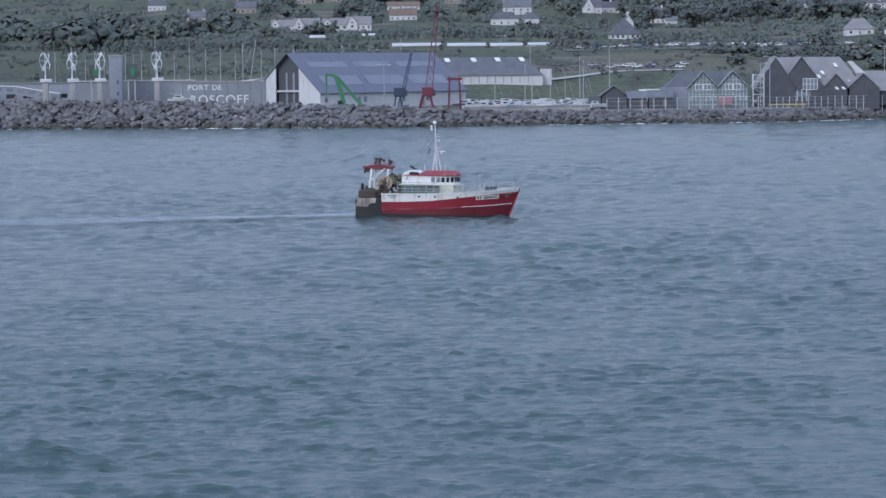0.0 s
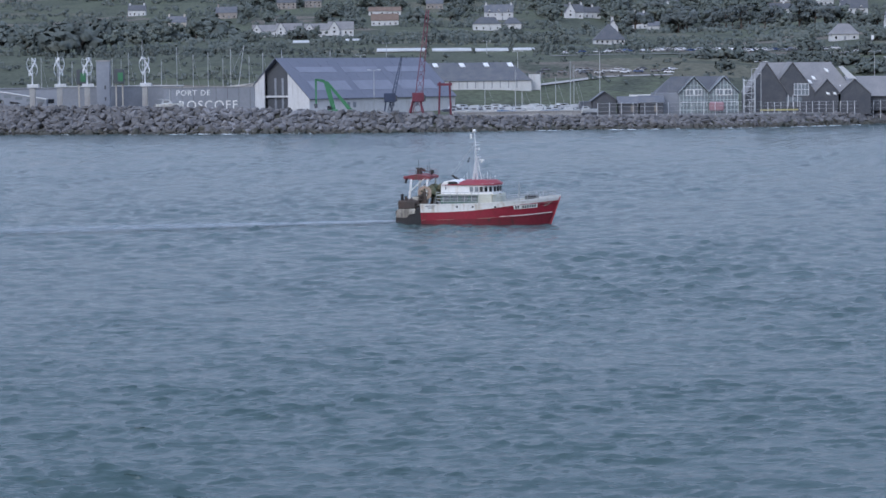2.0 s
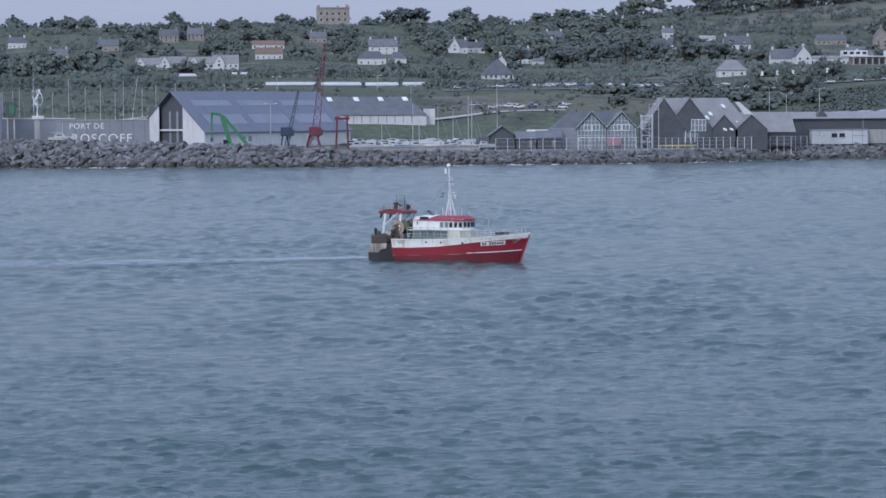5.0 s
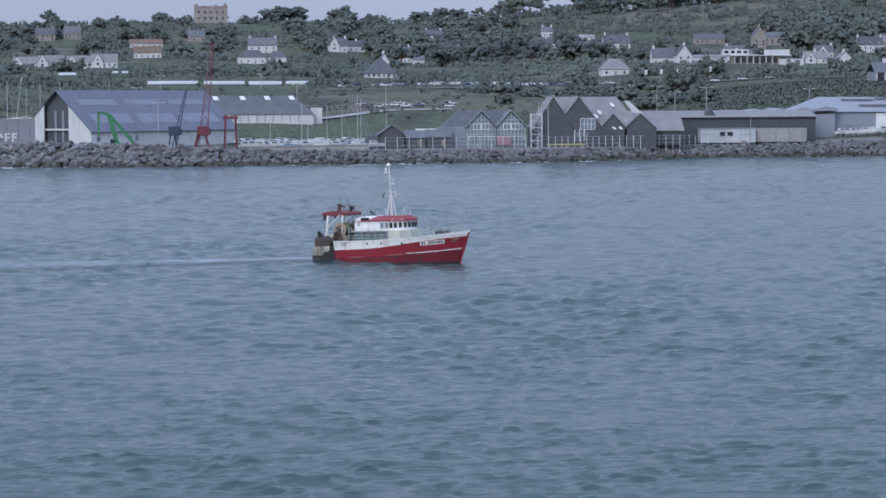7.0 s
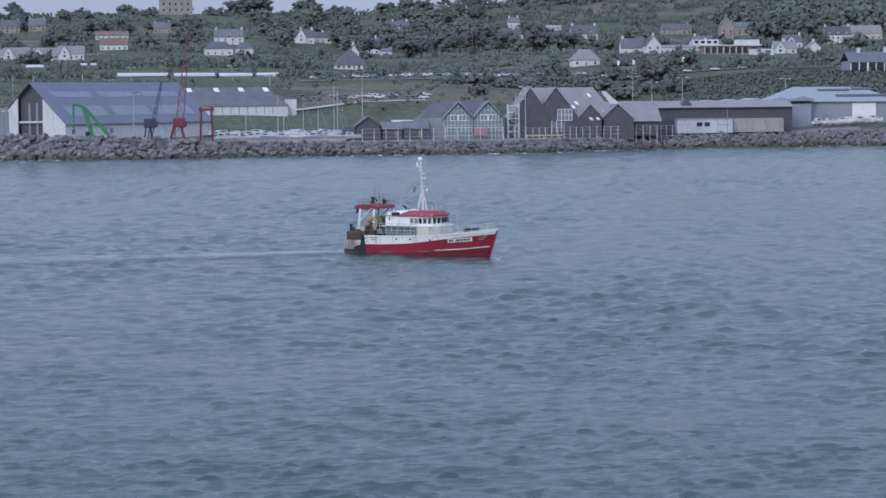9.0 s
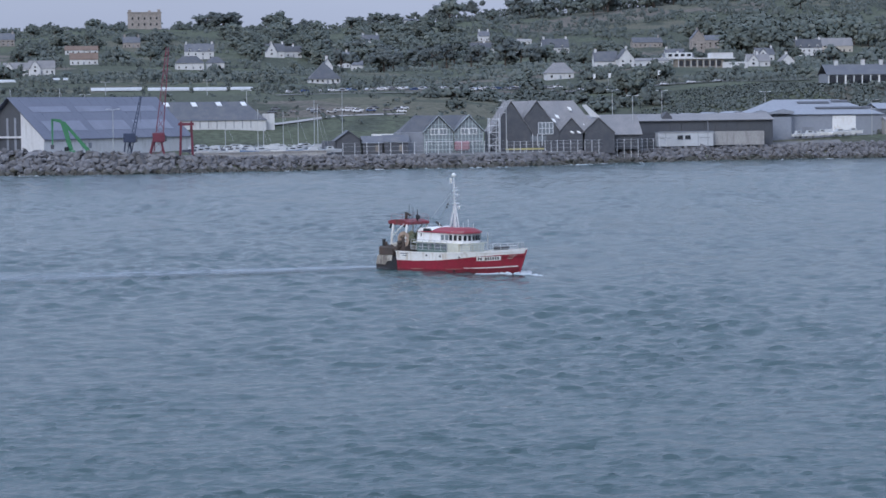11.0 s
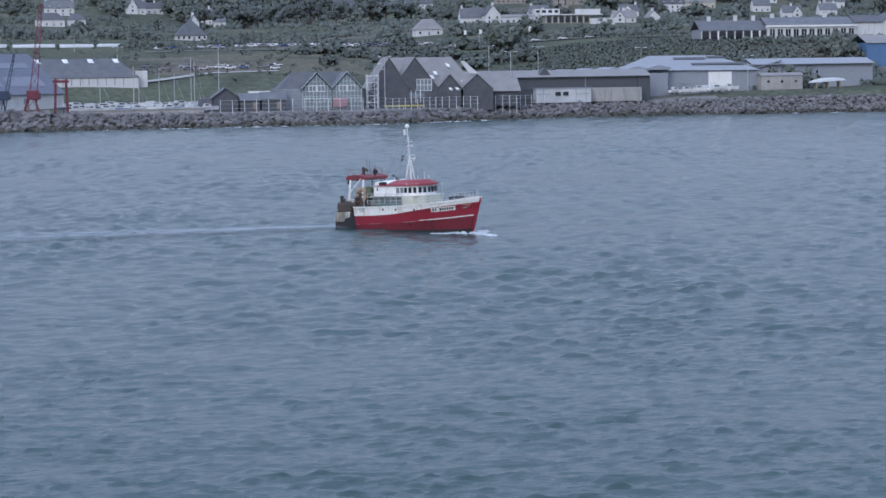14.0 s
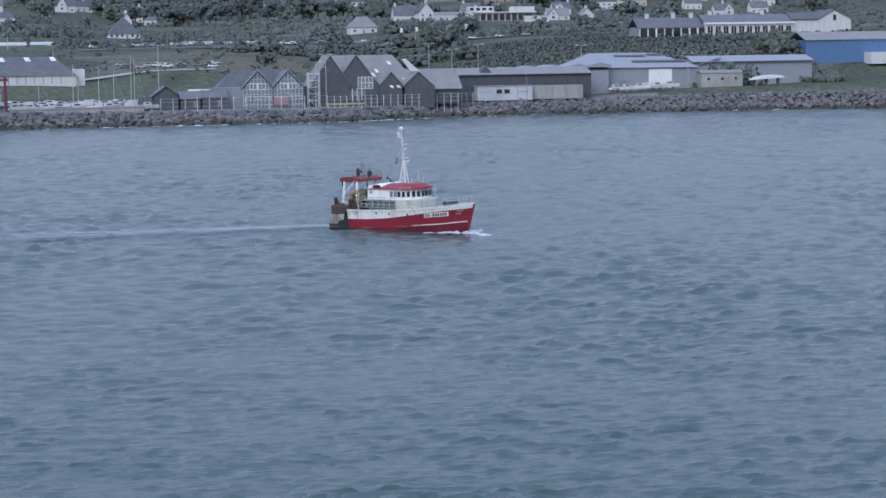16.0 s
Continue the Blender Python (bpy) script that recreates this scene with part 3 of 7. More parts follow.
    part("trawl_net", bm, "net", boat, "heap of dark green trawl net")
    bm = mk()
    for i in range(22):
        k = i / 21
        bmesh.ops.create_icosphere(bm, subdivisions=1, radius=0.32 + 0.22 * random.random(),
                                   matrix=Matrix.Translation((-10.1 + 2.6 * k, -2.5 + 1.5 * random.random(), 3.3 + 0.9 * k * random.random())) @ Matrix.Diagonal((1.3, 1, 0.8, 1)))
    part("trawl_gear", bm, "rust", boat, "tangle of rusty chain and ground rope")
    # stern gantry
    gantry = part("gantry", solid(mk(), [(-9.6, -2.0, 6.62), (-9.3, -2.0, 6.95), (-8.2, -2.0, 7.08), (-7.0, -2.0, 6.98), (-6.3, -2.0, 6.78), (-6.25, -2.0, 6.48), (-7.2, -2.0, 6.36), (-8.7, -2.0, 6.38)], (0, 4.0, 0)), "gantry_red", boat, "dark red stern gantry platform")
    for x, y in itertools.product((-9.2, -6.9), (-1.9, 1.9)):
        tube_part("gantry_leg", (x - 0.1, y * 1.12, 2.4), (x + 0.3, y, 6.5), 0.15, "white", gantry, "white gantry leg", n=8)
    for y in (-1.95, 1.95):
        tube_part("gantry_brace", (-9.35, y, 4.6), (-7.0, y, 6.6), 0.08, "white", gantry)
    tube_part("towing_block", (-9.7, -1.3, 6.6), (-10.0, -1.3, 5.9), 0.16, "black_paint", gantry)
    tube_part("towing_block", (-9.7, 1.3, 6.6), (-10.0, 1.3, 5.9), 0.16, "black_paint", gantry)
    tube_part("gantry_beam", (-10.2, -1.3, 6.65), (-8.0, -1.3, 6.7), 0.2, "gantry_red", gantry)
    bm = mk()
    tube(bm, (-8.8, 0.3, 6.8), (-8.6, 0.3, 7.8), 0.17)
    tube(bm, (-8.1, -0.4, 6.8), (-8.05, -0.4, 7.95), 0.2)
    tube(bm, (-8.05, -0.4, 7.9), (-7.3, -0.4, 7.5), 0.14)
    tube(bm, (-8.9, 0.3, 7.8), (-8.0, -0.4, 7.85), 0.1)
    part("gantry_derrick", bm, "rust", gantry, "rust-brown hydraulic derricks")
    bm = mk()
    tube(bm, (-6.7, 0.2, 6.8), (-6.75, 0.2, 7.7), 0.11)
    box(bm, (-6.6, 0.2, 7.35), (0.5, 0.4, 0.5), bevel=0.05)
    part("floodlight_post", bm, "black_paint", gantry)
    for y in (-1.95, 1.95):
        railing("gantry_rail", [(-9.2, y, 6.9), (-8.3, y, 7.0), (-7.3, y, 6.95), (-6.35, y, 6.75)], 0.75, 2, gantry, "gantry_red", 0.022)
    for x, y, h in ((-8.75, 0.9, 8.9), (-6.75, -0.6, 8.7), (-7.6, 1.2, 8.3)):
        tube_part("gantry_aerial", (x, y, 6.9), (x, y, h), 0.03, "black_paint", gantry, n=5)
    part("bow_roller", tube(mk(), (-9.9, -1.6, 6.55), (-9.9, 1.6, 6.55), 0.17, n=10), "gantry_red", gantry)
    # lower deckhouse
    low_house = part("deckhouse", box(mk(), (-1.1, 0, 3.70), (7.4, 4.1, 1.4), bevel=0.08), "deck_green", boat, "shaded green-grey lower deckhouse")
    bm = mk()
    plan = [(0.6, -2.5), (2.5, -2.5), (3.4, -1.3), (3.5, 0), (3.4, 1.3), (2.5, 2.5), (0.6, 2.5)]
    solid(bm, [(x, y, 2.9) for x, y in plan], (0, 0, 1.55))
    part("house_front", bm, "cream", low_house, "cream painted front of the deckhouse")
    for x in (-4.0, -2.7, -1.4, -0.1):
        box_part("deckhouse_window", (x, -2.07, 3.9), (0.85, 0.05, 0.6), "glass_pale", low_house)
    box_part("upper_deck", (-1.1, 0, 4.42), (8.0, 5.0, 0.10), "cream", low_house, "cream edge of the upper deck", bevel=0.03)
    # wheelhouse with a wrapped front of windows
    plan = [(-4.7, -2.1), (1.3, -2.25), (2.5, -1.75), (3.05, -0.6), (3.05, 0.6), (2.5, 1.75), (1.3, 2.25), (-4.7, 2.1)]
    bm = mk()
    lo = [bm.verts.new((x, y, 4.78)) for x, y in plan]
    hi = [bm.verts.new((x - (0.1 if x > 1 else 0), y * 0.97, 5.98)) for x, y in plan]
    for i in range(len(plan)):
        j = (i + 1) % len(plan)
        bm.faces.new((lo[i], lo[j], hi[j], hi[i]))
    bm.faces.new(hi)
    house = part("wheelhouse", bm, "white", boat, "white steel wheelhouse")
    house.matrix_basis = Matrix.Translation((0, 0, -0.3))
    bm = mk()
    solid(bm, [(-4.75, -2.1, 5.9), (-4.3, -2.1, 6.45), (-3.0, -2.1, 6.62), (-2.2, -2.1, 6.3), (-1.9, -2.1, 5.9)], (0, 4.2, 0))
    part("engine_casing", bm, "white", house, "white raised casing abaft the wheelhouse")
    box_part("casing_vent", (-3.0, -2.14, 6.28), (1.3, 0.22, 0.36), "black_paint", house, "dark intake on the casing", bevel=0.08)
    tube_part("exhaust", (-2.9, 0.6, 6.5), (-3.9, 0.6, 7.15), 0.15, "black_paint", house, "black exhaust pipe", n=8)
    tube_part("casing_handrail", (-4.0, -2.16, 5.4), (-4.0, -2.16, 5.8), 0.06, "black_paint", house)
    bm = mk()
    lo = [bm.verts.new((x + (0.2 if x > 1 else -0.1) * 1.0, y * 1.06, 5.98)) for x, y in plan]
    rim = [bm.verts.new((x + (0.15 if x > 1 else 2.2) * 1.0, y * 1.0, 6.2)) for x, y in plan]
    top = [bm.verts.new((x * 0.85 + (0.0 if x > 1 else 2.4), y * 0.55, 6.62)) for x, y in plan]
    for a, b in ((lo, rim), (rim, top)):
        for i in range(len(plan)):
            j = (i + 1) % len(plan)
            bm.faces.new((a[i], a[j], b[j], b[i]))
    bm.faces.new(top)
    bm.faces.new(lo[::-1])
    roof = part("wheelhouse_roof", bm, "roof_red", house, "red sloping wheelhouse roof")
    box_part("name_board", (1.9, -2.02, 6.12), (1.6, 0.05, 0.2), "hull_white", roof, "white name board, writing too small to read", rz=20)

    def pane(a, b, f0, f1, z0, z1, material):
        (ax, ay), (bx, by) = a, b
        d = Vector((by - ay, -(bx - ax), 0)).normalized() * 0.02
        q = [Vector((ax + (bx - ax) * f, ay + (by - ay) * f, z)) + d for f, z in ((f0, z0), (f1, z0), (f1, z1), (f0, z1))]
        return part("wheelhouse_window", solid(mk(), q, d * 2), material, house)

    side_a, side_b = plan[0], plan[1]
    pane(side_a, side_b, 0.68, 0.765, 5.12, 5.78, "glass_pale")
    pane(side_a, side_b, 0.80, 0.885, 5.12, 5.78, "glass_pale")
    pane(side_a, side_b, 0.915, 0.99, 5.12, 5.78, "glass")
    for a, b, cuts in ((plan[1], plan[2], ((0.12, 0.42), (0.60, 0.90))), (plan[2], plan[3], ((0.12, 0.42), (0.60, 0.90))),
                       (plan[3], plan[4], ((0.10, 0.42), (0.58, 0.90))), (plan[4], plan[5], ((0.10, 0.42), (0.58, 0.90))),
                       (plan[5], plan[6], ((0.10, 0.42), (0.58, 0.90)))):
        for f0, f1 in cuts:
            pane(a, b, f0, f1, 5.12, 5.78, "glass")
    for f in (0.3, 0.5, 0.7):
        pane(plan[6], plan[7], f, f + 0.09, 5.12, 5.78, "glass")
    # mast: legs, ladder, scanners and domes
    mast = part("mast", tube(mk(), (-0.15, 0, 6.0), (-0.47, 0, 12.55), 0.13, 0.07, 8), "steel_white", boat, "white tripod mast")
    for y in (-0.42, 0.42):
        tube_part("mast_leg", (-0.75, y, 6.0), (-0.28, y * 0.1, 9.2), 0.09, "steel_white", mast)
    tube_part("mast_leg", (0.5, 0, 6.0), (-0.2, 0, 9.3), 0.07, "steel_white", mast)
    for i in range(12):
        z = 6.9 + i * 0.4
        tube_part("ladder_rung", (-0.5, -0.2, z), (0.1, -0.05, z), 0.025, "steel_white", mast, n=4)
    bm = mk()
    bmesh.ops.create_uvsphere(bm, u_segments=12, v_segments=8, radius=0.28, matrix=Matrix.Translation((-0.5, 0, 12.85)))
    part("dome_aerial", bm, "white", mast, "white dome aerial", True)
    tube_part("satellite_pod", (-0.95, 0, 11.8), (-0.95, 0, 12.5), 0.15, "white", mast, n=8)
    tube_part("pod_arm", (-0.95, 0, 11.9), (-0.42, 0, 11.9), 0.03, "steel_white", mast, n=5)
    for z, w in ((11.0, 0.5), (10.4, 0.7), (9.35, 0.9)):
        box_part("crosstree", (-0.1, 0, z), (w, 0.5, 0.06), "steel_white", mast)
    box_part("radar_scanner", (0.45, 0, 8.95), (0.25, 1.7, 0.16), "white", mast, "white radar scanner bar", rz=35)
    tube_part("radar_base", (0.45, 0, 8.6), (0.45, 0, 8.9), 0.12, "white", mast, n=8)
    tube_part("lantern", (0.15, 0, 10.3), (0.15, 0, 10.6), 0.1, "white", mast, n=8)
    bm = mk()
    for dz in (0, 0.4):
        tube(bm, (-1.15 - dz * 0.35, -0.3, 9.1 - dz), (-1.15 - dz * 0.35, -0.3, 9.35 - dz), 0.25, 0.02, 8)
    part("day_signal", bm, "black_paint", mast, "black cone day signals on a stay")
    tube_part("stay", (-0.4, 0, 11.2), (-3.4, -1.0, 7.3), 0.018, "rail", mast, n=4)
    tube_part("stay", (-0.4, 0, 11.2), (-3.4, 1.0, 7.3), 0.018, "rail", mast, n=4)
    for x, y, h in ((1.1, -1.2, 1.0), (1.9, -0.9, 0.9), (0.9, 1.2, 1.2), (2.1, 0.8, 0.8), (-1.6, -1.4, 0.8), (-2.0, 1.3, 1.1)):
        tube_part("whip_aerial", (x, y, 6.2), (x, y, 6.4 + h), 0.03, "steel_white", roof, n=5)
    # railings
    deck_rail = [(x, -2.75, 4.78) for x in (-5.2, -4.2, -3.2, -2.2, -1.2, -0.2, 0.8)]
    railing("deck_railing", [(x, y, z - 1.3) for x, y, z in deck_rail], 1.25, 3, boat, "rail", 0.04)
    railing("deck_railing", [(x, -y, z - 1.3) for x, y, z in deck_rail], 1.25, 3, boat, "rail", 0.04)
    for s in (-1, 1):
        pts = [(x, s * (section(x)[0] - 0.12), section(x)[2] - 0.05) for x in (3.4, 4.8, 6.2, 7.4, 8.6, 9.7, 10.5)]
        railing("bow_railing", pts, 0.95, 3, boat, "rail", 0.035)
    tube_part("bow_light_post", (5.9, -0.9, 3.3), (5.9, -0.9, 6.0), 0.07, "rail", boat)
    box_part("anchor_winch", (7.4, 0, 3.95), (1.6, 1.4, 0.7), "black_paint", boat, "dark blue anchor winch on the foredeck", bevel=0.15)
    # port-registration panel with its characters as bars, and small hull marks
    def on_side(x0, x1, z0, z1, material, name, label="", out=0.05, parent=hull, rise=0.035):
        def q_of(z):
            return lambda x: (z + rise * (x - x0) + 0.9) / (section(x)[2] + 0.9)
        made = []
        for s in (-1, 1):
            bm = hull_band(q_of(z0), q_of(z1), np.linspace(x0, x1, max(3, int((x1 - x0) * 3))), out, (s,))
            made.append(part(name, bm, material, parent, label))
        return made[0]

    panel = on_side(5.6, 8.75, 2.5, 3.0, "hull_white", "registration_panel", "white registration panel with dark bars", 0.03, hull, 0.07)
    x = 5.82
    for k in range(9):
        if k != 2:
            on_side(x, x + 0.2, 2.59 + 0.07 * (x - 5.6), 2.91 + 0.07 * (x - 5.6), "ink", "registration_bar", "", 0.05, panel, 0.07)
        x += 0.315
    for x0, w, z in ((-6.6, 1.4, 2.85), (-6.3, 0.8, 2.6)):
        on_side(x0, x0 + w, z, z + 0.10, "glass_pale", "name_bar", "", 0.06)
    for x0 in (-2.3, -0.1, 3.0):
        on_side(x0, x0 + 0.28, 2.72, 2.95, "ink", "porthole", "", 0.06)
    for k in range(3):
        on_side(9.5 - 0.05 * k, 10.5 - 0.18 * k, 3.3 - 0.2 * k, 3.37 - 0.2 * k, "cream", "bow_flash", "", 0.05)
    tube_part("scupper", (2.2, -2.95, 1.1), (2.2, -3.1, 1.1), 0.14, "ink", hull, n=8)
    return boat


boat = trawler()


# ---------------------------------------------------------------- harbour front, from the ferry berth eastwards
Q = 5.0    # level of the quay


def text_part(words, size, m, parent, material="white"):
    cu = bpy.data.curves.new("letters", "FONT")
    cu.body, cu.size, cu.extrude, cu.space_character = words, size, 0.06, 1.15
    tmp = bpy.data.objects.new("letters", cu)
    scene.collection.objects.link(tmp)
    me = bpy.data.meshes.new_from_object(tmp)
    bpy.data.objects.remove(tmp)
    me.materials.clear()
    me.materials.append(M[material])
    ob = new("lettering", me)
    ob.parent = parent
    ob.matrix_basis = m
    return ob


rotors = []


def wind_turbine(x, y, base, turn):
    t = thing("wind_turbine", "small white vertical-axis wind turbine on a concrete plinth", "wind turbine", pose(x, y, base, 0, 0, turn), "turbines on the ferry berth")
    box_part("plinth", (0, 0, 3.6), (2.0, 1.8, 7.4), "concrete", t, "pale concrete plinth", bevel=0.1)
    box_part("plinth_cap", (0.3, 0, 7.9), (4.2, 2.4, 1.3), "render_white", t, "white plinth cap", bevel=0.12)
    tube_part("turbine_mast", (0, 0, 8.4), (0, 0, 13.6), 0.28, "steel_white", t, "", 0.2, 8)
    rotor = part("rotor", tube(mk(), (0, 0, 12.4), (0, 0, 18.0), 0.14, n=6), "steel_white", t)
    for k in range(3):
        bm = mk()
        prev = None
        for i in range(13):
            f = i / 12
            a = 2.094 * k + f * 2.0
            rr = 2.0 * math.sin(math.pi * (0.16 + 0.68 * f)) ** 0.6
            z = 11.6 + 6.6 * f
            c = Vector((rr * math.cos(a), rr * math.sin(a), z))
            tang = Vector((-math.sin(a), math.cos(a), 0))
            outv = Vector((math.cos(a), math.sin(a), 0))
            ring = [bm.verts.new(c + tang * 0.34 + outv * 0.05), bm.verts.new(c - outv * 0.08), bm.verts.new(c - tang * 0.34 + outv * 0.05), bm.verts.new(c + outv * 0.12)]
            if prev:
                for q in range(4):
                    bm.faces.new((prev[q], prev[(q + 1) % 4], ring[(q + 1) % 4], ring[q]))
            prev = ring
        part("blade", bm, "steel_white", rotor)
    for z in (12.6, 15.2, 17.4):
        bm = mk()
        for k in range(3):
            a = 2.094 * k + (z - 11.6) / 6.6 * 2.0
            tube(bm, (0, 0, z), (1.8 * math.cos(a), 1.8 * math.sin(a), z), 0.07, n=5)
        part("spoke", bm, "steel_white", rotor)
    rotors.append(rotor)


for x, a in ((-146.0, 0), (-136.1, 10), (-126.0, 5), (-104.8, 0)):
    wind_turbine(x, 930, 9.7, a)


def box_building(name, label, x0, x1, y0, depth, z0, z1, wall, roof, windows=0, win_mat="glass", win_size=(1.2, 1.2), pitch=0.0, category="building", rz=0.0):
    """A plain oblong building: walls, a low roof and a row of windows on the front."""
    w = x1 - x0
    t = thing(name, label, category, pose((x0 + x1) / 2, y0 + depth / 2, z0, 0, 0, rz))
    h = z1 - z0
    part("wall", box(mk(), (0, 0, h / 2 - 1.2), (w, depth, h + 2.4)), wall, t)
    bm = mk()
    e = 0.35
    if pitch:
        solid(bm, [(-w / 2 - e, -depth / 2 - e, h), (-w / 2 - e, 0, h + pitch), (-w / 2 - e, depth / 2 + e, h)], (w + 2 * e, 0, 0))
    else:
        box(bm, (0, 0, h + 0.15), (w + 2 * e, depth + 2 * e, 0.3))
    part("roof", bm, roof, t)
    for i in range(windows):
        cx = -w / 2 + w * (i + 0.5) / windows
        win = box_part("window", (cx, -depth / 2 - 0.02, h * 0.58), (win_size[0], 0.1, win_size[1]), win_mat, t)
        box_part("window_sill", (cx, -depth / 2 - 0.08, h * 0.58 - win_size[1] / 2 - 0.06), (win_size[0] + 0.2, 0.16, 0.1), "render_white", win)
    return t


# ferry berth: covered gangway, terminal, linkspan tower and hoist
g = thing("covered_gangway", "white covered passenger gangway sloping down to the quay", "gangway", pose(0, 0, 0))
solid_run = [(-215, 947, 18.6), (-160, 947, 15.2), (-143.5, 947, 12.4)]
for (xa, ya, za), (xb, yb, zb) in zip(solid_run[:-1], solid_run[1:]):
    bm = solid(mk(), [(xa, ya, za - 2.8), (xb, yb, zb - 2.6), (xb, yb, zb), (xa, ya, za)], (0, 4, 0))
    run = part("gangway_wall", bm, "metal_white", g)
    bm = solid(mk(), [(xa, ya - 0.3, za), (xb, yb - 0.3, zb), (xb, yb - 0.3, zb + 0.35), (xa, ya - 0.3, za + 0.35)], (0, 4.6, 0))
    part("gangway_roof", bm, "render_white", run)
    k = int((xb - xa) / 4)
    for i in range(k):
        f = (i + 0.5) / k
        c = (xa + (xb - xa) * f, ya - 0.04, za + (zb - za) * f - 1.1)
        box_part("gangway_window", c, (2.6, 0.08, 1.1), "glass_pale", run)
for x in (-205, -190, -175, -160, -150):
    zt = float(np.interp(x, (-215, -160, -143.5), (15.8, 12.6, 9.8)))
    tube_part("gangway_post", (x, 948, gz(x, 948) - 0.5), (x, 948, zt), 0.35, "concrete", g, "", n=8)
box_building("ferry_terminal", "low grey ferry terminal building with a flat roof", -200, -142, 965, 14, gz(-170, 965), 16.5, "metal_white", "metal_grey", 9, "glass", (4.0, 1.6))
box_building("quay_store", "long grey quayside store with a pale parapet", -139, -94, 952, 10, gz(-120, 952), 17.0, "metal_grey", "render_white", 0)
tw = thing("linkspan_tower", "tall grey concrete tower of the ferry ramp", "tower", pose(-121.4, 942, gz(-121, 942)))
h = 26.4 - gz(-121, 942)
box_part("shaft", (0, 0, h / 2 - 1), (4.9, 4.0, h + 2), "metal_white", tw, bevel=0.1)
box_part("tower_cap", (0, 0, h + 0.2), (5.3, 4.4, 0.5), "concrete", tw)
for i in range(3):
    box_part("tower_slot", (0.8, -2.02, 3.5 + 4.2 * i), (0.6, 0.1, 1.4), "metal_dark", tw)
hs = thing("hoist", "dark and green hoist machine on a steel column", "hoist", pose(-115.4, 940, gz(-115, 940)))
h = 18.2 - gz(-115, 940)
for dx in (-1.2, 1.2):
    tube_part("hoist_leg", (dx, 0, -1), (dx, 0, h), 0.28, "render_cream", hs, n=8)
box_part("hoist_cab", (0, 0, h + 2.6), (3.6, 3.0, 5.4), "metal_dark", hs, bevel=0.1)
box_part("hoist_panel", (0.6, -1.54, h + 2.4), (1.9, 0.1, 3.2), "crane_green", hs, "dull green side panel")
tube_part("hoist_lamp", (0.8, 0, h + 5.2), (0.8, 0, h + 9.0), 0.08, "rail", hs)
hc = copy_thing(hs, pose(-129.3, 941, gz(-129, 941)))

# quay wall with the port's name
wall = thing("name_wall", "grey concrete quay wall with big white letters", "wall", pose(-79, 918, 0))
part("wall_body", box(mk(), (-1.5, 1.2, 10.2), (33, 2.4, 12.6), bevel=0.1), "metal_grey", wall, "grey panelled wall")
box_part("wall_coping", (-1.5, 1.2, 16.6), (33.4, 2.8, 0.3), "concrete", wall)
for i in range(8):
    box_part("panel_joint", (-17.3 + 4.1 * (i + 0.5), -0.02, 10.5), (0.12, 0.08, 11.5), "metal_dark", wall)
text_part("PORT DE", 2.75, Matrix.Translation((-13.4, -0.05, 13.6)) @ pose(0, 0, 0, 90, 0, 0), wall)
text_part("ROSCOFF", 4.5, Matrix.Translation((-12.7, -0.05, 8.6)) @ pose(0, 0, 0, 90, 0, 0), wall)


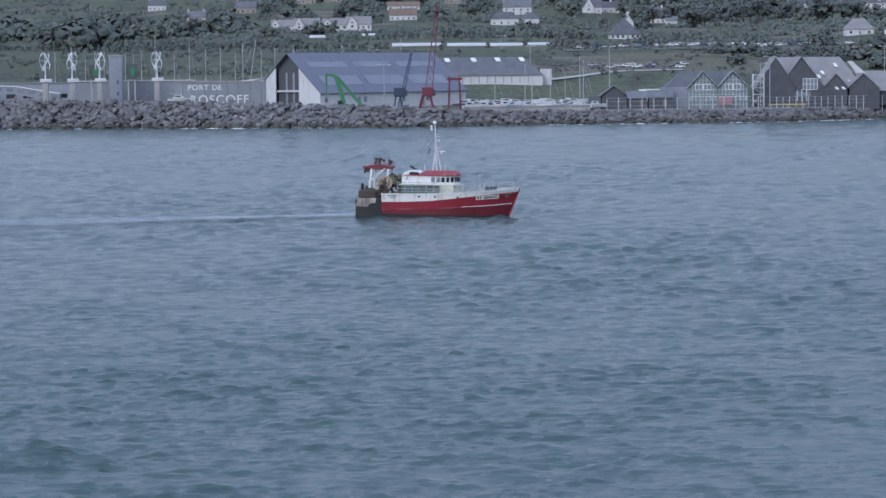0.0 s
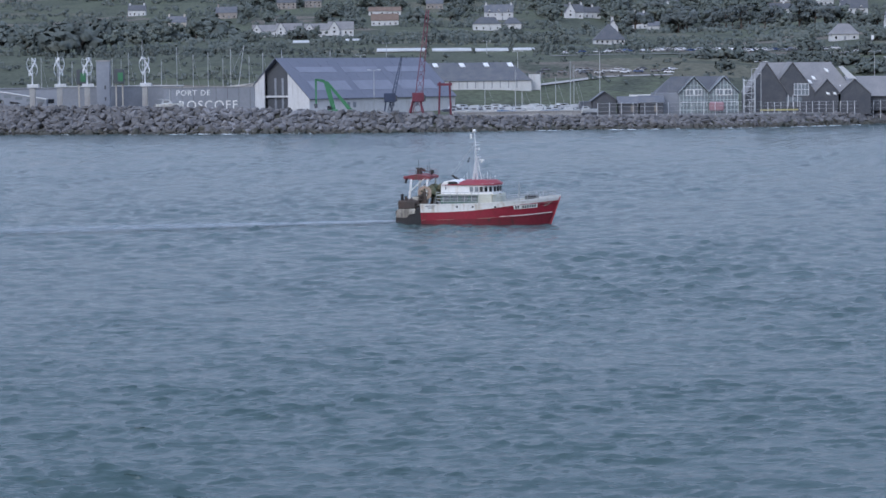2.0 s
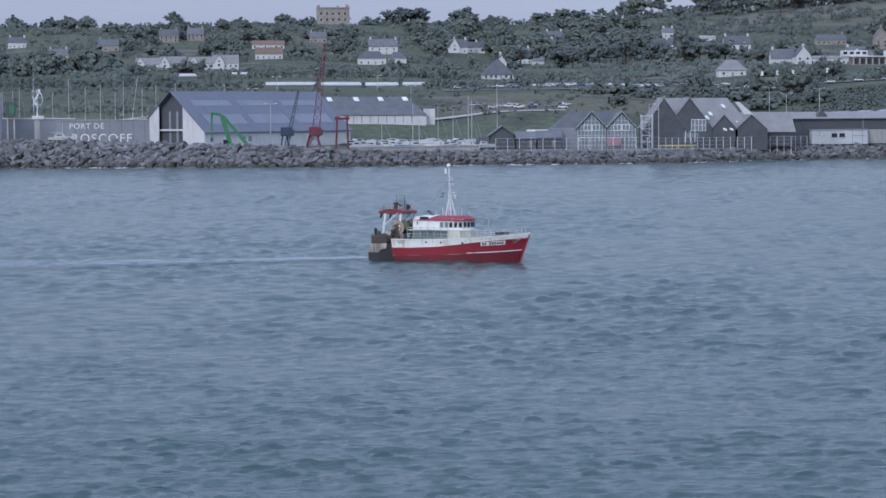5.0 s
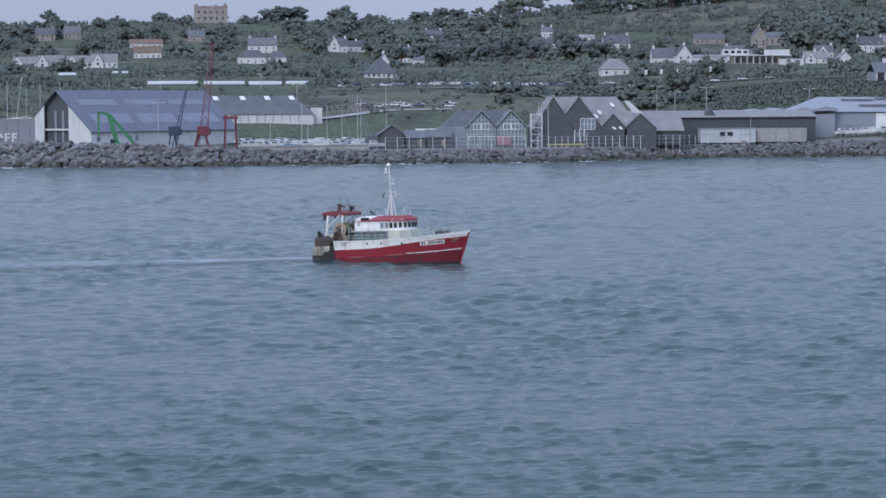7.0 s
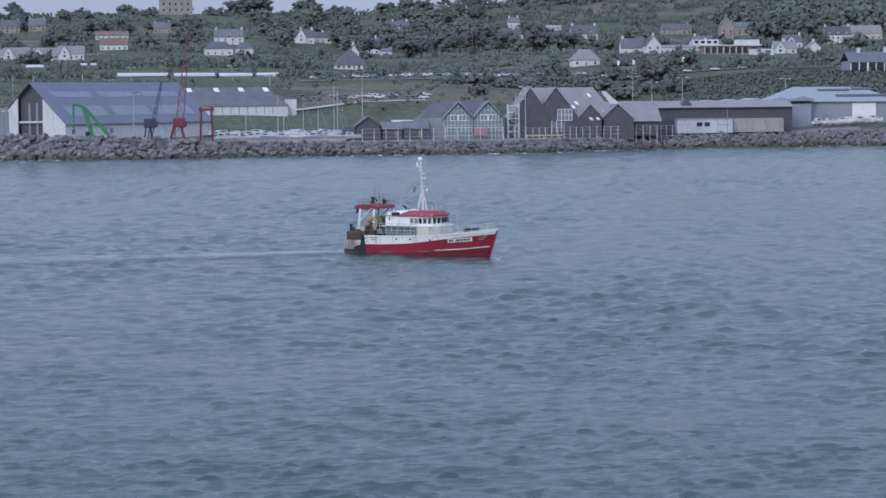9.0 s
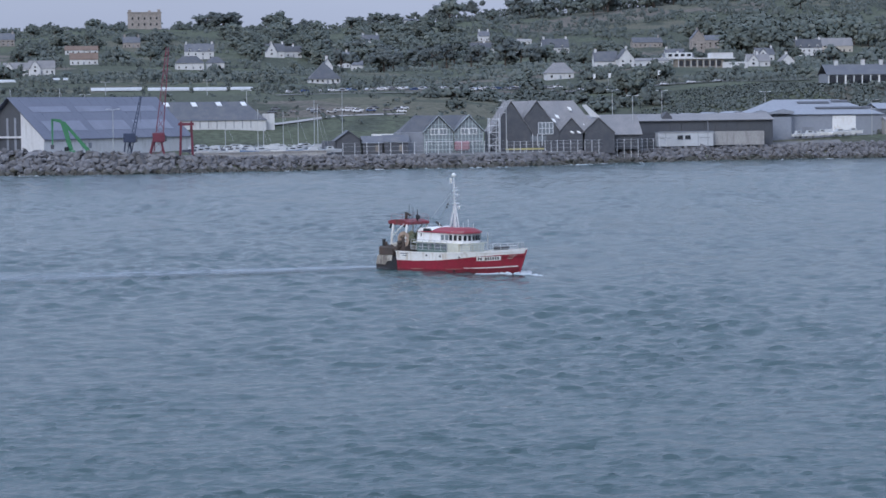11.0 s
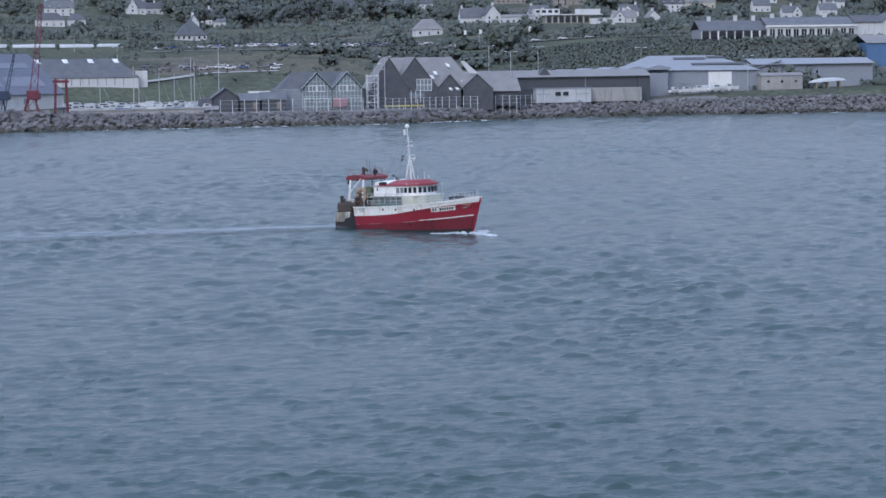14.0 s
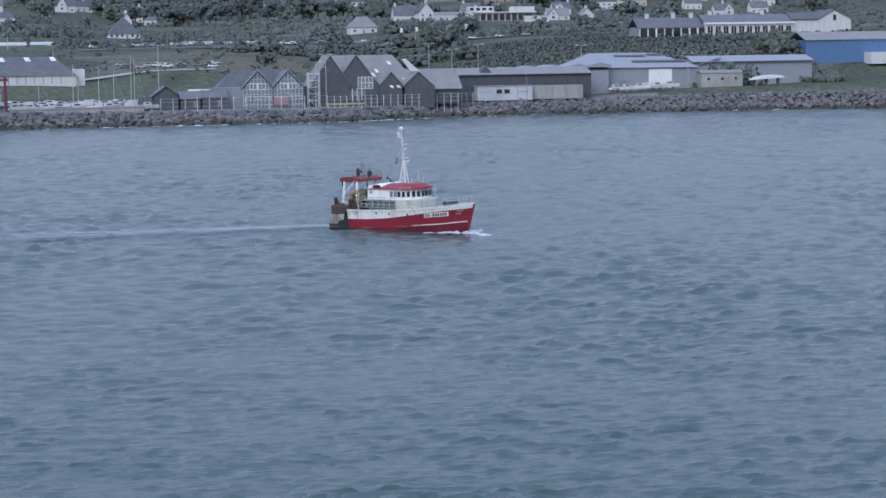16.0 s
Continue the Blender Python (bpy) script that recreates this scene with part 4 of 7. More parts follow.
# big boat shed, turned a quarter to the shore
def boat_shed():
    c = Vector((-44.4, 923.0, 0))
    u, v = Vector((-0.766, 0.643, 0)), Vector((0.643, 0.766, 0))
    wide, long, zb, ze, zr = 33.0, 84.0, 6.0, 12.2, 26.6
    t = thing("boat_shed", "large boat shed with blue-grey sheet roof and white gable", "shed", Matrix.Translation((c.x, c.y, 0)))

    def at(a, b, z):
        p = u * a + v * b
        return (p.x, p.y, z)

    up = Vector((0, 0, 1))
    # white gable in two fins with a dark recess between
    def slope(a):
        return ze + (zr - ze) * (1 - abs(a - wide / 2) / (wide / 2))
    for a0, a1 in ((0, 10.6), (22.4, 33.0)):
        bm = solid(mk(), [at(a0, 0, zb - 2), at(a1, 0, zb - 2), at(a1, 0, slope(a1)), at(a0, 0, slope(a0))], v * 0.5)
        part("gable_wall", bm, "render_white", t, "white gable wall")
    bm = solid(mk(), [at(10.6, 1.6, zb - 2), at(22.4, 1.6, zb - 2), at(22.4, 1.6, slope(22.4)), at(wide / 2, 1.6, zr - 0.1), at(10.6, 1.6, slope(10.6))], v * 0.3)
    recess = part("gable_recess", bm, "metal_dark", t, "dark recessed gable front")
    for a in (14.0, 17.6):
        bm = solid(mk(), [at(a, 1.4, zb), at(a + 1.0, 1.4, zb), at(a + 1.0, 1.4, 19.5), at(a, 1.4, 19.5)], v * 0.15)
        part("door_strip", bm, "metal_grey", recess)
    bm = solid(mk(), [at(10.6, 0.6, 12.4), at(22.4, 0.6, 12.4), at(22.4, 0.6, 13.1), at(10.6, 0.6, 13.1)], v * 0.5)
    part("gable_beam", bm, "render_white", t)
    # long walls and back gable
    for a in (0.0, wide - 0.4):
        bm = solid(mk(), [at(a, 0.5, zb - 2), at(a, long, zb - 2), at(a, long, ze), at(a, 0.5, ze)], u * 0.4)
        part("side_wall", bm, "render_white", t, "white long wall")
    bm = solid(mk(), [at(0.4, long - 0.5, zb - 2), at(wide - 0.4, long - 0.5, zb - 2), at(wide - 0.4, long - 0.5, ze), at(wide / 2, long - 0.5, zr - 0.2), at(0.4, long - 0.5, ze)], v * 0.4)
    part("back_gable", bm, "metal_grey", t)
    # roof planes in standing sheets
    for side in (0, 1):
        k = 16
        for i in range(k):
            b0, b1 = -0.4 + (long + 0.8) * i / k, -0.4 + (long + 0.8) * (i + 1) / k - 0.06
            a0, a1 = (-0.7, wide / 2) if side == 0 else (wide + 0.7, wide / 2)
            bm = solid(mk(), [at(a0, b0, ze - 0.6), at(a0, b1, ze - 0.6), at(a1, b1, zr), at(a1, b0, zr)], up * 0.3)
            part("roof_sheet", bm, "metal_blue", t)
    for b0, b1 in ((6, 27), (31, 52), (56, 77)):
        for f0, f1 in ((0.16, 0.40), (0.62, 0.76)):
            q = []
            for a_, b_ in ((f0, b0), (f0, b1), (f1, b1), (f1, b0)):
                a = a_ * wide / 2
                q.append(at(a, b_, slope(a) + 0.33))
            part("roof_light", solid(mk(), q, up * 0.08), "rooflight", t, "pale translucent roof sheets")
    for b in (20.5, 24.0, 46.0, 60.0):
        bm = solid(mk(), [at(-0.05, b, 8.4), at(-0.05, b + 1.8, 8.4), at(-0.05, b + 1.8, 10.4), at(-0.05, b, 10.4)], u * 0.1)
        part("window", bm, "metal_grey", t)
    return t


boat_shed()


def lattice_crane(name, label, foot, head, width, material, legs, group=""):
    """A leaning lattice boom on a portal of legs."""
    t = thing(name, label, "crane", Matrix.Translation(foot), group)
    hd = Vector(head) - Vector(foot)
    side = hd.cross(Vector((0, 1, 0))).normalized() * width / 2
    boom = mk()
    back = Vector((0, width / 2, 0))
    corners = [side + back, side - back, -side - back, -side + back]
    for s in corners:
        tube(boom, s, hd + s * 0.3, 0.14, n=5)
    k = max(5, int(hd.length / (width * 1.1)))
    for i in range(k):
        f0, f1 = i / k, (i + 1) / k
        for a, b in ((0, 1), (1, 2), (2, 3), (3, 0)):
            tube(boom, hd * f0 + corners[a] * (1 - 0.7 * f0), hd * f1 + corners[b] * (1 - 0.7 * f1), 0.08, n=4)
    part("boom", boom, material, t)
    for dx, dy, r in legs:
        tube_part("leg", (dx, dy, gz(foot[0] + dx, foot[1] + dy) - foot[2] - 0.3), (dx * 0.4, dy * 0.4, 6.5), r, material, t, n=6)
    box_part("machine_house", (0.6, 0, 7.5), (4.2, 3.2, 3.2), material, t, bevel=0.15)
    box_part("counterweight", (2.6, 0, 7.2), (1.4, 2.6, 2.2), "metal_dark", t, bevel=0.1)
    tube_part("hoist_rope", hd, (hd.x - 0.3, hd.y, hd.z - 9), 0.04, "metal_dark", t, n=4)
    return t


lattice_crane("harbour_crane", "dark red lattice harbour crane on the quay", (-5.4, 908, gz(-5, 908)), (-1.0, 914, 43.5), 3.0, "crane_red", ((-3.2, -2, 0.35), (3.0, -2, 0.35), (-2.6, 2, 0.35), (3.2, 2, 0.35)))
lattice_crane("derrick_crane", "dark blue leaning derrick boom beside the shed", (-15.5, 906, gz(-15, 906)), (-10.6, 912, 26.5), 1.6, "crane_blue", ((-1.8, -1, 0.3), (1.6, 1, 0.3)))
sc = thing("portal_hoist", "dark red travelling boat hoist on the quay", "hoist", pose(4.8, 909, gz(4.8, 909)))
for dx, dy in itertools.product((-2.2, 2.2), (-2.6, 2.6)):
    tube_part("hoist_leg", (dx, dy, 0), (dx * 0.8, dy, 12), 0.32, "crane_red", sc, n=6)
    tube_part("wheel", (dx, dy - 0.3, 0.6), (dx, dy + 0.3, 0.6), 0.65, "rubber", sc, n=12)
for dy in (-2.6, 2.6):
    box_part("cross_beam", (0, dy, 12), (5.2, 0.6, 0.9), "crane_red", sc)
for dx in (-1.8, 1.8):
    box_part("side_beam", (dx, 0, 12.6), (0.6, 6.0, 0.7), "crane_red", sc)
ex = thing("excavator", "bright green excavator with a long folded arm", "excavator", pose(-37.5, 905, gz(-37.5, 905) + 0.2))
box_part("body", (2.2, 0, 2.4), (3.6, 2.6, 2.0), "crane_green", ex, bevel=0.15)
for dy in (-1.2, 1.2):
    box_part("track", (2.2, dy, 0.75), (4.4, 0.7, 1.3), "rubber", ex, "black track", bevel=0.3)
box_part("cab", (1.0, -0.7, 3.9), (1.5, 1.2, 1.5), "glass", ex, bevel=0.12)
part("boom", solid(mk(), [(1.8, 0, 3.2), (-0.5, 0, 11.5), (-1.2, 0, 13.9), (0.1, 0, 13.3), (1.4, 0, 11.0), (3.3, 0, 3.6)], (0, 0.8, 0)), "crane_green", ex)
part("stick", solid(mk(), [(-3.8, 0.1, 13.7), (-3.6, 0.1, 14.4), (-0.4, 0.1, 14.0), (-0.9, 0.1, 12.9)], (0, 0.6, 0)), "crane_green", ex)
part("dipper", solid(mk(), [(-4.1, 0.1, 14.3), (-3.3, 0.1, 14.2), (-3.5, 0.1, 5.2), (-4.0, 0.1, 5.2)], (0, 0.6, 0)), "crane_green", ex)
part("long_arm", solid(mk(), [(-0.8, 0.9, 13.6), (0.6, 0.9, 13.3), (9.4, 0.9, 3.0), (8.2, 0.9, 2.3)], (0, 0.7, 0)), "crane_green", ex)
part("bucket", solid(mk(), [(-4.5, -0.3, 5.4), (-3.2, -0.3, 5.4), (-3.3, -0.3, 4.0), (-4.2, -0.3, 3.8)], (0, 1.4, 0)), "metal_dark", ex)


# second hangar behind, with roof windows and a hipped end
def hangar():
    x0, x1, y0, d = -6.0, 42.0, 1042.0, 18.0
    zb, ze, zr = gz(20, 1048), 17.4, 25.0
    t = thing("hangar", "long white hangar with grey roof and four roof windows", "shed", pose(0, 0, 0))
    part("wall", box(mk(), ((x0 + x1) / 2, y0 + d / 2, (zb + ze) / 2 - 2), (x1 - x0, d, ze - zb + 4)), "render_white", t)
    e = 0.5
    bm = mk()
    f = [bm.verts.new(p) for p in ((x0 - e, y0 - e, ze), (x1 + e, y0 - e, ze), (x1 + e, y0 + d + e, ze), (x0 - e, y0 + d + e, ze), (x0 + 1, y0 + d / 2, zr), (x1 - 8, y0 + d / 2, zr))]
    for q in ((0, 1, 5, 4), (2, 3, 4, 5), (1, 2, 5), (3, 0, 4), (3, 2, 1, 0)):
        bm.faces.new([f[i] for i in q])
    part("roof", bm, "slate", t)
    for x in (2.0, 13, 23, 33.0):
        q = [(x, y0 + d / 2 * 0.72, 23.1), (x + 2.0, y0 + d / 2 * 0.72, 23.1), (x + 1.2, y0 + d / 2 * 0.9, 24.6), (x - 0.8, y0 + d / 2 * 0.9, 24.6)]
        part("roof_window", solid(mk(), q, (0, -0.1, 0.25)), "steel_white", t, "white roof window")
    for i in range(11):
        box_part("door_bay", (x0 + 8 + i * 3.4, y0 - 0.06, ze - 1.6), (0.35, 0.14, 3.0), "metal_grey", t)
    box_part("porch", (x1 + 1.5, y0 + 6, zb + 2), (4.5, 6, 7), "render_white", t)


hangar()

# pale quay edge and boats laid up ashore
q = thing("quay_edge", "pale concrete quay edge over the rocks", "quay", pose(0, 0, 0), kind="structure")
bm = solid(mk(), [(8, 909, 4.0), (54, 912, 4.0), (54, 912, 6.5), (8, 909, 6.2)], (0, 3.5, 0))
part("quay_block", bm, "concrete", q)
bm = solid(mk(), [(7.8, 908.7, 6.2), (54.2, 911.7, 6.5), (54.2, 911.7, 6.85), (7.8, 908.7, 6.55)], (0, 4.2, 0))
part("quay_coping", bm, "concrete", q)


def small_boat(x, y, z, length, rz, mast=0.0, cabin=True, colour="white", group="boats in the marina"):
    label = "white sailing yacht with a bare mast in the marina" if mast else {"white": "small white motor boat laid up ashore", "hull_white": "small white motor boat laid up ashore", "metal_azure": "small blue motor boat with a pale cabin laid up ashore", "metal_blue": "dark blue-grey motor boat with a pale cabin laid up ashore"}.get(colour, "pale grey motor boat laid up ashore")
    t = thing("sailing_yacht" if mast else "motor_boat", label, "boat", pose(x, y, z, 0, 0, rz), group)
    bm = mk()
    rings = []
    for i in range(8):
        f = i / 7
        xx = length * (f - 0.45)
        b = length * 0.16 * (1 - max(0, (f - 0.45) / 0.55) ** 2) * (0.8 + 0.2 * min(1, 4 * f)) + 0.02
        s = 1.0 + 0.35 * f
        rings.append([bm.verts.new((xx, sy * b * k, zz)) for sy, k, zz in ((-1, 1, s), (-1, 0.7, 0.1), (1, 0.7, 0.1), (1, 1, s))])
    for a, b in zip(rings[:-1], rings[1:]):
        for k in range(4):
            bm.faces.new((a[k], a[(k + 1) % 4], b[(k + 1) % 4], b[k]))
    bm.faces.new(rings[0])
    bm.faces.new(rings[-1][::-1])
    hull = part("hull", bm, colour, t)
    bmesh_rail = tube(mk(), (length * -0.3, 0, 1.35), (length * 0.4, 0, 1.55), 0.08)
    part("deck_line", bmesh_rail, "glass_pale", hull)
    if cabin:
        part("cabin", solid(mk(), [(-length * 0.25, -length * 0.1, 1.1), (length * 0.18, -length * 0.1, 1.2), (length * 0.08, -length * 0.1, 2.2), (-length * 0.2, -length * 0.1, 2.3)], (0, length * 0.2, 0)), "poly", t)
        box_part("cabin_window", (-length * 0.07, -length * 0.1 - 0.02, 1.8), (length * 0.2, 0.05, 0.4), "glass", t)
    if mast:
        tube_part("mast", (length * 0.05, 0, 1.2), (length * 0.05, 0, mast), 0.16, "rail", t, "", 0.10)
        tube_part("boom", (length * 0.05, 0, 2.6), (-length * 0.38, 0, 2.8), 0.08, "rail", t)
        for s in (-1, 1):
            tube_part("spreader", (length * 0.05, 0, mast * 0.6), (length * 0.05, s * 0.9, mast * 0.6), 0.04, "rail", t, n=4)
        tube_part("forestay", (length * 0.5, 0, 1.4), (length * 0.05, 0, mast), 0.03, "rail", t, n=4)
    for dx in (-0.2, 0.15):
        box_part("cradle", (length * dx, 0, -0.2), (0.3, length * 0.22, 0.9), "metal_grey", t)
    return t


rnd = random.Random(11)
for x, y, ln, rz in ((9, 934, 11, 12), (15.5, 937, 10, 165), (22, 935, 12, -10), (28, 940, 11, 20), (35, 938, 12, 172), (41, 942, 10, 5), (47, 938, 12, 15), (53, 941, 10, 185),
                     (12, 947, 11, 30), (25, 949, 12, 5), (38, 950, 11, 160), (50, 951, 12, 20), (58, 936, 9, 30)):
    small_boat(x, y, gz(x, y) + 1.3, ln, rz + rnd.uniform(-15, 15), colour=rnd.choice(("poly", "metal_white", "hull_white", "metal_blue")))
for x, y, ln, rz in ((10.5, 917, 8, 10), (16, 916.5, 7, -8), (21, 918, 9, 15), (27.5, 917, 7, 170), (32, 918.5, 10, 5), (38.5, 917.5, 7, 175), (43, 918, 9, 8), (49.5, 919, 8, 190),
                     (13, 925, 8, 20), (24, 926, 7, 0), (36, 926, 8, 175), (46, 927, 9, 8), (56.5, 921, 7, 10)):
    small_boat(x, y, gz(x, y) + 1.1, ln, rz + rnd.uniform(-8, 8), colour=rnd.choice(("poly", "poly", "hull_white", "metal_white", "metal_azure")))
for x, y, hgt in ((19.5, 938, 13.5), (33.3, 938, 13), (39.8, 930, 17), (50.2, 921, 21), (51.6, 923, 19.5), (30.2, 922, 18.0), (45.5, 934, 15),
                  (-112, 985, 23), (-98.7, 985, 20), (-86.6, 985, 18), (-71, 990, 16), (-58, 985, 18), (-40, 1010, 15), (-132, 985, 17), (-140, 990, 15),
                  (-152, 990, 17), (-147, 1000, 19), (-125, 995, 16), (-118, 990, 18), (-106, 998, 15), (-93, 992, 17), (-82, 1000, 15), (-78, 987, 19), (-66, 996, 17)):
    small_boat(x, y, gz(x, y) + 0.8, 9, rnd.uniform(-25, 25), hgt - 2 + (7 if x < 0 else 0))
for i in range(12):
    small_boat(-92 + i * 3.6, 955 + rnd.uniform(-3, 3), gz(-80, 955) + 5.2 + rnd.uniform(-0.4, 0.4), 7, rnd.uniform(-25, 25), 0, True)
small_boat(-95, 915.5, 9.6, 10, 6, 6.0, True, "hull_white", "boats on the breakwater crest")
lu = thing("laid_up_yacht", "long red and white yacht propped ashore with a raked mast", "boat", pose(-74.5, 960, 14.2, 0, -3, 0))
bm = solid(mk(), [(-9, -1.6, 2.2), (8, -1.6, 3.2), (11, -0.2, 3.8), (8.5, -1.2, 1.4), (-8.5, -1.2, 0.4)], (0, 3.0, 0))
part("hull", bm, "hull_white", lu)
box_part("boot_stripe", (0, -1.64, 1.5), (17, 0.06, 0.5), "gantry_red", lu)
tube_part("mast", (2.0, 0, 2.5), (5.0, 0, 17.5), 0.13, "rail", lu)
tube_part("stay", (5.0, 0, 17.5), (-2.5, 0, 3.0), 0.04, "rail", lu, n=4)
for dx in (-6, 0, 6):
    box_part("prop", (dx, 0, -1.8), (0.5, 2.6, 5.0), "timber", lu)


# ---------------------------------------------------------------- huts, pavilion and gabled hall
def gable_roof(bm, x0, x1, y0, y1, ze, zr, over=0.4, along="x", t=0.22):
    """Two roof slabs meeting at a ridge."""
    if along == "x":
        ym = (y0 + y1) / 2
        for ya in (y0 - over, y1 + over):
            drop = (zr - ze) * over / (ym - y0)
            solid(bm, [(x0 - over, ya, ze - drop), (x1 + over, ya, ze - drop), (x1 + over, ym, zr), (x0 - over, ym, zr)], (0, 0, t))
    else:
        xm = (x0 + x1) / 2
        for xa in (x0 - over, x1 + over):
            drop = (zr - ze) * over / (xm - x0)
            solid(bm, [(xa, y0 - over, ze - drop), (xa, y1 + over, ze - drop), (xm, y1 + over, zr), (xm, y0 - over, zr)], (0, 0, t))
    return bm


def gable_body(bm, x0, x1, y0, y1, zb, ze, zr, along="x"):
    if along == "x":
        ym = (y0 + y1) / 2
        solid(bm, [(x0, y0, zb), (x0, y1, zb), (x0, y1, ze), (x0, ym, zr), (x0, y0, ze)], (x1 - x0, 0, 0))
    else:
        xm = (x0 + x1) / 2
        solid(bm, [(x0, y0, zb), (x1, y0, zb), (x1, y0, ze), (xm, y0, zr), (x0, y0, ze)], (0, y1 - y0, 0))
    return bm


hut = thing("quay_hut", "dark timber quay hut with a slate roof", "hut", pose(0, 0, 0))
part("wall", gable_body(mk(), 59, 67.6, 926, 935, gz(63, 930) - 0.5, 10.2, 13.3, "y"), "weatherboard", hut)
part("roof", gable_roof(mk(), 59, 67.6, 926, 935, 10.2, 13.3, 0.7, "y"), "slate", hut)
# no real opening: a dark slab stands in for the shade inside the hut
box_part("painted_dark_opening", (63.3, 925.95, 7.6), (5.5, 0.12, 4.4), "metal_dark", hut)
box_part("side_lean_to", (56.6, 930.5, 7.4), (4.4, 7.5, 4.8), "slate", hut, bevel=0.1)
for x0, x1, zt in ((68.6, 75.6, 10.0), (76.4, 85.0, 10.3)):
    s = thing("store_hut", "low dark timber store hut beside the promenade", "hut", pose(0, 0, 0), "store huts")
    part("wall", gable_body(mk(), x0, x1, 927, 934, gz(x0, 930) - 0.5, zt - 1.0, zt + 1.2, "x"), "weatherboard", s)
    part("roof", gable_roof(mk(), x0, x1, 927, 934, zt - 1.0, zt + 1.2, 0.5, "x"), "slate", s)
    box_part("door", ((x0 + x1) / 2 - 1, 926.95, 6.9), (1.4, 0.12, 2.4), "metal_dark", s)
    box_part("door", ((x0 + x1) / 2 + 1.6, 926.95, 6.9), (1.2, 0.12, 2.4), "timber", s)

# glazed twin-gable pavilion
pv = thing("glass_pavilion", "slate-roofed pavilion with two glazed gables in pale steel frames", "pavilion", pose(0, 0, 0))
part("wall", box(mk(), (90.5, 940, 8.5), (16.0, 17, 8)), "metal_grey", pv, "grey rear walls")
bm = mk()
f = [bm.verts.new(p) for p in ((82.0, 936.5, 11.2), (113.6, 936.5, 11.2), (113.6, 951.5, 11.2), (82.0, 951.5, 11.2), (89.5, 944, 18.5), (110.5, 944, 18.5))]
for qd in ((0, 1, 5, 4), (2, 3, 4, 5), (1, 2, 5), (3, 0, 4), (3, 2, 1, 0)):
    bm.faces.new([f[i] for i in qd])
part("roof", bm, "slate", pv)
for xm in (96.7, 107.7):
    part("gable_roof", gable_roof(mk(), xm - 5.6, xm + 5.6, 930.5, 942, 12.4, 18.2, 0.3, "y"), "slate", pv)
    glaze = part("gable_glazing", gable_body(mk(), xm - 5.2, xm + 5.2, 931, 941, gz(xm, 931) - 0.5, 12.4, 17.8, "y"), "glass_pale", pv, "grey-green glazing")
    for i in range(9):
        x = xm - 5.2 + 10.4 * i / 8
        top = 12.4 + 5.4 * (1 - abs(x - xm) / 5.2)
        box_part("mullion", (x, 930.9, (5 + top) / 2), (0.22, 0.18, top - 5), "steel_green", glaze, "pale green steel mullion")
    for z in (6.2, 8.0, 9.8, 11.6, 13.4, 15.2):
        wd = 10.4 if z < 12.4 else 10.4 * (17.8 - z) / 5.4
        box_part("transom", (xm, 930.87, z), (wd, 0.18, 0.2), "steel_green", glaze)
    for s in (-1, 1):
        bm = solid(mk(), [(xm + s * 5.6, 930.3, 12.3), (xm, 930.3, 18.2), (xm, 930.3, 18.6), (xm + s * 5.9, 930.3, 12.5)], (0, 0.4, 0))
        part("verge_board", bm, "steel_green", glaze)
    for dx in (-1.55, 1.55):
        box_part("window_box", (xm + dx, 930.8, 12.6), (2.9, 0.12, 2.3), "white", glaze, "white window frame")
        for q in (-0.65, 0.65):
            box_part("window", (xm + dx + q, 930.72, 12.6), (1.1, 0.1, 1.8), "glass_pale", glaze)
    box_part("balcony_rail", (xm, 930.2, 9.0), (10.0, 0.14, 0.25), "steel_white", glaze, "white balcony rail")
    for q in range(6):
        box_part("balcony_post", (xm - 4.6 + 1.84 * q, 930.2, 8.2), (0.14, 0.12, 1.5), "steel_white", glaze)
part("tarpaulin", box(mk(), (104.5, 926.5, 7.4), (5.5, 1.4, 3.4), bevel=0.5), "pink_tarp", pv, "faded pink tarpaulin against the front")

# dark gabled hall with pale roof
hall = thing("gabled_hall", "dark weatherboarded hall with several gables and a pale slate roof", "hall", pose(0, 0, 0))
zb = gz(140, 945) - 1
part("wall", box(mk(), (140, 953, (zb + 11.5) / 2), (34, 18, 11.5 - zb)), "weatherboard", hall)
part("roof", gable_roof(mk(), 124.5, 150.5, 941, 967, 11.5, 23.1, 0.5, "x"), "slate_grey", hall, "pale grey slate roof")
bm = solid(mk(), [(150.6, 941, 11.3), (158.2, 941, 11.3), (150.8, 954, 23.1)], (0, 0, 0.25))
part("roof_hip", bm, "slate_grey", hall)
for xm, hw, zr in ((124.6, 7.2, 23.2), (134.2, 8.2, 23.3)):
    part("gable_front", gable_body(mk(), xm - hw, xm + hw, 939 - 0.5 * (xm < 130), 955, zb, 12.6, zr - 0.4, "y"), "weatherboard", hall, "dark gable front")
    part("gable_roof", gable_roof(mk(), xm - hw, xm + hw, 939 - 0.5 * (xm < 130), 955, 12.6, zr, 0.3, "y"), "slate_grey", hall)
for x, z, w, hh in ((137.5, 13.2, 5.4, 4.2), (123.2, 14.2, 2.6, 3.0), (124.5, 9.2, 4.0, 2.6)):
    wn_ = box_part("window", (x, 938.9, z), (w, 0.16, hh), "glass_pale", hall, "white framed window")
    for i in range(int(w / 1.2) + 1):
        box_part("frame", (x - w / 2 + i * w / max(1, int(w / 1.2)), 938.8, z), (0.2, 0.14, hh), "steel_white", wn_)
    for k in (-0.5, 0.0, 0.5):
        box_part("frame", (x, 938.8, z + hh * k), (w, 0.14, 0.2), "steel_white", wn_)
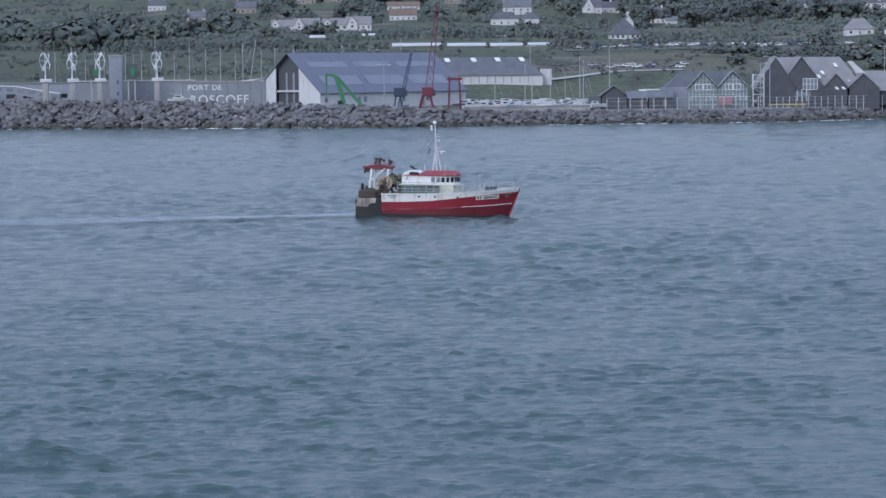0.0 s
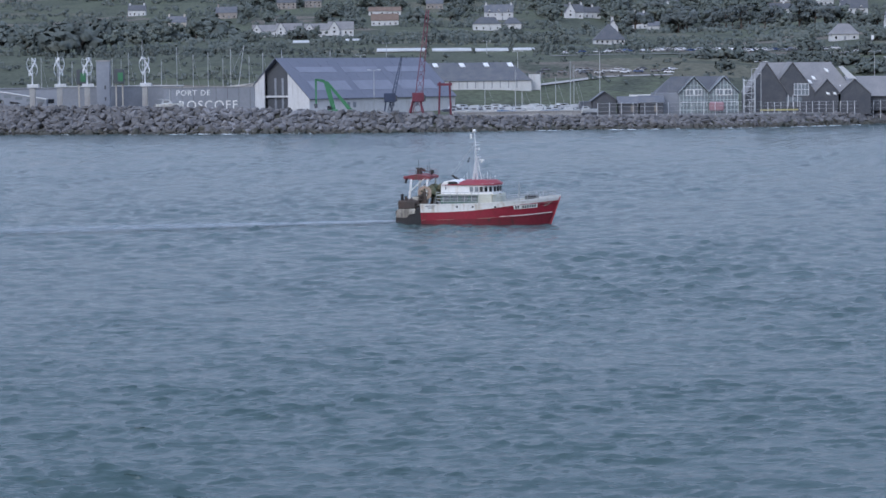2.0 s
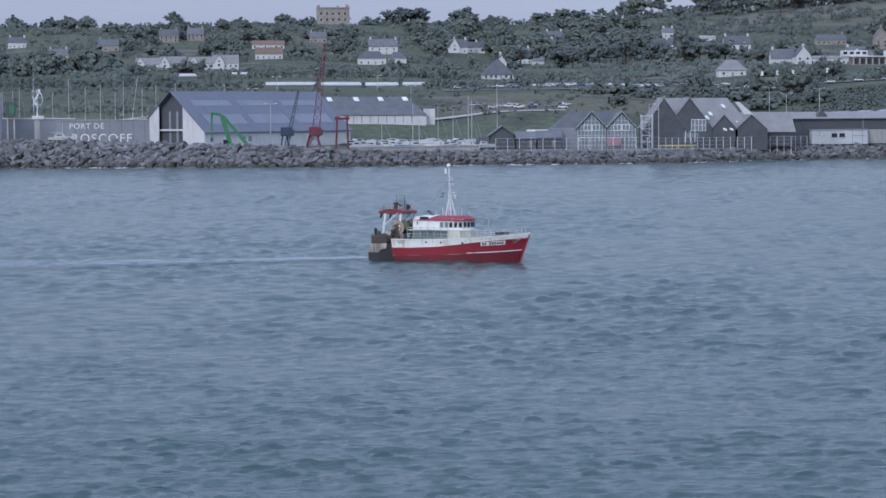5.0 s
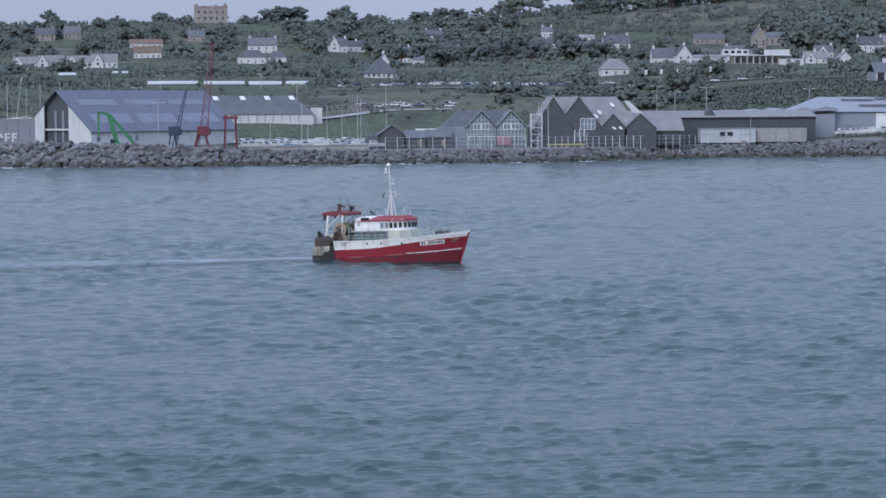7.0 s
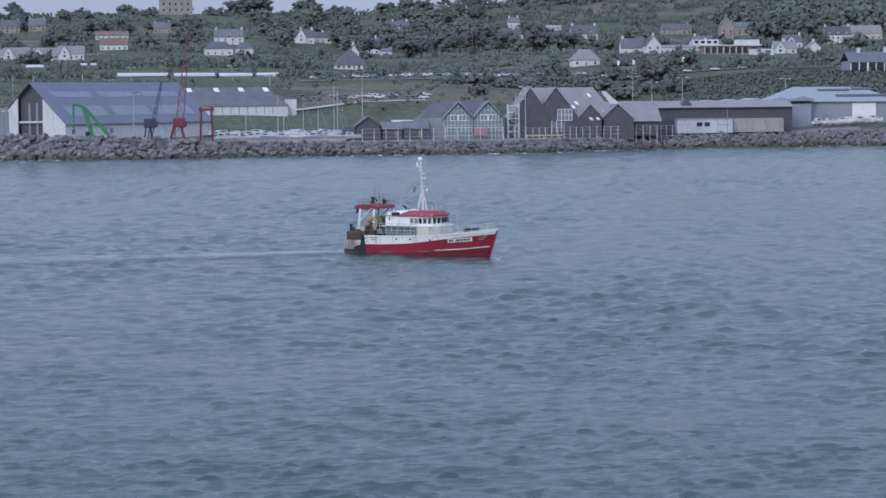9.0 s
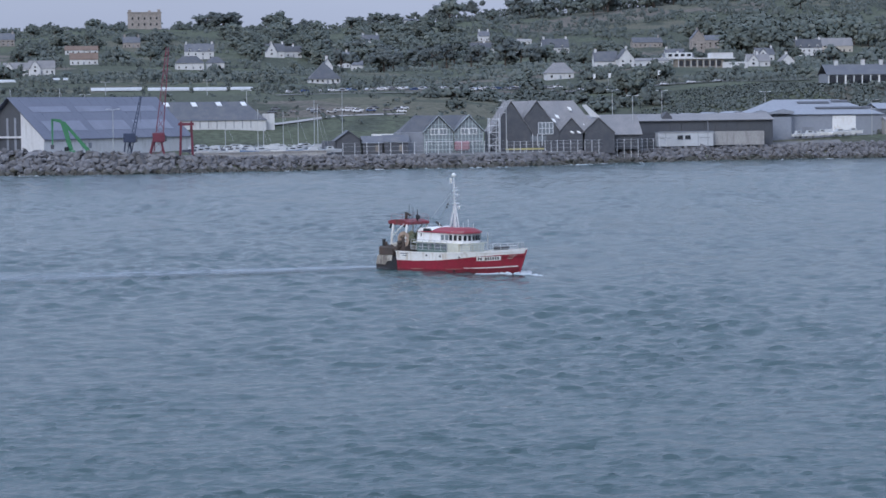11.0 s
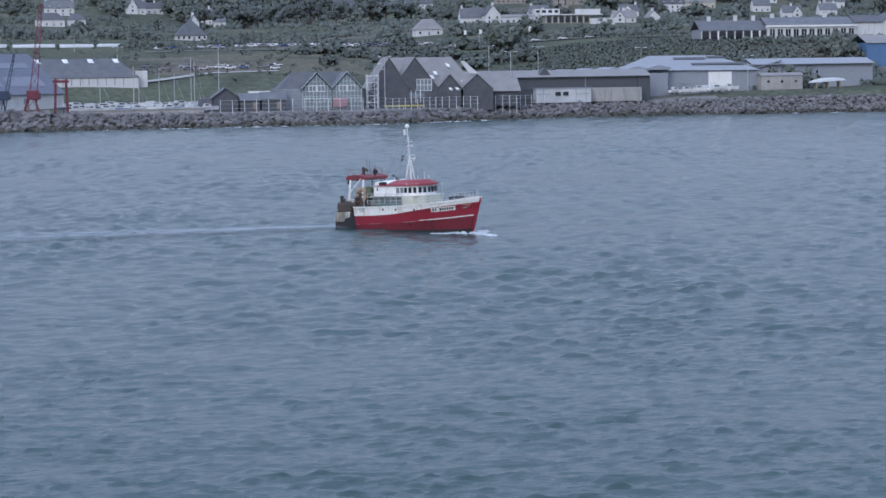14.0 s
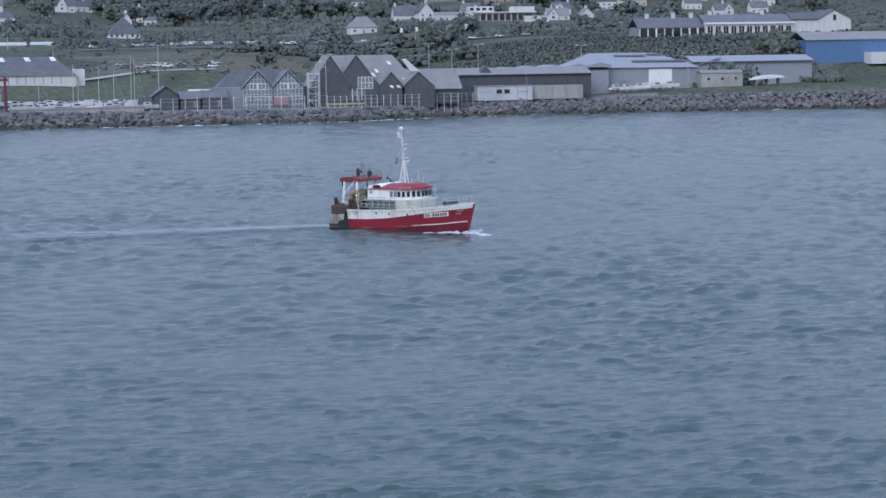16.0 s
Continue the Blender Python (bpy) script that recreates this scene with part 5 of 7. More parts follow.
for i in range(7):
    box_part("glazed_bay", (126.5 + i * 1.75, 938.8, 9.5), (1.35, 0.14, 1.8), "glass_pale", hall)
    box_part("bay_post", (125.6 + i * 1.75, 938.7, 9.0), (0.25, 0.2, 4.4), "steel_white", hall)
for xm, hw in ((147.2, 5.0), (157.4, 6.0)):
    part("gable_front", gable_body(mk(), xm - hw, xm + hw, 939.5, 950, zb, 11.4, 16.6, "y"), "weatherboard", hall, "dark gable front")
    part("gable_roof", gable_roof(mk(), xm - hw, xm + hw, 939.5, 950, 11.4, 16.9, 0.35, "y"), "slate_grey", hall)
part("low_roof", gable_roof(mk(), 159, 174.5, 944, 962, 10.6, 17.4, 0.4, "x"), "slate_grey", hall)
part("low_wall", box(mk(), (166.5, 953, 8.0), (15, 17, 6)), "weatherboard", hall)
for x, z, y in ((142.6, 16.8, 944.5), (148, 19.6, 948), (147, 11.2, 939.1), (149.5, 11.2, 939.1), (162, 13.6, 949), (165.5, 13.5, 949), (169.3, 13.5, 949), (153.0, 13.2, 943.5), (141, 15.4, 943)):
    part("roof_window", solid(mk(), [(x, y, z), (x + 1.2, y, z - 0.3), (x + 0.7, y + 0.9, z + 0.8), (x - 0.5, y + 0.9, z + 1.1)], (0, -0.15, 0.35)), "white", hall)
part("gable_cladding", solid(mk(), [(152.0, 943.5, 21.6), (153.6, 943.5, 21.8), (159.0, 943.5, 16.9), (155.4, 943.5, 17.2)], (0, 0.4, 0)), "render_white", hall, "bright white end panel")

# long dark shed with a white site office before it
ls = thing("long_shed", "long dark-clad shed with a pale eaves line", "shed", pose(0, 0, 0))
part("wall", box(mk(), (202.2, 974, 9.5), (58, 14, 11.4)), "metal_dark", ls)
part("roof", gable_roof(mk(), 160, 231.0, 966, 986, 15.2, 17.6, 0.4, "x"), "slate_grey", ls)
box_part("eaves_line", (202, 966.3, 15.2), (58.6, 0.3, 0.4), "metal_white", ls)
for i in range(13):
    box_part("wall_panel", (175.5 + i * 4.4, 966.9, 12.4), (4.2, 0.16, 4.2), "metal_dark", ls)
tube_part("downpipe", (205.6, 966.7, 6), (205.6, 966.7, 15), 0.18, "metal_white", ls)
box_part("low_wall", (216, 962.5, 8.3), (20, 4, 5.2), "concrete", ls, "pale blockwork wall")
part("dormer", gable_body(mk(), 188.0, 192.0, 968, 974, 15.3, 16.4, 18.6, "y"), "weatherboard", ls)
of = thing("site_office", "white prefabricated site office with two dark windows", "cabin", pose(0, 0, 0))
part("wall", box(mk(), (194.8, 960.5, 8.2), (21.4, 5, 5.4), bevel=0.05), "poly", of)
box_part("roof", (194.8, 960.5, 11.0), (22, 5.6, 0.25), "metal_white", of)
for x, w in ((192.6, 2.1), (195.6, 2.1)):
    wn_ = box_part("window", (x, 957.95, 8.9), (w, 0.12, 1.4), "glass", of)
    box_part("window_sill", (x, 957.9, 8.1), (w + 0.2, 0.2, 0.12), "metal_grey", wn_)
for x in (187, 199.6, 203.4):
    box_part("panel_joint", (x, 957.95, 8.2), (0.16, 0.1, 5.2), "metal_grey", of)
for x, w in ((187.0, 4.5), (202.0, 4.5)):
    box_part("shutter_line", (x, 957.95, 8.7), (w, 0.1, 0.2), "metal_grey", of)

# pale warehouses
w1 = thing("warehouse", "pale grey sheet-clad warehouse with a wavy roof", "warehouse", pose(0, 0, 0))
part("wall", box(mk(), (222, 996, 11), (44, 20, 10)), "metal_white", w1)
for i in range(5):
    x0 = 200 + i * 9
    bm = solid(mk(), [(x0, 985.5, 15.8 + 0.35 * i), (x0 + 9, 985.5, 15.8 + 0.35 * i), (x0 + 9, 985.5, 16.6 + 0.35 * i), (x0 + 4.5, 985.5, 17.9 + 0.3 * i), (x0, 985.5, 16.6 + 0.35 * i)], (0, 21, 0))
    part("roof_vault", bm, "metal_white", w1)
w2 = thing("warehouse", "large pale warehouse with a low gable and dark roof strips", "warehouse", pose(0, 0, 0))
part("wall", box(mk(), (256, 1002, 11.5), (52, 24, 11)), "metal_white", w2)
bm = mk()
f = [bm.verts.new(p) for p in ((229, 989, 17.0), (283, 989, 16.6), (283, 1015, 16.6), (229, 1015, 17.0), (241, 1002, 22.8), (268, 1002, 22.6))]
for qd in ((0, 1, 5, 4), (2, 3, 4, 5), (1, 2, 5), (3, 0, 4), (3, 2, 1, 0)):
    bm.faces.new([f[i] for i in qd])
part("roof", bm, "metal_white", w2)
for x0, x1, f0 in ((250, 263, 0.70), (264, 271, 0.78), (256, 279, 0.32)):
    y0, y1 = 989 + 13 * f0, 989 + 13 * (f0 + 0.12)
    part("roof_strip", solid(mk(), [(x0, y0, 17 + 5.8 * f0 + 0.1), (x1, y0, 17 + 5.8 * f0 + 0.1), (x1, y1, 17 + 5.8 * (f0 + 0.12) + 0.1), (x0, y1, 17 + 5.8 * (f0 + 0.12) + 0.1)], (0, 0, 0.1)), "metal_dark", w2, "dark roof-light strip")
box_part("loading_door", (266.5, 989.9, 12.4), (9.5, 0.2, 7.5), "white", w2, "white loading door")
box_part("side_door", (252, 989.9, 9.5), (5, 0.2, 4.6), "metal_grey", w2)
w3 = thing("warehouse", "long low pale warehouse before the wooded bank", "warehouse", pose(0, 0, 0))
part("wall", box(mk(), (309, 1013, 13.5), (54, 16, 11)), "metal_white", w3)
part("roof", gable_roof(mk(), 285, 336, 1004, 1022, 18.6, 20.8, 0.4, "x"), "metal_white", w3)
part("lean_to_roof", solid(mk(), [(279, 1004, 15.4), (297, 1004, 20.6), (297, 1004, 20.1), (279, 1004, 14.9)], (0, 18, 0)), "metal_white", w3)
for x, y, ln, rz in ((250, 980, 8, 10), (255.5, 981, 7, -10), (262, 980, 9, 15), (268, 982, 7, 5), (246, 983, 7, 30), (258, 984, 8, 170)):
    small_boat(x, y, gz(x, y) + 1.0, ln, rz, group="boats stored by the warehouse")
up_b = thing("upturned_boat", "long white upturned boat on the grass bank", "boat", pose(309.5, 986, gz(309.5, 986) + 2.7, 0, -3, 4))
bm = mk()
bmesh.ops.create_uvsphere(bm, u_segments=16, v_segments=8, radius=1, matrix=Matrix.Diagonal((8.0, 1.8, 1.5, 1)))
bmesh.ops.bisect_plane(bm, geom=bm.verts[:] + bm.edges[:] + bm.faces[:], plane_co=(0, 0, 0), plane_no=(0, 0, -1), clear_outer=True)
part("hull", bm, "poly", up_b, "", True)
for dx in (-5, 0, 5):
    box_part("trestle", (dx, 0, -1.3), (0.5, 3, 2.8), "timber", up_b)
cot = box_building("cottage", "low pale cottage with three small dark windows on the bank", 282, 299, 985, 6, gz(290, 985), 14.2, "concrete", "slate_grey", 3, "glass", (1.0, 0.9), 1.2)
bl = thing("blue_warehouse", "bright blue sheet-clad warehouse with a grey roof", "warehouse", pose(0, 0, 0))
zb = gz(370, 1046) - 2
part("wall", box(mk(), (383, 1052, (zb + 27) / 2), (70, 20, 27 - zb)), "metal_azure", bl)
part("roof", gable_roof(mk(), 348, 418, 1042, 1062, 27, 30.2, 0.6, "x"), "slate_grey", bl)
for i in range(18):
    box_part("cladding_rib", (349 + i * 4, 1041.95, (zb + 27) / 2 + 2), (0.15, 0.12, 27 - zb - 4), "metal_azure", bl)
box_part("annex", (382, 1038, 19.0), (16, 8, 5.0), "render_white", bl, "white annex")


# ---------------------------------------------------------------- foliage
t_ = (1 + 5 ** 0.5) / 2
ICO = np.array([(-1, t_, 0), (1, t_, 0), (-1, -t_, 0), (1, -t_, 0), (0, -1, t_), (0, 1, t_), (0, -1, -t_), (0, 1, -t_), (t_, 0, -1), (t_, 0, 1), (-t_, 0, -1), (-t_, 0, 1)], float)
ICO /= np.linalg.norm(ICO[0])
from itertools import combinations
ICO_F = np.array([f if np.dot(np.cross(ICO[f[1]] - ICO[f[0]], ICO[f[2]] - ICO[f[0]]), ICO[f[0]]) > 0 else f[::-1]
                  for f in combinations(range(12), 3) if all(np.linalg.norm(ICO[a] - ICO[b]) < 1.1 for a, b in combinations(f, 2))])


def foliage(name, centres, radii, leaves, size, material, seed, core=0.78):
    """Leafy masses: a ragged dark core in each clump and many small leaf sprays standing off it."""
    rng = np.random.default_rng(seed)
    c, r = np.asarray(centres, float), np.asarray(radii, float)
    k = len(c)
    v1 = c[:, None, :] + ICO[None] * (r[:, None, None] * core * rng.uniform(0.7, 1.25, (k, 12, 1)))
    f1 = (ICO_F[None] + 12 * np.arange(k)[:, None, None]).reshape(-1, 3)
    own = np.repeat(np.arange(k), leaves)
    d = rng.normal(size=(len(own), 3))
    d[:, 2] = np.abs(d[:, 2]) * 0.9 - 0.25
    d /= np.linalg.norm(d, axis=1)[:, None]
    p = c[own] + d * (r[own] * rng.uniform(0.75, 1.2, len(own)))[:, None]
    a = rng.normal(size=(len(own), 3))
    a /= np.linalg.norm(a, axis=1)[:, None]
    b = np.cross(a, d) + 1e-3
    b /= np.linalg.norm(b, axis=1)[:, None]
    s = size * rng.uniform(0.5, 1.3, (len(own), 1))
    b *= np.where(np.einsum("ij,ij->i", np.cross(a, b), d) < 0, -1.0, 1.0)[:, None]
    v2 = np.stack([p + a * s, p + b * s * 0.6, p - a * s, p - b * s * 0.6], 1).reshape(-1, 3)
    f2 = (np.arange(len(own))[:, None] * 4 + np.arange(4)[None]) + k * 12
    me = bpy.data.meshes.new(name)
    me.from_pydata(np.concatenate([v1.reshape(-1, 3), v2]).tolist(), [], f1.tolist() + f2.tolist())
    me.materials.append(M[material])
    # soft rounded shading: leaves turn outwards and up, as sprays do
    nrm = np.concatenate([np.broadcast_to(ICO[None], (k, 12, 3)).reshape(-1, 3), np.repeat(d, 4, axis=0)]) * 0.75 + np.array((0, 0, 0.65))
    nrm /= np.linalg.norm(nrm, axis=1)[:, None]
    me.polygons.foreach_set("use_smooth", np.ones(len(me.polygons), bool))
    me.normals_split_custom_set_from_vertices(nrm.tolist())
    return me


def tree_kind(kind, seed):
    """Trunk, limbs and crown of one tree, about ten metres high."""
    rng = np.random.default_rng(seed)
    trunk = mk()
    cs, rs = [], []
    if kind == "pine":
        top = 8.2
        tube(trunk, (0, 0, -1), (0.35, 0.1, top), 0.34, 0.14, 7)
        for i in range(14):
            a, h = rng.uniform(0, 6.28), rng.uniform(3.6, 8.2)
            ln = rng.uniform(1.4, 4.4)
            e = Vector((0.3 + ln * math.cos(a), ln * math.sin(a), h + rng.uniform(0.2, 1.2)))
            tube(trunk, (0.3, 0.1, h - 0.8), e, 0.12, 0.04, 5)
            for q in range(6):
                cs.append((e.x * rng.uniform(0.5, 1.15) + rng.normal(0, 0.5), e.y * rng.uniform(0.5, 1.15) + rng.normal(0, 0.5), e.z + rng.normal(0.2, 0.4)))
                rs.append(rng.uniform(0.7, 1.5))
        leaves, size, material = 6, 0.50, "needle"
    elif kind == "bush":
        for i in range(4):
            a = rng.uniform(0, 6.28)
            tube(trunk, (0, 0, -0.8), (1.6 * math.cos(a), 1.6 * math.sin(a), 2.2), 0.14, 0.05, 5)
        for i in range(34):
            a, q = rng.uniform(0, 6.28), rng.uniform(0, 1) ** 0.6
            cs.append((3.4 * q * math.cos(a), 2.8 * q * math.sin(a), 0.7 + 3.4 * (1 - q ** 2) * rng.uniform(0.3, 1)))
            rs.append(rng.uniform(0.6, 1.2))
        leaves, size, material = 6, 0.52, "hedge"
    else:
        tall = 1.0 if kind == "round" else 1.25
        tube(trunk, (0, 0, -1), (0.1, 0, 4.5 * tall), 0.36, 0.2, 7)
        for i in range(11):
            a, h = rng.uniform(0, 6.28), rng.uniform(1.6, 6.2) * tall
            ln = rng.uniform(1.6, 3.6) * (1.15 if kind == "round" else 0.8)
            e = Vector((ln * math.cos(a), ln * math.sin(a), h + rng.uniform(0.8, 2.8)))
            tube(trunk, (0.05, 0, h * 0.72), e, 0.13, 0.04, 5)
            for q in range(6):
                cs.append((e.x * rng.uniform(0.35, 1.1) + rng.normal(0, 0.7), e.y * rng.uniform(0.35, 1.1) + rng.normal(0, 0.7), e.z + rng.normal(0, 0.8)))
                rs.append(rng.uniform(0.8, 1.6))
        leaves, size, material = 6, 0.54, "leaf"
    me_t = bpy.data.meshes.new("trunk")
    trunk.to_mesh(me_t)
    trunk.free()
    me_t.materials.append(M["bark"])
    return me_t, foliage("crown", cs, rs, leaves, size, material, seed)


TREES = {k: [tree_kind(k, s) for s in ss] for k, ss in (("pine", (1, 2, 3)), ("round", (11, 12, 13)), ("tall", (21, 22)), ("bush", (31, 32, 33)))}
LABEL = {"pine": ("dark spreading pine tree on the hillside", "tree", "hillside pines"), "round": ("broad leafy green tree on the hillside", "tree", "hillside trees"),
         "tall": ("tall leafy green tree on the hillside", "tree", "hillside trees"), "bush": ("dense green bush on the slope", "bush", "hillside bushes")}
tree_rng = random.Random(77)


def tree(kind, x, y, height, spread=1.0):
    me_t, me_c = tree_rng.choice(TREES[kind])
    k = height / {"pine": 9.6, "round": 9.2, "tall": 11.0, "bush": 4.2}[kind]
    s = spread * tree_rng.uniform(0.85, 1.2)
    m = Matrix.Translation((x, y, gz(x, y) - 0.3)) @ Matrix.Rotation(tree_rng.uniform(0, 6.28), 4, "Z") @ Matrix.Diagonal((k * s, k * s, k, 1))
    lab, cat, grp = LABEL[kind]
    t = thing("pine_tree" if kind == "pine" else "bush" if kind == "bush" else "tree", lab, cat, m, grp)
    for nm, me in (("trunk", me_t), ("crown", me_c)):
        o = new(nm, me)
        o.parent = t
    return t


# ---------------------------------------------------------------- houses on the hill
KEEP = []    # x, y, half width: kept clear of trees in front


def house(x, y, w, d, wall_h, roof_h, wall="render_white", roof="slate", rz=0.0, gable="x", chimneys=(0.12, 0.88), windows=4, rows=1, hip=0.0, dormers=0, front_gable=None, label="", sink=3.0, z=None):
    """A dwelling: walls, pitched roof, chimneys on the ridge, windows and a door on the seaward front."""
    KEEP.append((x, y, w / 2 + 4))
    t = thing("house", label or "white rendered house with a dark slate roof", "house", pose(x, y, (gz(x, y) if z is None else z) - 0.2, 0, 0, rz), "hillside houses")
    zr = wall_h + roof_h
    bm = mk()
    if hip:
        box(bm, (0, 0, wall_h / 2 - sink / 2), (w, d, wall_h + sink))
    else:
        gable_body(bm, -w / 2, w / 2, -d / 2, d / 2, -sink, wall_h, zr - 0.15, gable)
    part("wall", bm, wall, t)
    bm = mk()
    if hip:
        e = 0.6
        f = [bm.verts.new(p) for p in ((-w / 2 - e, -d / 2 - e, wall_h), (w / 2 + e, -d / 2 - e, wall_h), (w / 2 + e, d / 2 + e, wall_h), (-w / 2 - e, d / 2 + e, wall_h),
                                       (-w / 2 + w * hip, 0, zr), (w / 2 - w * hip, 0, zr))]
        for q in ((0, 1, 5, 4), (2, 3, 4, 5), (1, 2, 5), (3, 0, 4), (3, 2, 1, 0)):
            bm.faces.new([f[i] for i in q])
    else:
        gable_roof(bm, -w / 2, w / 2, -d / 2, d / 2, wall_h, zr, 0.35, gable)
    rf = part("roof", bm, roof, t)
    for c in chimneys:
        cx, cy = ((c - 0.5) * w, 0) if gable == "x" else (0, (c - 0.5) * d)
        ch = box_part("chimney", (cx, cy, zr + 0.5), (1.5, 1.0, 2.6), wall, rf, bevel=0.05)
        box_part("chimney_cap", (cx, cy, zr + 1.9), (1.8, 1.25, 0.25), "concrete", ch)
        for dx in (-0.35, 0.35):
            tube_part("chimney_pot", (cx + dx, cy, zr + 2.0), (cx + dx, cy, zr + 2.5), 0.18, "tile_brown", ch, n=8)
    for r in range(rows):
        zc = 1.5 + r * 2.7
        for i in range(windows):
            cx = -w / 2 + w * (i + 0.5) / windows
            if r == 0 and i == windows // 2:
                box_part("door", (cx, -d / 2 - 0.03, 1.05), (1.1, 0.12, 2.1), "metal_grey", t)
                continue
            wnd = box_part("window", (cx, -d / 2 - 0.02, zc), (1.15, 0.12, 1.35), "glass", t)
            box_part("window_sill", (cx, -d / 2 - 0.1, zc - 0.75), (1.4, 0.2, 0.12), "render_white", wnd)
    for i in range(dormers):
        cx = -w / 2 + w * (i + 0.5) / dormers
        dm = part("dormer", gable_body(mk(), cx - 0.95, cx + 0.95, -d / 2 + 0.3, -d / 4 + 0.6, wall_h - 0.2, wall_h + 1.4, wall_h + 2.4, "y"), wall, rf)
        part("dormer_roof", gable_roof(mk(), cx - 0.95, cx + 0.95, -d / 2 + 0.2, -d / 4 + 0.8, wall_h + 1.4, wall_h + 2.4, 0.15, "y"), roof, dm)
        box_part("dormer_window", (cx, -d / 2 + 0.27, wall_h + 0.8), (1.0, 0.08, 1.1), "glass", dm)
    if front_gable:
        gx_, gw, gh = front_gable
        fg = part("front_gable", gable_body(mk(), gx_ - gw / 2, gx_ + gw / 2, -d / 2 - 1.6, 0, -sink, wall_h, gh, "y"), wall, t)
        part("gable_roof", gable_roof(mk(), gx_ - gw / 2, gx_ + gw / 2, -d / 2 - 1.6, 0.5, wall_h, gh + 0.15, 0.3, "y"), roof, fg)
        box_part("window", (gx_, -d / 2 - 1.63, wall_h * 0.55), (1.6, 0.1, 1.4), "glass", fg)
        box_part("window", (gx_, -d / 2 - 1.63, wall_h + 1.0), (1.1, 0.1, 1.1), "glass", fg)
    return t


WG = "white bungalow with a front gable and grey slate roof"
house(-120.7, 1950, 20, 9, 3.6, 4.8, roof="slate_grey", front_gable=(-6.6, 7.5, 8.7), chimneys=(), windows=5, label=WG, z=gz(-120.7, 1950) + 1.7)
house(-100.5, 1905, 19, 9, 3.8, 5.2, roof="slate_grey", front_gable=(-6.0, 7.5, 9.4), chimneys=(), windows=5, label=WG, z=gz(-100.5, 1905) + 1.7)
house(-79.8, 1900, 17.5, 9, 3.6, 4.6, roof="slate_grey", front_gable=(-5.0, 7.0, 8.4), chimneys=(), windows=5, label=WG, z=gz(-79.8, 1900) + 1.7)
house(-60.0, 1850, 18.5, 9, 3.9, 5.4, roof="slate_grey", front_gable=(-4.6, 7.5, 9.6), chimneys=(), windows=5, label=WG, z=gz(-60.0, 1850) + 1.7)
house(-30.2, 2049, 22, 10, 4.2, 5.2, roof="tile_brown", chimneys=(0.2,), windows=5, label="white bungalow with a brown tiled roof")
house(-32.1, 2209, 28, 10, 3.2, 3.6, roof="tile_brown", chimneys=(), windows=6, label="white house with a low brown roof")
house(64.7, 2130, 24, 10, 6.6, 6.2, chimneys=(0.06, 0.94), windows=4, rows=2, dormers=3, label="tall white house with steep slate roof and gable chimneys")
house(50.5, 1985, 22, 11, 4.8, 5.6, chimneys=(), windows=4, hip=0.25, label="wide white house with a hipped slate roof")
house(70.5, 1990, 14, 11, 5.0, 5.0, chimneys=(), windows=2, hip=0.3, label="white house wing with a hipped slate roof")
house(110.0, 1512, 18, 17, 2.6, 9.6, roof="slate", chimneys=(), windows=6, hip=0.47, label="low white house under a tall tent-shaped grey roof")
house(113.4, 1526, 6, 8, 9.8, 4.6, wall="render_white", chimneys=(0.9,), windows=1, gable="y", label="narrow white gabled house behind the tent roof")
house(129, 2150, 16, 9, 5.0, 6.5, chimneys=(0.3, 0.9), windows=3, front_gable=(-3.0, 8.5, 12.5), label="white house with a big front gable")
house(146, 2168, 14, 9, 4.4, 4.8, chimneys=(0.5,), windows=3)
house(178.4, 2076, 12, 9, 7.0, 6.0, chimneys=(0.2, 0.8), windows=3, rows=2)
house(186.5, 2040, 9, 8, 4.5, 3.5, chimneys=(), windows=2)
house(308.3, 2168, 20, 9, 4.0, 4.5, chimneys=(0.6,), windows=4)
house(337.2, 2340, 10, 8, 4.5, 4.5, chimneys=(0.1, 0.9), windows=2)
house(352, 2062, 22, 10, 6.0, 7.0, chimneys=(0.08, 0.92), windows=4, rows=2, dormers=2, label="tall dark-roofed white house with two end chimneys")
house(331, 2075, 18, 10, 4.2, 2.6, chimneys=(), windows=4)
house(244.7, 1478, 16, 11, 3.4, 6.2, roof="slate_grey", chimneys=(), windows=3, hip=0.3, label="white bungalow with a hipped grey roof above the road")
house(330.5, 1693, 10.5, 14, 5.8, 6.6, chimneys=(0.15,), windows=2, rows=2, gable="y", label="white house with its tall gable to the sea")
house(319.0, 1703, 16, 9, 4.6, 6.4, chimneys=(0.1,), windows=3)
house(352.5, 1715, 26, 8, 4.2, 1.6, roof="slate_grey", chimneys=(), windows=6, label="long low white annex with a shallow roof")
house(392.5, 1800, 22, 9, 4.6, 2.4, chimneys=(0.5,), windows=6)
house(406.8, 1636, 15, 9, 3.4, 4.6, roof="slate_grey", chimneys=(0.5,), windows=3, front_gable=(-4, 7, 7.4))
house(424.5, 1630, 9, 10, 3.6, 4.2, roof="slate_grey", chimneys=(0.4,), windows=2, gable="y")
house(541.8, 1980, 21, 9, 7.0, 6.4, chimneys=(0.05, 0.95), windows=5, rows=2, dormers=3, label="white manor house with dormers and end chimneys")
house(572, 2010, 30, 10, 5.4, 6.0, wall="render_cream", roof="slate_grey", chimneys=(), windows=6)
house(-122.2, 2300, 17, 9, 6.0, 5.5, wall="stone", chimneys=(0.1, 0.9), windows=4, rows=2, label="stone house with slate roof and end chimneys")
house(-99.0, 2320, 15, 9, 6.0, 5.5, wall="stone", chimneys=(0.1, 0.9), windows=4, rows=2, label="stone house with slate roof and end chimneys")
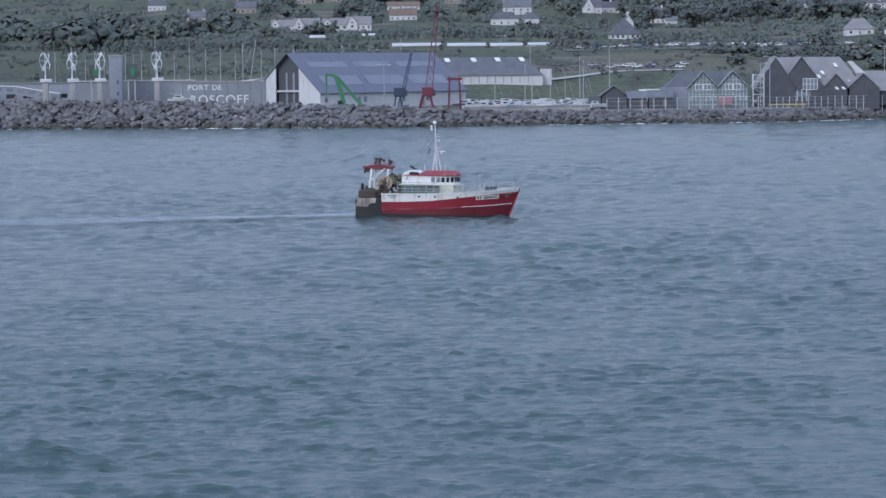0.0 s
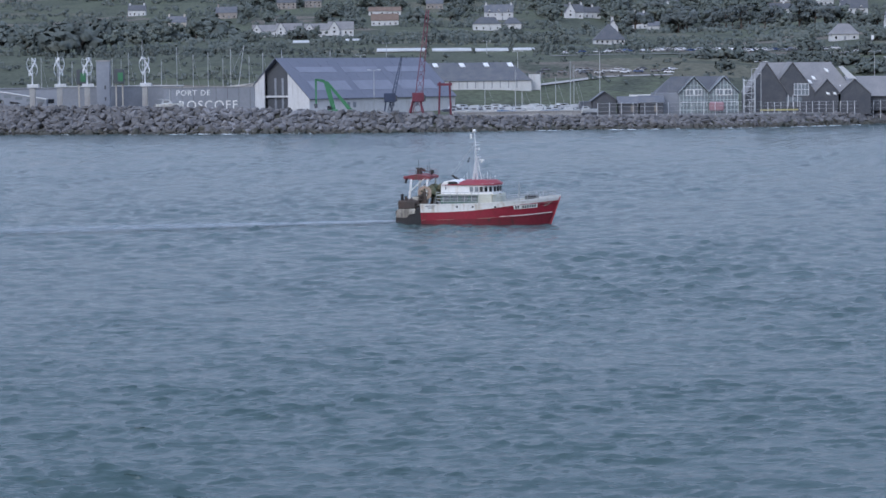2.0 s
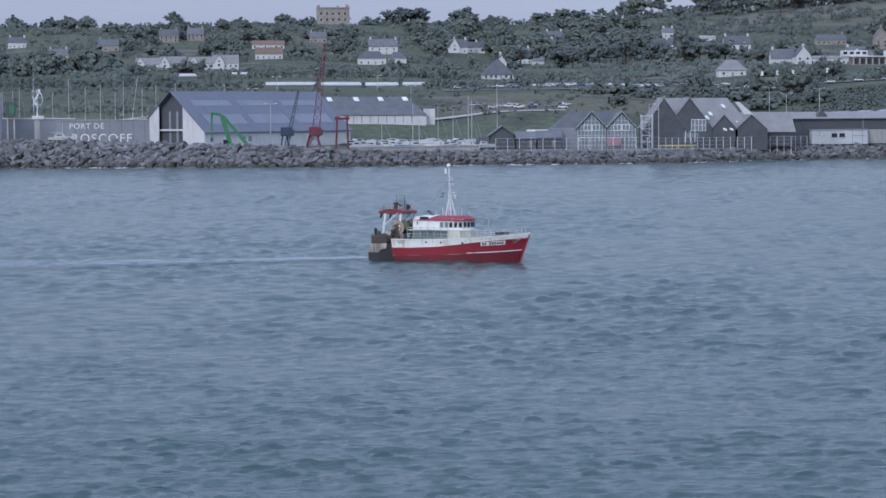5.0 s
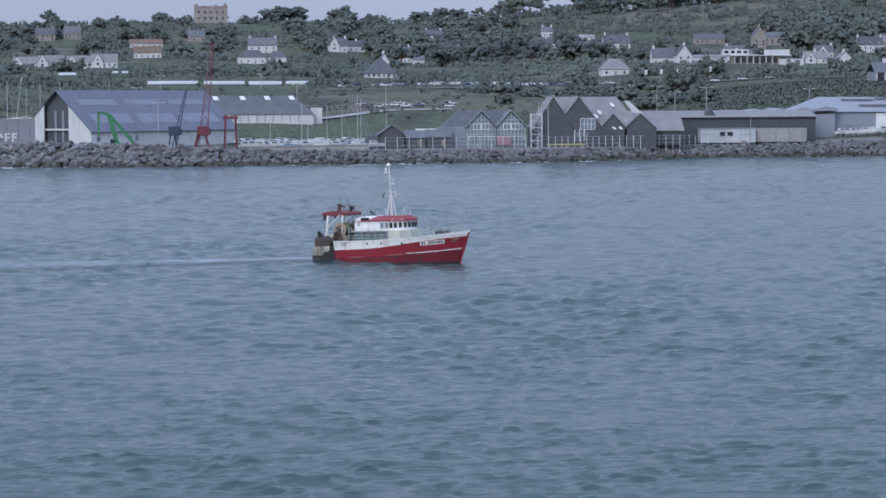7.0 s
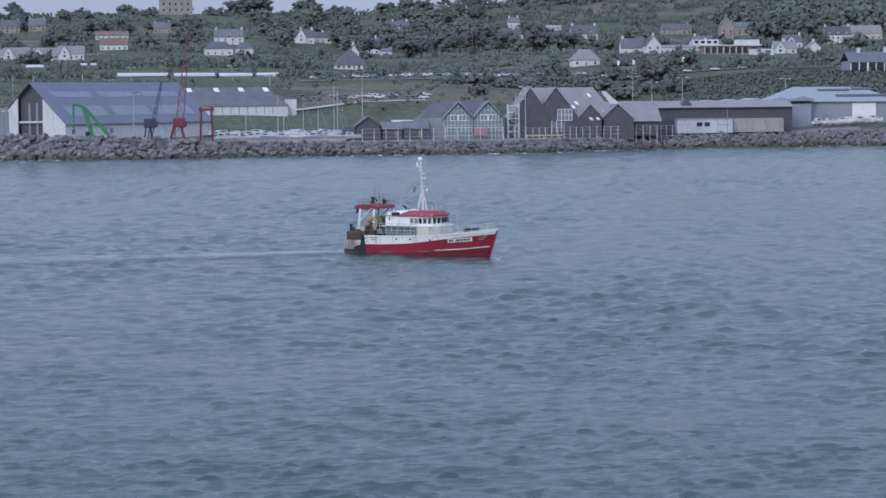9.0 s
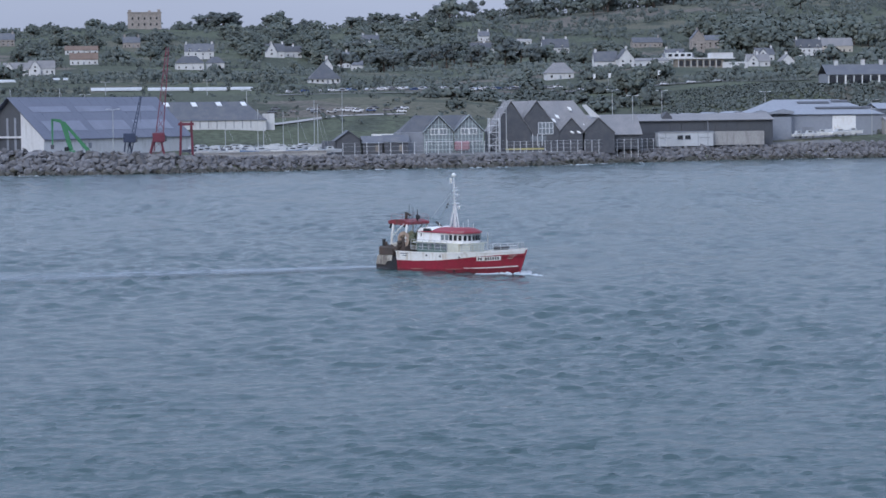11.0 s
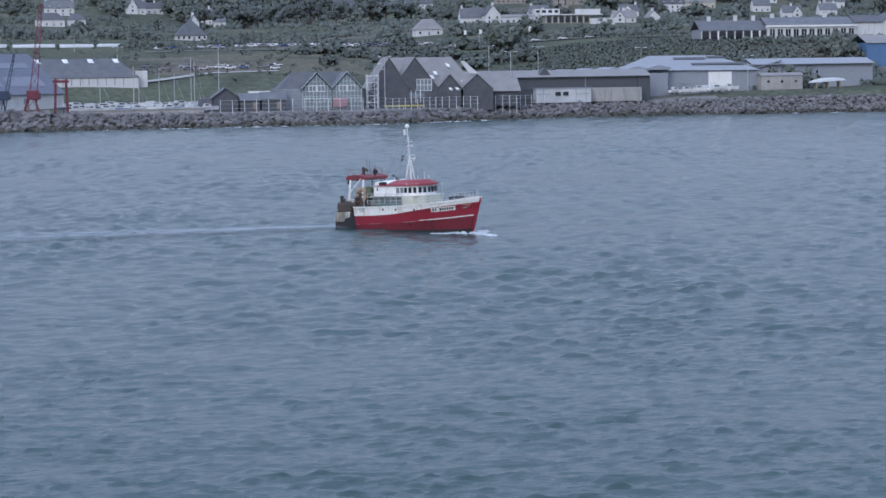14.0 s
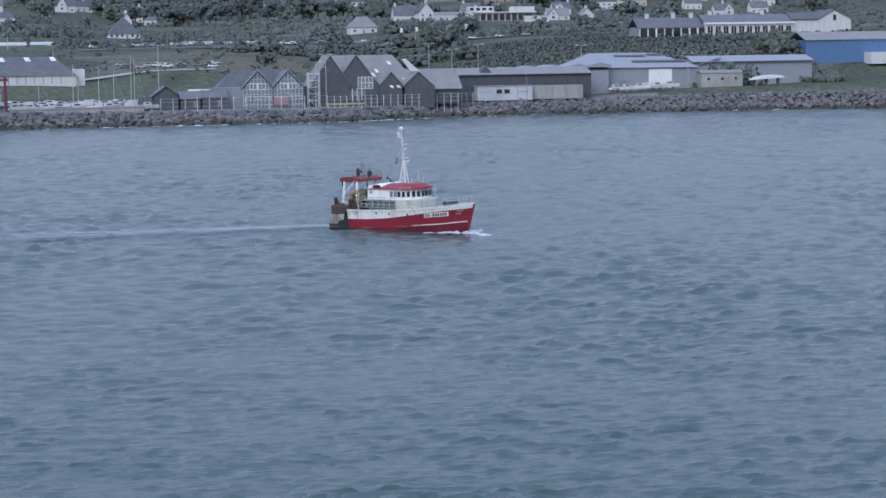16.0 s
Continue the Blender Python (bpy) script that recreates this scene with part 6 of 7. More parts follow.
house(474.9, 2075, 11, 9, 12.0, 7.0, wall="stone", chimneys=(0.5,), windows=2, rows=3, gable="y", label="tall narrow stone house with a steep gable")
house(501, 2120, 34, 10, 7.0, 4.0, wall="stone", chimneys=(0.2, 0.8), windows=7, rows=2, label="long stone house with slate roof")
house(451, 2160, 26, 10, 4.0, 4.2, wall="stone", chimneys=(0.9,), windows=6, label="long low stone house")
house(651, 2069, 18, 9, 5.0, 5.0, chimneys=(0.1, 0.9), windows=4)
house(610, 1960, 14, 9, 5.0, 5.0, chimneys=(0.9,), windows=3)
house(690, 2010, 16, 9, 5.4, 5.0, chimneys=(0.1,), windows=3)
house(590, 1830, 15, 9, 4.6, 5.0, chimneys=(0.5,), windows=3, front_gable=(3, 7, 9))
house(640, 1890, 14, 9, 4.6, 5.0, chimneys=(0.1, 0.9), windows=3)
house(360, 2285, 24, 9, 3.2, 1.6, roof="concrete", chimneys=(), windows=5)
house(300, 2580, 13, 8, 3.4, 2.0, roof="slate", chimneys=(0.9,), windows=3, label="small white house on the skyline")
house(-205, 2120, 16, 9, 4.6, 5.0, chimneys=(0.1, 0.9), windows=4, wall="render_cream")
house(-235, 1960, 15, 9, 4.2, 4.6, chimneys=(0.9,), windows=3)
house(-170, 2210, 18, 9, 5.0, 5.0, chimneys=(0.1,), windows=4, wall="stone")
house(-260, 2320, 16, 9, 4.8, 5.0, chimneys=(0.1, 0.9), windows=4)
house(12, 2290, 15, 9, 4.6, 5.0, chimneys=(0.1, 0.9), windows=4, wall="stone")
house(230, 2330, 16, 9, 5.0, 5.0, chimneys=(0.1, 0.9), windows=4)
house(415, 1905, 15, 9, 4.6, 5.2, chimneys=(0.1,), windows=3)
house(470, 1850, 14, 9, 4.4, 5.0, chimneys=(0.9,), windows=3, front_gable=(-2, 7, 8.6))

# stone tower house on the skyline
tx, ty = 30.5, 2570.0
KEEP.append((tx, ty, 24))
tz = gz(tx, ty) - 1
tower = thing("tower_house", "square pale stone tower house on the skyline", "tower", pose(tx, ty, tz))
part("wall", box(mk(), (0, 0, 8.5), (33, 16, 19), bevel=0.2), "stone", tower)
box_part("parapet", (0, 0, 18.3), (34, 17, 1.0), "stone", tower)
for dx, hh in ((-14.5, 3.2), (14.5, 3.6), (5, 2.6)):
    box_part("chimney", (dx, 0, 18 + hh / 2), (3.0, 3.0, hh), "stone", tower)
for i, r in itertools.product(range(5), range(2)):
    wnd = box_part("window", (-12 + 6 * i, -8.04, 6.5 + 6 * r), (1.6, 0.14, 2.4), "glass", tower)
    box_part("window_sill", (-12 + 6 * i, -8.1, 5.2 + 6 * r), (2.0, 0.25, 0.2), "concrete", wnd)
part("flat_roof", box(mk(), (0, 0, 18.05), (32.6, 15.6, 0.3)), "slate", tower)

# modern flat-roofed house
mh = thing("modern_house", "flat-roofed modern house, white above a brown glazed storey", "house", pose(348.7, 1560, gz(348.7, 1560)))
KEEP.append((348.7, 1560, 24))
part("lower_wall", box(mk(), (0, 0, 1.5), (30, 9, 7)), "timber", mh, "brown timber lower storey")
part("roof", box(mk(), (3, 0, 5.4), (38, 12, 0.7), bevel=0.05), "render_white", mh, "white flat roof slab")
part("upper_wall", box(mk(), (14, 0, 7.2), (14, 9, 3.4)), "render_white", mh)
part("upper_wall", box(mk(), (-12, 3, 7.4), (16, 6, 3.6)), "render_white", mh)
for i in range(7):
    box_part("window", (-12 + 4 * i, -4.55, 2.4), (2.6, 0.1, 3.4), "glass", mh)
    box_part("post", (-14 + 4 * i, -5.3, 2.0), (0.4, 0.4, 6.6), "render_white", mh)
for i in range(4):
    box_part("window", (-18 + 4 * i, -0.05, 7.6), (2.4, 0.1, 1.6), "glass", mh)
box_part("terrace_wall", (22, -3, 1.0), (16, 6, 4.0), "render_white", mh)

# hotel above the wooded bank
hz = gz(330, 1125)
hotel = thing("hotel", "long white hotel with slate roofs and a row of tall windows", "hotel", pose(0, 0, 0))
part("wall", box(mk(), (352, 1130, hz + 2.0), (42, 16, 8.6)), "render_white", hotel)
part("roof", gable_roof(mk(), 331, 373, 1122, 1138, hz + 6.3, hz + 9.9, 0.5, "x"), "slate", hotel)
part("cornice", box(mk(), (352, 1121.6, hz + 6.0), (43, 0.8, 0.8)), "white", hotel)
for i in range(11):
    wnd = box_part("window", (333.4 + 3.75 * i, 1121.9, hz + 2.6), (2.3, 0.14, 4.2), "glass", hotel)
    box_part("window_frame", (333.4 + 3.75 * i, 1121.8, hz + 2.6), (0.14, 0.1, 4.2), "white", wnd)
part("wing_wall", box(mk(), (315.5, 1130, hz + 1.5), (31, 14, 6.6)), "metal_grey", hotel, "grey glazed wing")
part("wing_roof", gable_roof(mk(), 300, 331, 1123, 1137, hz + 4.6, hz + 8.8, 0.6, "x"), "slate", hotel)
for i in range(8):
    box_part("wing_window", (302.3 + 3.9 * i, 1122.9, hz + 2.2), (3.0, 0.14, 3.4), "glass", hotel)
    box_part("wing_post", (300.4 + 3.9 * i, 1122.6, hz + 1.6), (0.7 if i in (2, 6, 7) else 0.3, 0.4, 5.2), "white", hotel)
box_part("terrace", (314, 1120.5, hz - 0.6), (33, 4, 0.5), "render_white", hotel, "white terrace edge")
for x, zz in ((306, 9.2), (318.5, 9.6), (327, 9.4), (336, 10.2), (361, 10.4)):
    ch = box_part("chimney", (x, 1130, hz + zz), (1.6, 1.2, 3.2), "render_white", hotel)
    box_part("chimney_cap", (x, 1130, hz + zz + 1.7), (1.9, 1.5, 0.25), "concrete", ch)
for i in range(9):
    box_part("roof_window", (333 + 4.4 * i, 1125.2, hz + 7.9), (1.8, 0.5, 0.4), "glass_pale", hotel)
part("end_gable", gable_body(mk(), 386, 402, 1124, 1142, hz - 2, hz + 7.4, hz + 11.4, "y"), "render_white", hotel, "white end gable")
part("end_gable_roof", gable_roof(mk(), 386, 402, 1124, 1142, hz + 7.4, hz + 11.6, 0.5, "y"), "slate", hotel)
box_part("window", (394, 1123.9, hz + 8.0), (1.4, 0.14, 2.6), "glass", hotel)
part("link_wall", box(mk(), (379.5, 1130, hz + 3.0), (14, 13, 9.0)), "render_white", hotel)
part("link_roof", gable_roof(mk(), 373, 386, 1123, 1137, hz + 7.4, hz + 10.4, 0.3, "x"), "slate", hotel)
KEEP += [(330, 1122, 45), (385, 1122, 25)]

# polythene growing tunnels
for x, y, ln in ((-13.2, 1384, 27), (14.5, 1386, 22), (36.5, 1388, 20), (54, 1392, 12), (-77, 1595, 14), (-45, 1610, 10)):
    g = thing("growing_tunnel", "long low white polythene growing tunnel", "greenhouse", pose(x, y, gz(x, y) - 0.2), "growing tunnels")
    bm = mk()
    arc = [(-ln / 2, 3.2 * math.cos(math.pi * i / 8), 1.8 * math.sin(math.pi * i / 8)) for i in range(9)]
    solid(bm, arc, (ln, 0, 0))
    part("cover", bm, "poly", g, "", False)
    for i in range(int(ln / 3)):
        bm = mk()
        pts = [(-ln / 2 + 1.5 + 3 * i, 3.25 * math.cos(math.pi * k / 8), 1.85 * math.sin(math.pi * k / 8)) for k in range(9)]
        bent_tube(bm, pts, 0.05, 4)
        part("hoop", bm, "rail", g)
    KEEP.append((x, y, ln / 2 + 2))

# ---------------------------------------------------------------- trees, woods and hedges
def clear(x, y, r=3.0):
    """Is a place free of houses, and not right before one as seen from the sea?"""
    for hx, hy, hw in KEEP:
        along = (x + 20) / (y - 20) * (hy - 20) - 20
        if abs(along - hx) < hw + r * 0.4 and -12 < hy - y < 150:
            return False
        if abs(x - hx) < hw + r and abs(y - hy) < 14:
            return False
    return True


def wood(kinds, x0, x1, y0, y1, count, lo, hi, spread=1.0):
    done = tries = 0
    while done < count and tries < count * 12:
        tries += 1
        x, y = tree_rng.uniform(x0, x1), tree_rng.uniform(y0, y1)
        hgt = tree_rng.uniform(lo, hi)
        if clear(x, y, hgt * 0.35):
            tree(tree_rng.choice(kinds), x, y, hgt, spread)
            done += 1


wood(("round", "tall"), 100, 330, 2090, 2480, 82, 9, 17, 1.45)
wood(("round", "pine"), 150, 320, 1850, 2150, 46, 10, 18, 1.35)
wood(("pine",), 92, 122, 2560, 2620, 5, 15, 19, 1.5)
wood(("pine", "round"), 150, 172, 2540, 2600, 5, 13, 18, 1.4)
wood(("round", "bush"), 55, 190, 2540, 2640, 14, 5, 9, 1.5)
wood(("pine", "round"), 190, 330, 2560, 2680, 18, 7, 12, 1.6)
wood(("round", "pine"), 330, 760, 2560, 2760, 52, 12, 24, 1.3)
wood(("round", "tall"), 500, 640, 2060, 2240, 34, 16, 25, 1.4)
wood(("round", "tall"), 640, 900, 1900, 2500, 34, 12, 20, 1.2)
wood(("round", "bush"), -330, -60, 2500, 2640, 16, 7, 14, 1.3)
wood(("round", "bush"), -40, 120, 2570, 2680, 10, 7, 13, 1.3)
wood(("round", "tall", "bush"), -420, -150, 1440, 1900, 78, 9, 17, 1.4)
wood(("round", "bush"), -160, 60, 2060, 2500, 60, 6, 13, 1.4)
wood(("round", "bush"), 300, 620, 1720, 2100, 40, 7, 13, 1.2)
wood(("bush", "round"), 190, 430, 1290, 1470, 34, 4, 8, 1.3)
wood(("round",), 222, 232, 1180, 1195, 2, 12, 13, 1.1)
for bx, by, bh in ((286, 997, 6), (292, 998, 8), (299, 998, 9), (305, 998, 8), (280, 992, 3.5)):
    tree("bush", bx, by, bh, 1.0)
for bx, by, bh in ((338, 1050, 8), (341.5, 1053, 9.5), (344, 1048, 8.5), (342, 1060, 9), (336, 1058, 8)):
    tree("round", bx, by, bh, 0.9)
tree("round", 264, 1304, 12, 1.2)
tree("round", 268, 1309, 11, 1.2)
wood(("round",), 467, 517, 1982, 2037, 22, 18, 25, 1.4)
wood(("bush",), 130, 230, 1120, 1235, 26, 4, 7, 1.3)
wood(("bush", "round"), 290, 345, 1022, 1034, 9, 5, 8, 1.2)
wood(("bush", "round"), -150, 150, 1620, 1830, 16, 5, 9, 1.2)


def hedge(points, height, width, step, label, seed, leaves=6, size=0.55, dense=False):
    """A run of dense leafy growth along a line."""
    rng = np.random.default_rng(seed)
    cs, rs = [], []
    for (x0, y0), (x1, y1) in zip(points[:-1], points[1:]):
        k = int(math.hypot(x1 - x0, y1 - y0) / step)
        for i in range(k):
            f = (i + rng.random()) / k
            x, y = x0 + (x1 - x0) * f + rng.normal(0, width * 0.3), y0 + (y1 - y0) * f + rng.normal(0, width * 0.4)
            if not dense and height > 3 and not clear(x, y, -6):
                continue
            r = min(height * rng.uniform(0.22, 0.42), rng.uniform(1.0, 1.9))
            top = height * (0.62 + 0.5 * noise.noise(Vector((x * 0.06, y * 0.02, seed))) + rng.uniform(-0.12, 0.1))
            base = gz(x, y)
            for zz in np.arange(r * 0.4, max(top, r), r * 1.1):
                cs.append((x + rng.normal(0, 0.4), y + rng.normal(0, width * 0.2), base + zz))
                rs.append(r * rng.uniform(0.7, 1.15))
    ob = new("hedge", foliage("hedge", cs, rs, leaves, size, "hedge", seed))
    return tagged(ob, label, "hedge", kind="stuff")


hedge([(-260, 1450), (-60, 1462), (60, 1475), (190, 1490)], 6.5, 8, 1.5, "tall dark hedge between the fields", 1)
hedge([(-200, 1340), (-40, 1352), (60, 1358), (130, 1350)], 5.0, 5, 1.6, "dark hedge before the growing tunnels", 2)
hedge([(-280, 1700), (-130, 1735), (-30, 1760), (150, 1800)], 2.6, 5, 1.2, "hedgerow below the houses", 3)
hedge([(300, 1082), (400, 1090), (470, 1092)], 3.2, 10, 0.5, "dense dark hedge below the hotel", 19, 7, 0.6, True)
hedge([(60, 1334), (130, 1342), (200, 1350)], 5.5, 5, 1.0, "dark hedge above the car park", 16)
hedge([(205, 1268), (330, 1282), (450, 1290)], 4.5, 5, 1.7, "dark hedge along the hillside road", 6)
hedge([(-180, 2010), (-20, 2020), (180, 2000), (330, 1990)], 5, 8, 2.2, "hedgerow between gardens", 7)
hedge([(-300, 2250), (-60, 2260), (140, 2255), (330, 2230)], 6, 10, 2.4, "hedgerow and scrub on the hill", 8)
hedge([(330, 1780), (470, 1790), (640, 1800), (800, 1830)], 5, 8, 2.2, "hedgerow between gardens", 9)
hedge([(-420, 2610), (-120, 2630), (60, 2640), (330, 2650)], 6, 10, 2.2, "scrub along the skyline", 10)
hedge([(330, 2650), (560, 2680), (800, 2700), (1000, 2700)], 15, 26, 0.9, "dark wood along the skyline", 14, 8, 0.7, True)
hedge([(330, 2420), (470, 2430), (640, 2440), (820, 2460)], 11, 22, 2.6, "dark wood on the upper slope", 15)
hedge([(60, 985), (90, 990), (118, 996)], 2.6, 3, 1.3, "low hedge behind the huts", 11, 14, 0.3)
hedge([(-160, 1110), (-60, 1100), (20, 1120)], 4.0, 6, 1.8, "scrub on the bank behind the shed", 12)
hedge([(420, 1560), (520, 1575), (640, 1600)], 6, 10, 2.0, "garden hedges and shrubs", 13)


def bank_growth(x0, x1, s0, s1, gap, label, seed, tall=1.0):
    """Unbroken blackthorn and bramble over the steep bank behind the sheds, thinning out at its western end."""
    rng = np.random.default_rng(seed)
    k = int((x1 - x0) * (s1 - s0) / gap ** 2)
    x, q = rng.uniform(x0, x1, k), rng.uniform(s0, s1, k)
    keep = rng.random(k) < ease(x0, x0 + 45, x)
    x, q = x[keep], q[keep]
    y = q + shore(x)
    lump = np.array([noise.noise(Vector((a * 0.05, b * 0.05, seed))) for a, b in zip(x, y)])
    h = (2.2 + 2.0 * lump + rng.uniform(-0.3, 0.5, len(x))) * tall * (1 - 0.6 * ease(s1 - 45, s1, q))
    cs = np.stack([x, y, ground_z(x, y) + np.maximum(h, 0.5) * 0.5], -1)
    rs = np.clip(h * rng.uniform(0.5, 0.75, len(x)), 0.55, 2.4)
    return tagged(new("thicket", foliage("thicket", cs, rs, 7, 0.6, "hedge", seed)), label, "thicket", kind="stuff")


bank_growth(176, 350, 66, 144, 1.75, "unbroken dark thicket on the bank behind the warehouses", 4)
bank_growth(192, 300, 140, 240, 2.8, "low dark bramble below the hillside road", 6, 0.35)
bank_growth(345, 480, 118, 160, 2.0, "dark thicket along the top of the bank", 5)


def scrub(x0, x1, y0, y1, count, lo, hi, label, seed):
    """Brambles, gorse and shrubs scattered thickly over a slope."""
    rng = np.random.default_rng(seed)
    cs, rs = [], []
    for i in range(count):
        x, y = rng.uniform(x0, x1), rng.uniform(y0, y1)
        if noise.noise(Vector((x * 0.017, y * 0.009, seed))) < -0.12 or not clear(x, y, -4):
            continue
        h = rng.uniform(lo, hi)
        for k in range(3):
            cs.append((x + rng.normal(0, h * 0.5), y + rng.normal(0, h * 0.5), gz(x, y) + h * rng.uniform(0.15, 0.7)))
            rs.append(h * rng.uniform(0.35, 0.6))
    return tagged(new("scrub", foliage("scrub", cs, rs, 5, 0.58, "hedge", seed)), label, "scrub", kind="stuff")


scrub(-420, 330, 1480, 2100, 1500, 1.8, 5.0, "thick green scrub and garden shrubs", 41)
scrub(-420, 330, 2050, 2640, 1700, 2.0, 5.5, "thick green scrub on the upper hill", 42)
scrub(200, 900, 1290, 1900, 1500, 1.8, 4.5, "green shrubs between the houses", 43)
scrub(330, 1000, 1900, 2680, 2200, 2.5, 7.0, "thick green scrub and young trees on the hill", 44)
scrub(-300, 190, 1190, 1450, 420, 1.0, 2.6, "low scrub in the pasture", 45)
scrub(-250, 240, 1040, 1240, 360, 0.8, 2.2, "low scrub on the grassy slope", 46)
scrub(240, 430, 972, 1010, 160, 0.5, 1.4, "low coastal shrubs on the grass bank", 47)


# ---------------------------------------------------------------- fences, lamps, cars, flags
def promenade_fence(x0, x1, y_off, height, gapm, label):
    t = thing("fence", label, "fence", pose(0, 0, 0), "promenade fence")
    k = int((x1 - x0) / gapm)
    first = None
    pts = []
    for i in range(k + 1):
        x = x0 + (x1 - x0) * i / k
        y = min(float(shore(x)) + y_off, float(np.interp(x, (118, 158, 160, 174, 176, 184, 200), (936.5, 937, 942, 942, 949, 953, 956))))
        pts.append((x, y, max(gz(x, y), 4.6)))
    for x, y, z in pts:
        if first is None:
            first = tube_part("post", (0, 0, -2.6), (0, 0, height), 0.10, "steel_white", t, "", n=6)
            first.matrix_basis = Matrix.Translation((x, y, z))
        else:
            twin(first, Matrix.Translation((x, y, z)))
    for h in (0.35, 0.7, 0.97):
        bm = bent_tube(mk(), [(p[0], p[1], p[2] + height * h) for p in pts], 0.04, 4)
        part("fence_rail", bm, "rail", t)


promenade_fence(60, 120, 16, 4.6, 4.1, "pale posts and rails of a promenade fence")
promenade_fence(120, 186, 16, 4.2, 2.6, "close-set pale posts of a quay fence")
bar = thing("barrier", "low yellow barrier beside the hall", "barrier", pose(0, 0, 0))
box_part("barrier_rail", (127, 924, gz(127, 924) + 1.4), (14, 0.3, 0.5), "yellow", bar)
for x in (121, 127, 133):
    box_part("barrier_post", (x, 924, gz(x, 924) + 0.6), (0.3, 0.3, 1.6), "rail", bar)


def lamp_post(x, y, top, arms=2):
    z = gz(x, y)
    t = thing("lamp_post", "tall grey steel lamp post", "lamp", pose(x, y, z), "quay lamp posts")
    tube_part("pole", (0, 0, -0.4), (0, 0, top - z), 0.16, "rail", t, "", 0.1, 8)
    for s in range(arms):
        d = -1 if s else 1
        tube_part("lamp_arm", (0, 0, top - z - 0.1), (d * 1.6, 0, top - z + 0.2), 0.07, "rail", t, n=5)
        box_part("lamp_head", (d * 1.9, 0, top - z + 0.15), (1.1, 0.5, 0.2), "steel_white", t, bevel=0.04)


for x, y, top in ((63.1, 945, 27.9), (172.6, 950, 24.8), (-20.5, 905, 22.0), (121.0, 928, 23.5), (119.2, 932, 19.0), (240, 1010, 26), (276, 984, 22),
                  (178, 1012, 27.5), (200, 1020, 27), (-62, 1010, 22), (40, 1130, 30), (-30, 1120, 29), (118.5, 935, 21), (-20, 1260, 36), (31, 1300, 37)):
    lamp_post(x, y, top, 1 if top < 22 else 2)

scaffold = thing("access_tower", "pale steel stair tower at the hall's end", "tower", pose(117.5, 934, gz(117, 934)))
for dx, dy in itertools.product((-2, 2), (-1.5, 1.5)):
    tube_part("upright", (dx, dy, -0.3), (dx, dy, 12.5), 0.14, "steel_white", scaffold)
for i in range(5):
    bm = mk()
    z = 2.4 * (i + 1)
    for a, b in (((-2, -1.5), (2, -1.5)), ((2, -1.5), (2, 1.5)), ((2, 1.5), (-2, 1.5)), ((-2, 1.5), (-2, -1.5))):
        tube(bm, (*a, z), (*b, z), 0.09, n=5)
    part("landing_rail", bm, "steel_white", scaffold)
    tube_part("stair", (-2 if i % 2 else 2, -1.4, z - 2.4), (2 if i % 2 else -2, -1.4, z), 0.1, "rail", scaffold)

for x in (228.0, 236.0, 244.0, 252.0, 262.0):
    z = gz(x, 1296)
    fl = thing("banner", "small white banner on a thin pole", "flag", pose(x, 1296, z), "roadside banners")
    tube_part("pole", (0, 0, -0.4), (0, 0, 7.2), 0.09, "rail", fl)
    part("cloth", solid(mk(), [(0.1, 0, 4.6), (1.4, 0.2, 4.9), (1.5, 0.4, 6.9), (0.1, 0, 7.1)], (0, 0.05, 0)), "white", fl)

CAR_PAINT = [mat("car_paint_" + nm, c, 0.25, 0.03, 1.0, 0.0) for nm, c in (("white", (0.75, 0.76, 0.78)), ("silver", (0.42, 0.44, 0.46)), ("grey", (0.16, 0.17, 0.19)), ("blue", (0.05, 0.09, 0.2)))]
CAR_NAME = ("white", "silver", "dark grey", "blue")


def make_car(paint, nm):
    t = thing("car", f"parked {nm} car beside the hillside road", "car", None, "parked cars")
    prof = [(-2.1, 0.35), (2.1, 0.35), (2.15, 0.8), (1.2, 0.95), (0.55, 1.45), (-1.2, 1.48), (-1.95, 1.0), (-2.15, 0.85)]
    part("body", solid(mk(), [(x, -0.85, z) for x, z in prof], (0, 1.7, 0)), paint, t)
    part("side_glass", solid(mk(), [(1.0, -0.87, 0.95), (0.5, -0.87, 1.38), (-1.15, -0.87, 1.4), (-1.7, -0.87, 1.0)], (0, 1.74, 0)), "glass", t)
    for x, y in itertools.product((-1.35, 1.35), (-0.82, 0.82)):
        tube_part("wheel", (x, y - 0.1, 0.33), (x, y + 0.1, 0.33), 0.33, "rubber", t, n=10)
    return t


CARS = [make_car(p, nm) for p, nm in zip(CAR_PAINT, CAR_NAME)]
spots = []
car_rng = random.Random(9)
for i in range(120):
    x = car_rng.choice((car_rng.uniform(70, 215), car_rng.gauss(120, 14), car_rng.gauss(165, 10), car_rng.gauss(195, 8)))
    y = 1258 + 0.35 * min(x, 150) + car_rng.uniform(-16, 12)
    if all(math.hypot(x - q[0], y - q[1]) > 3.6 for q in spots):
        spots.append((x, y, car_rng.choice((0, 12, 90, 160)) + car_rng.uniform(-20, 20)))
for i in range(30):
    x, y = car_rng.uniform(48, 108), 1098 + car_rng.uniform(0, 18)
    if all(math.hypot(x - q[0], y - q[1]) > 3.4 for q in spots):
        spots.append((x, y, car_rng.uniform(-25, 25)))
for i in range(7):
    spots.append((200 + i * 14, 1254 + i * 0.6, 3))
used = set()
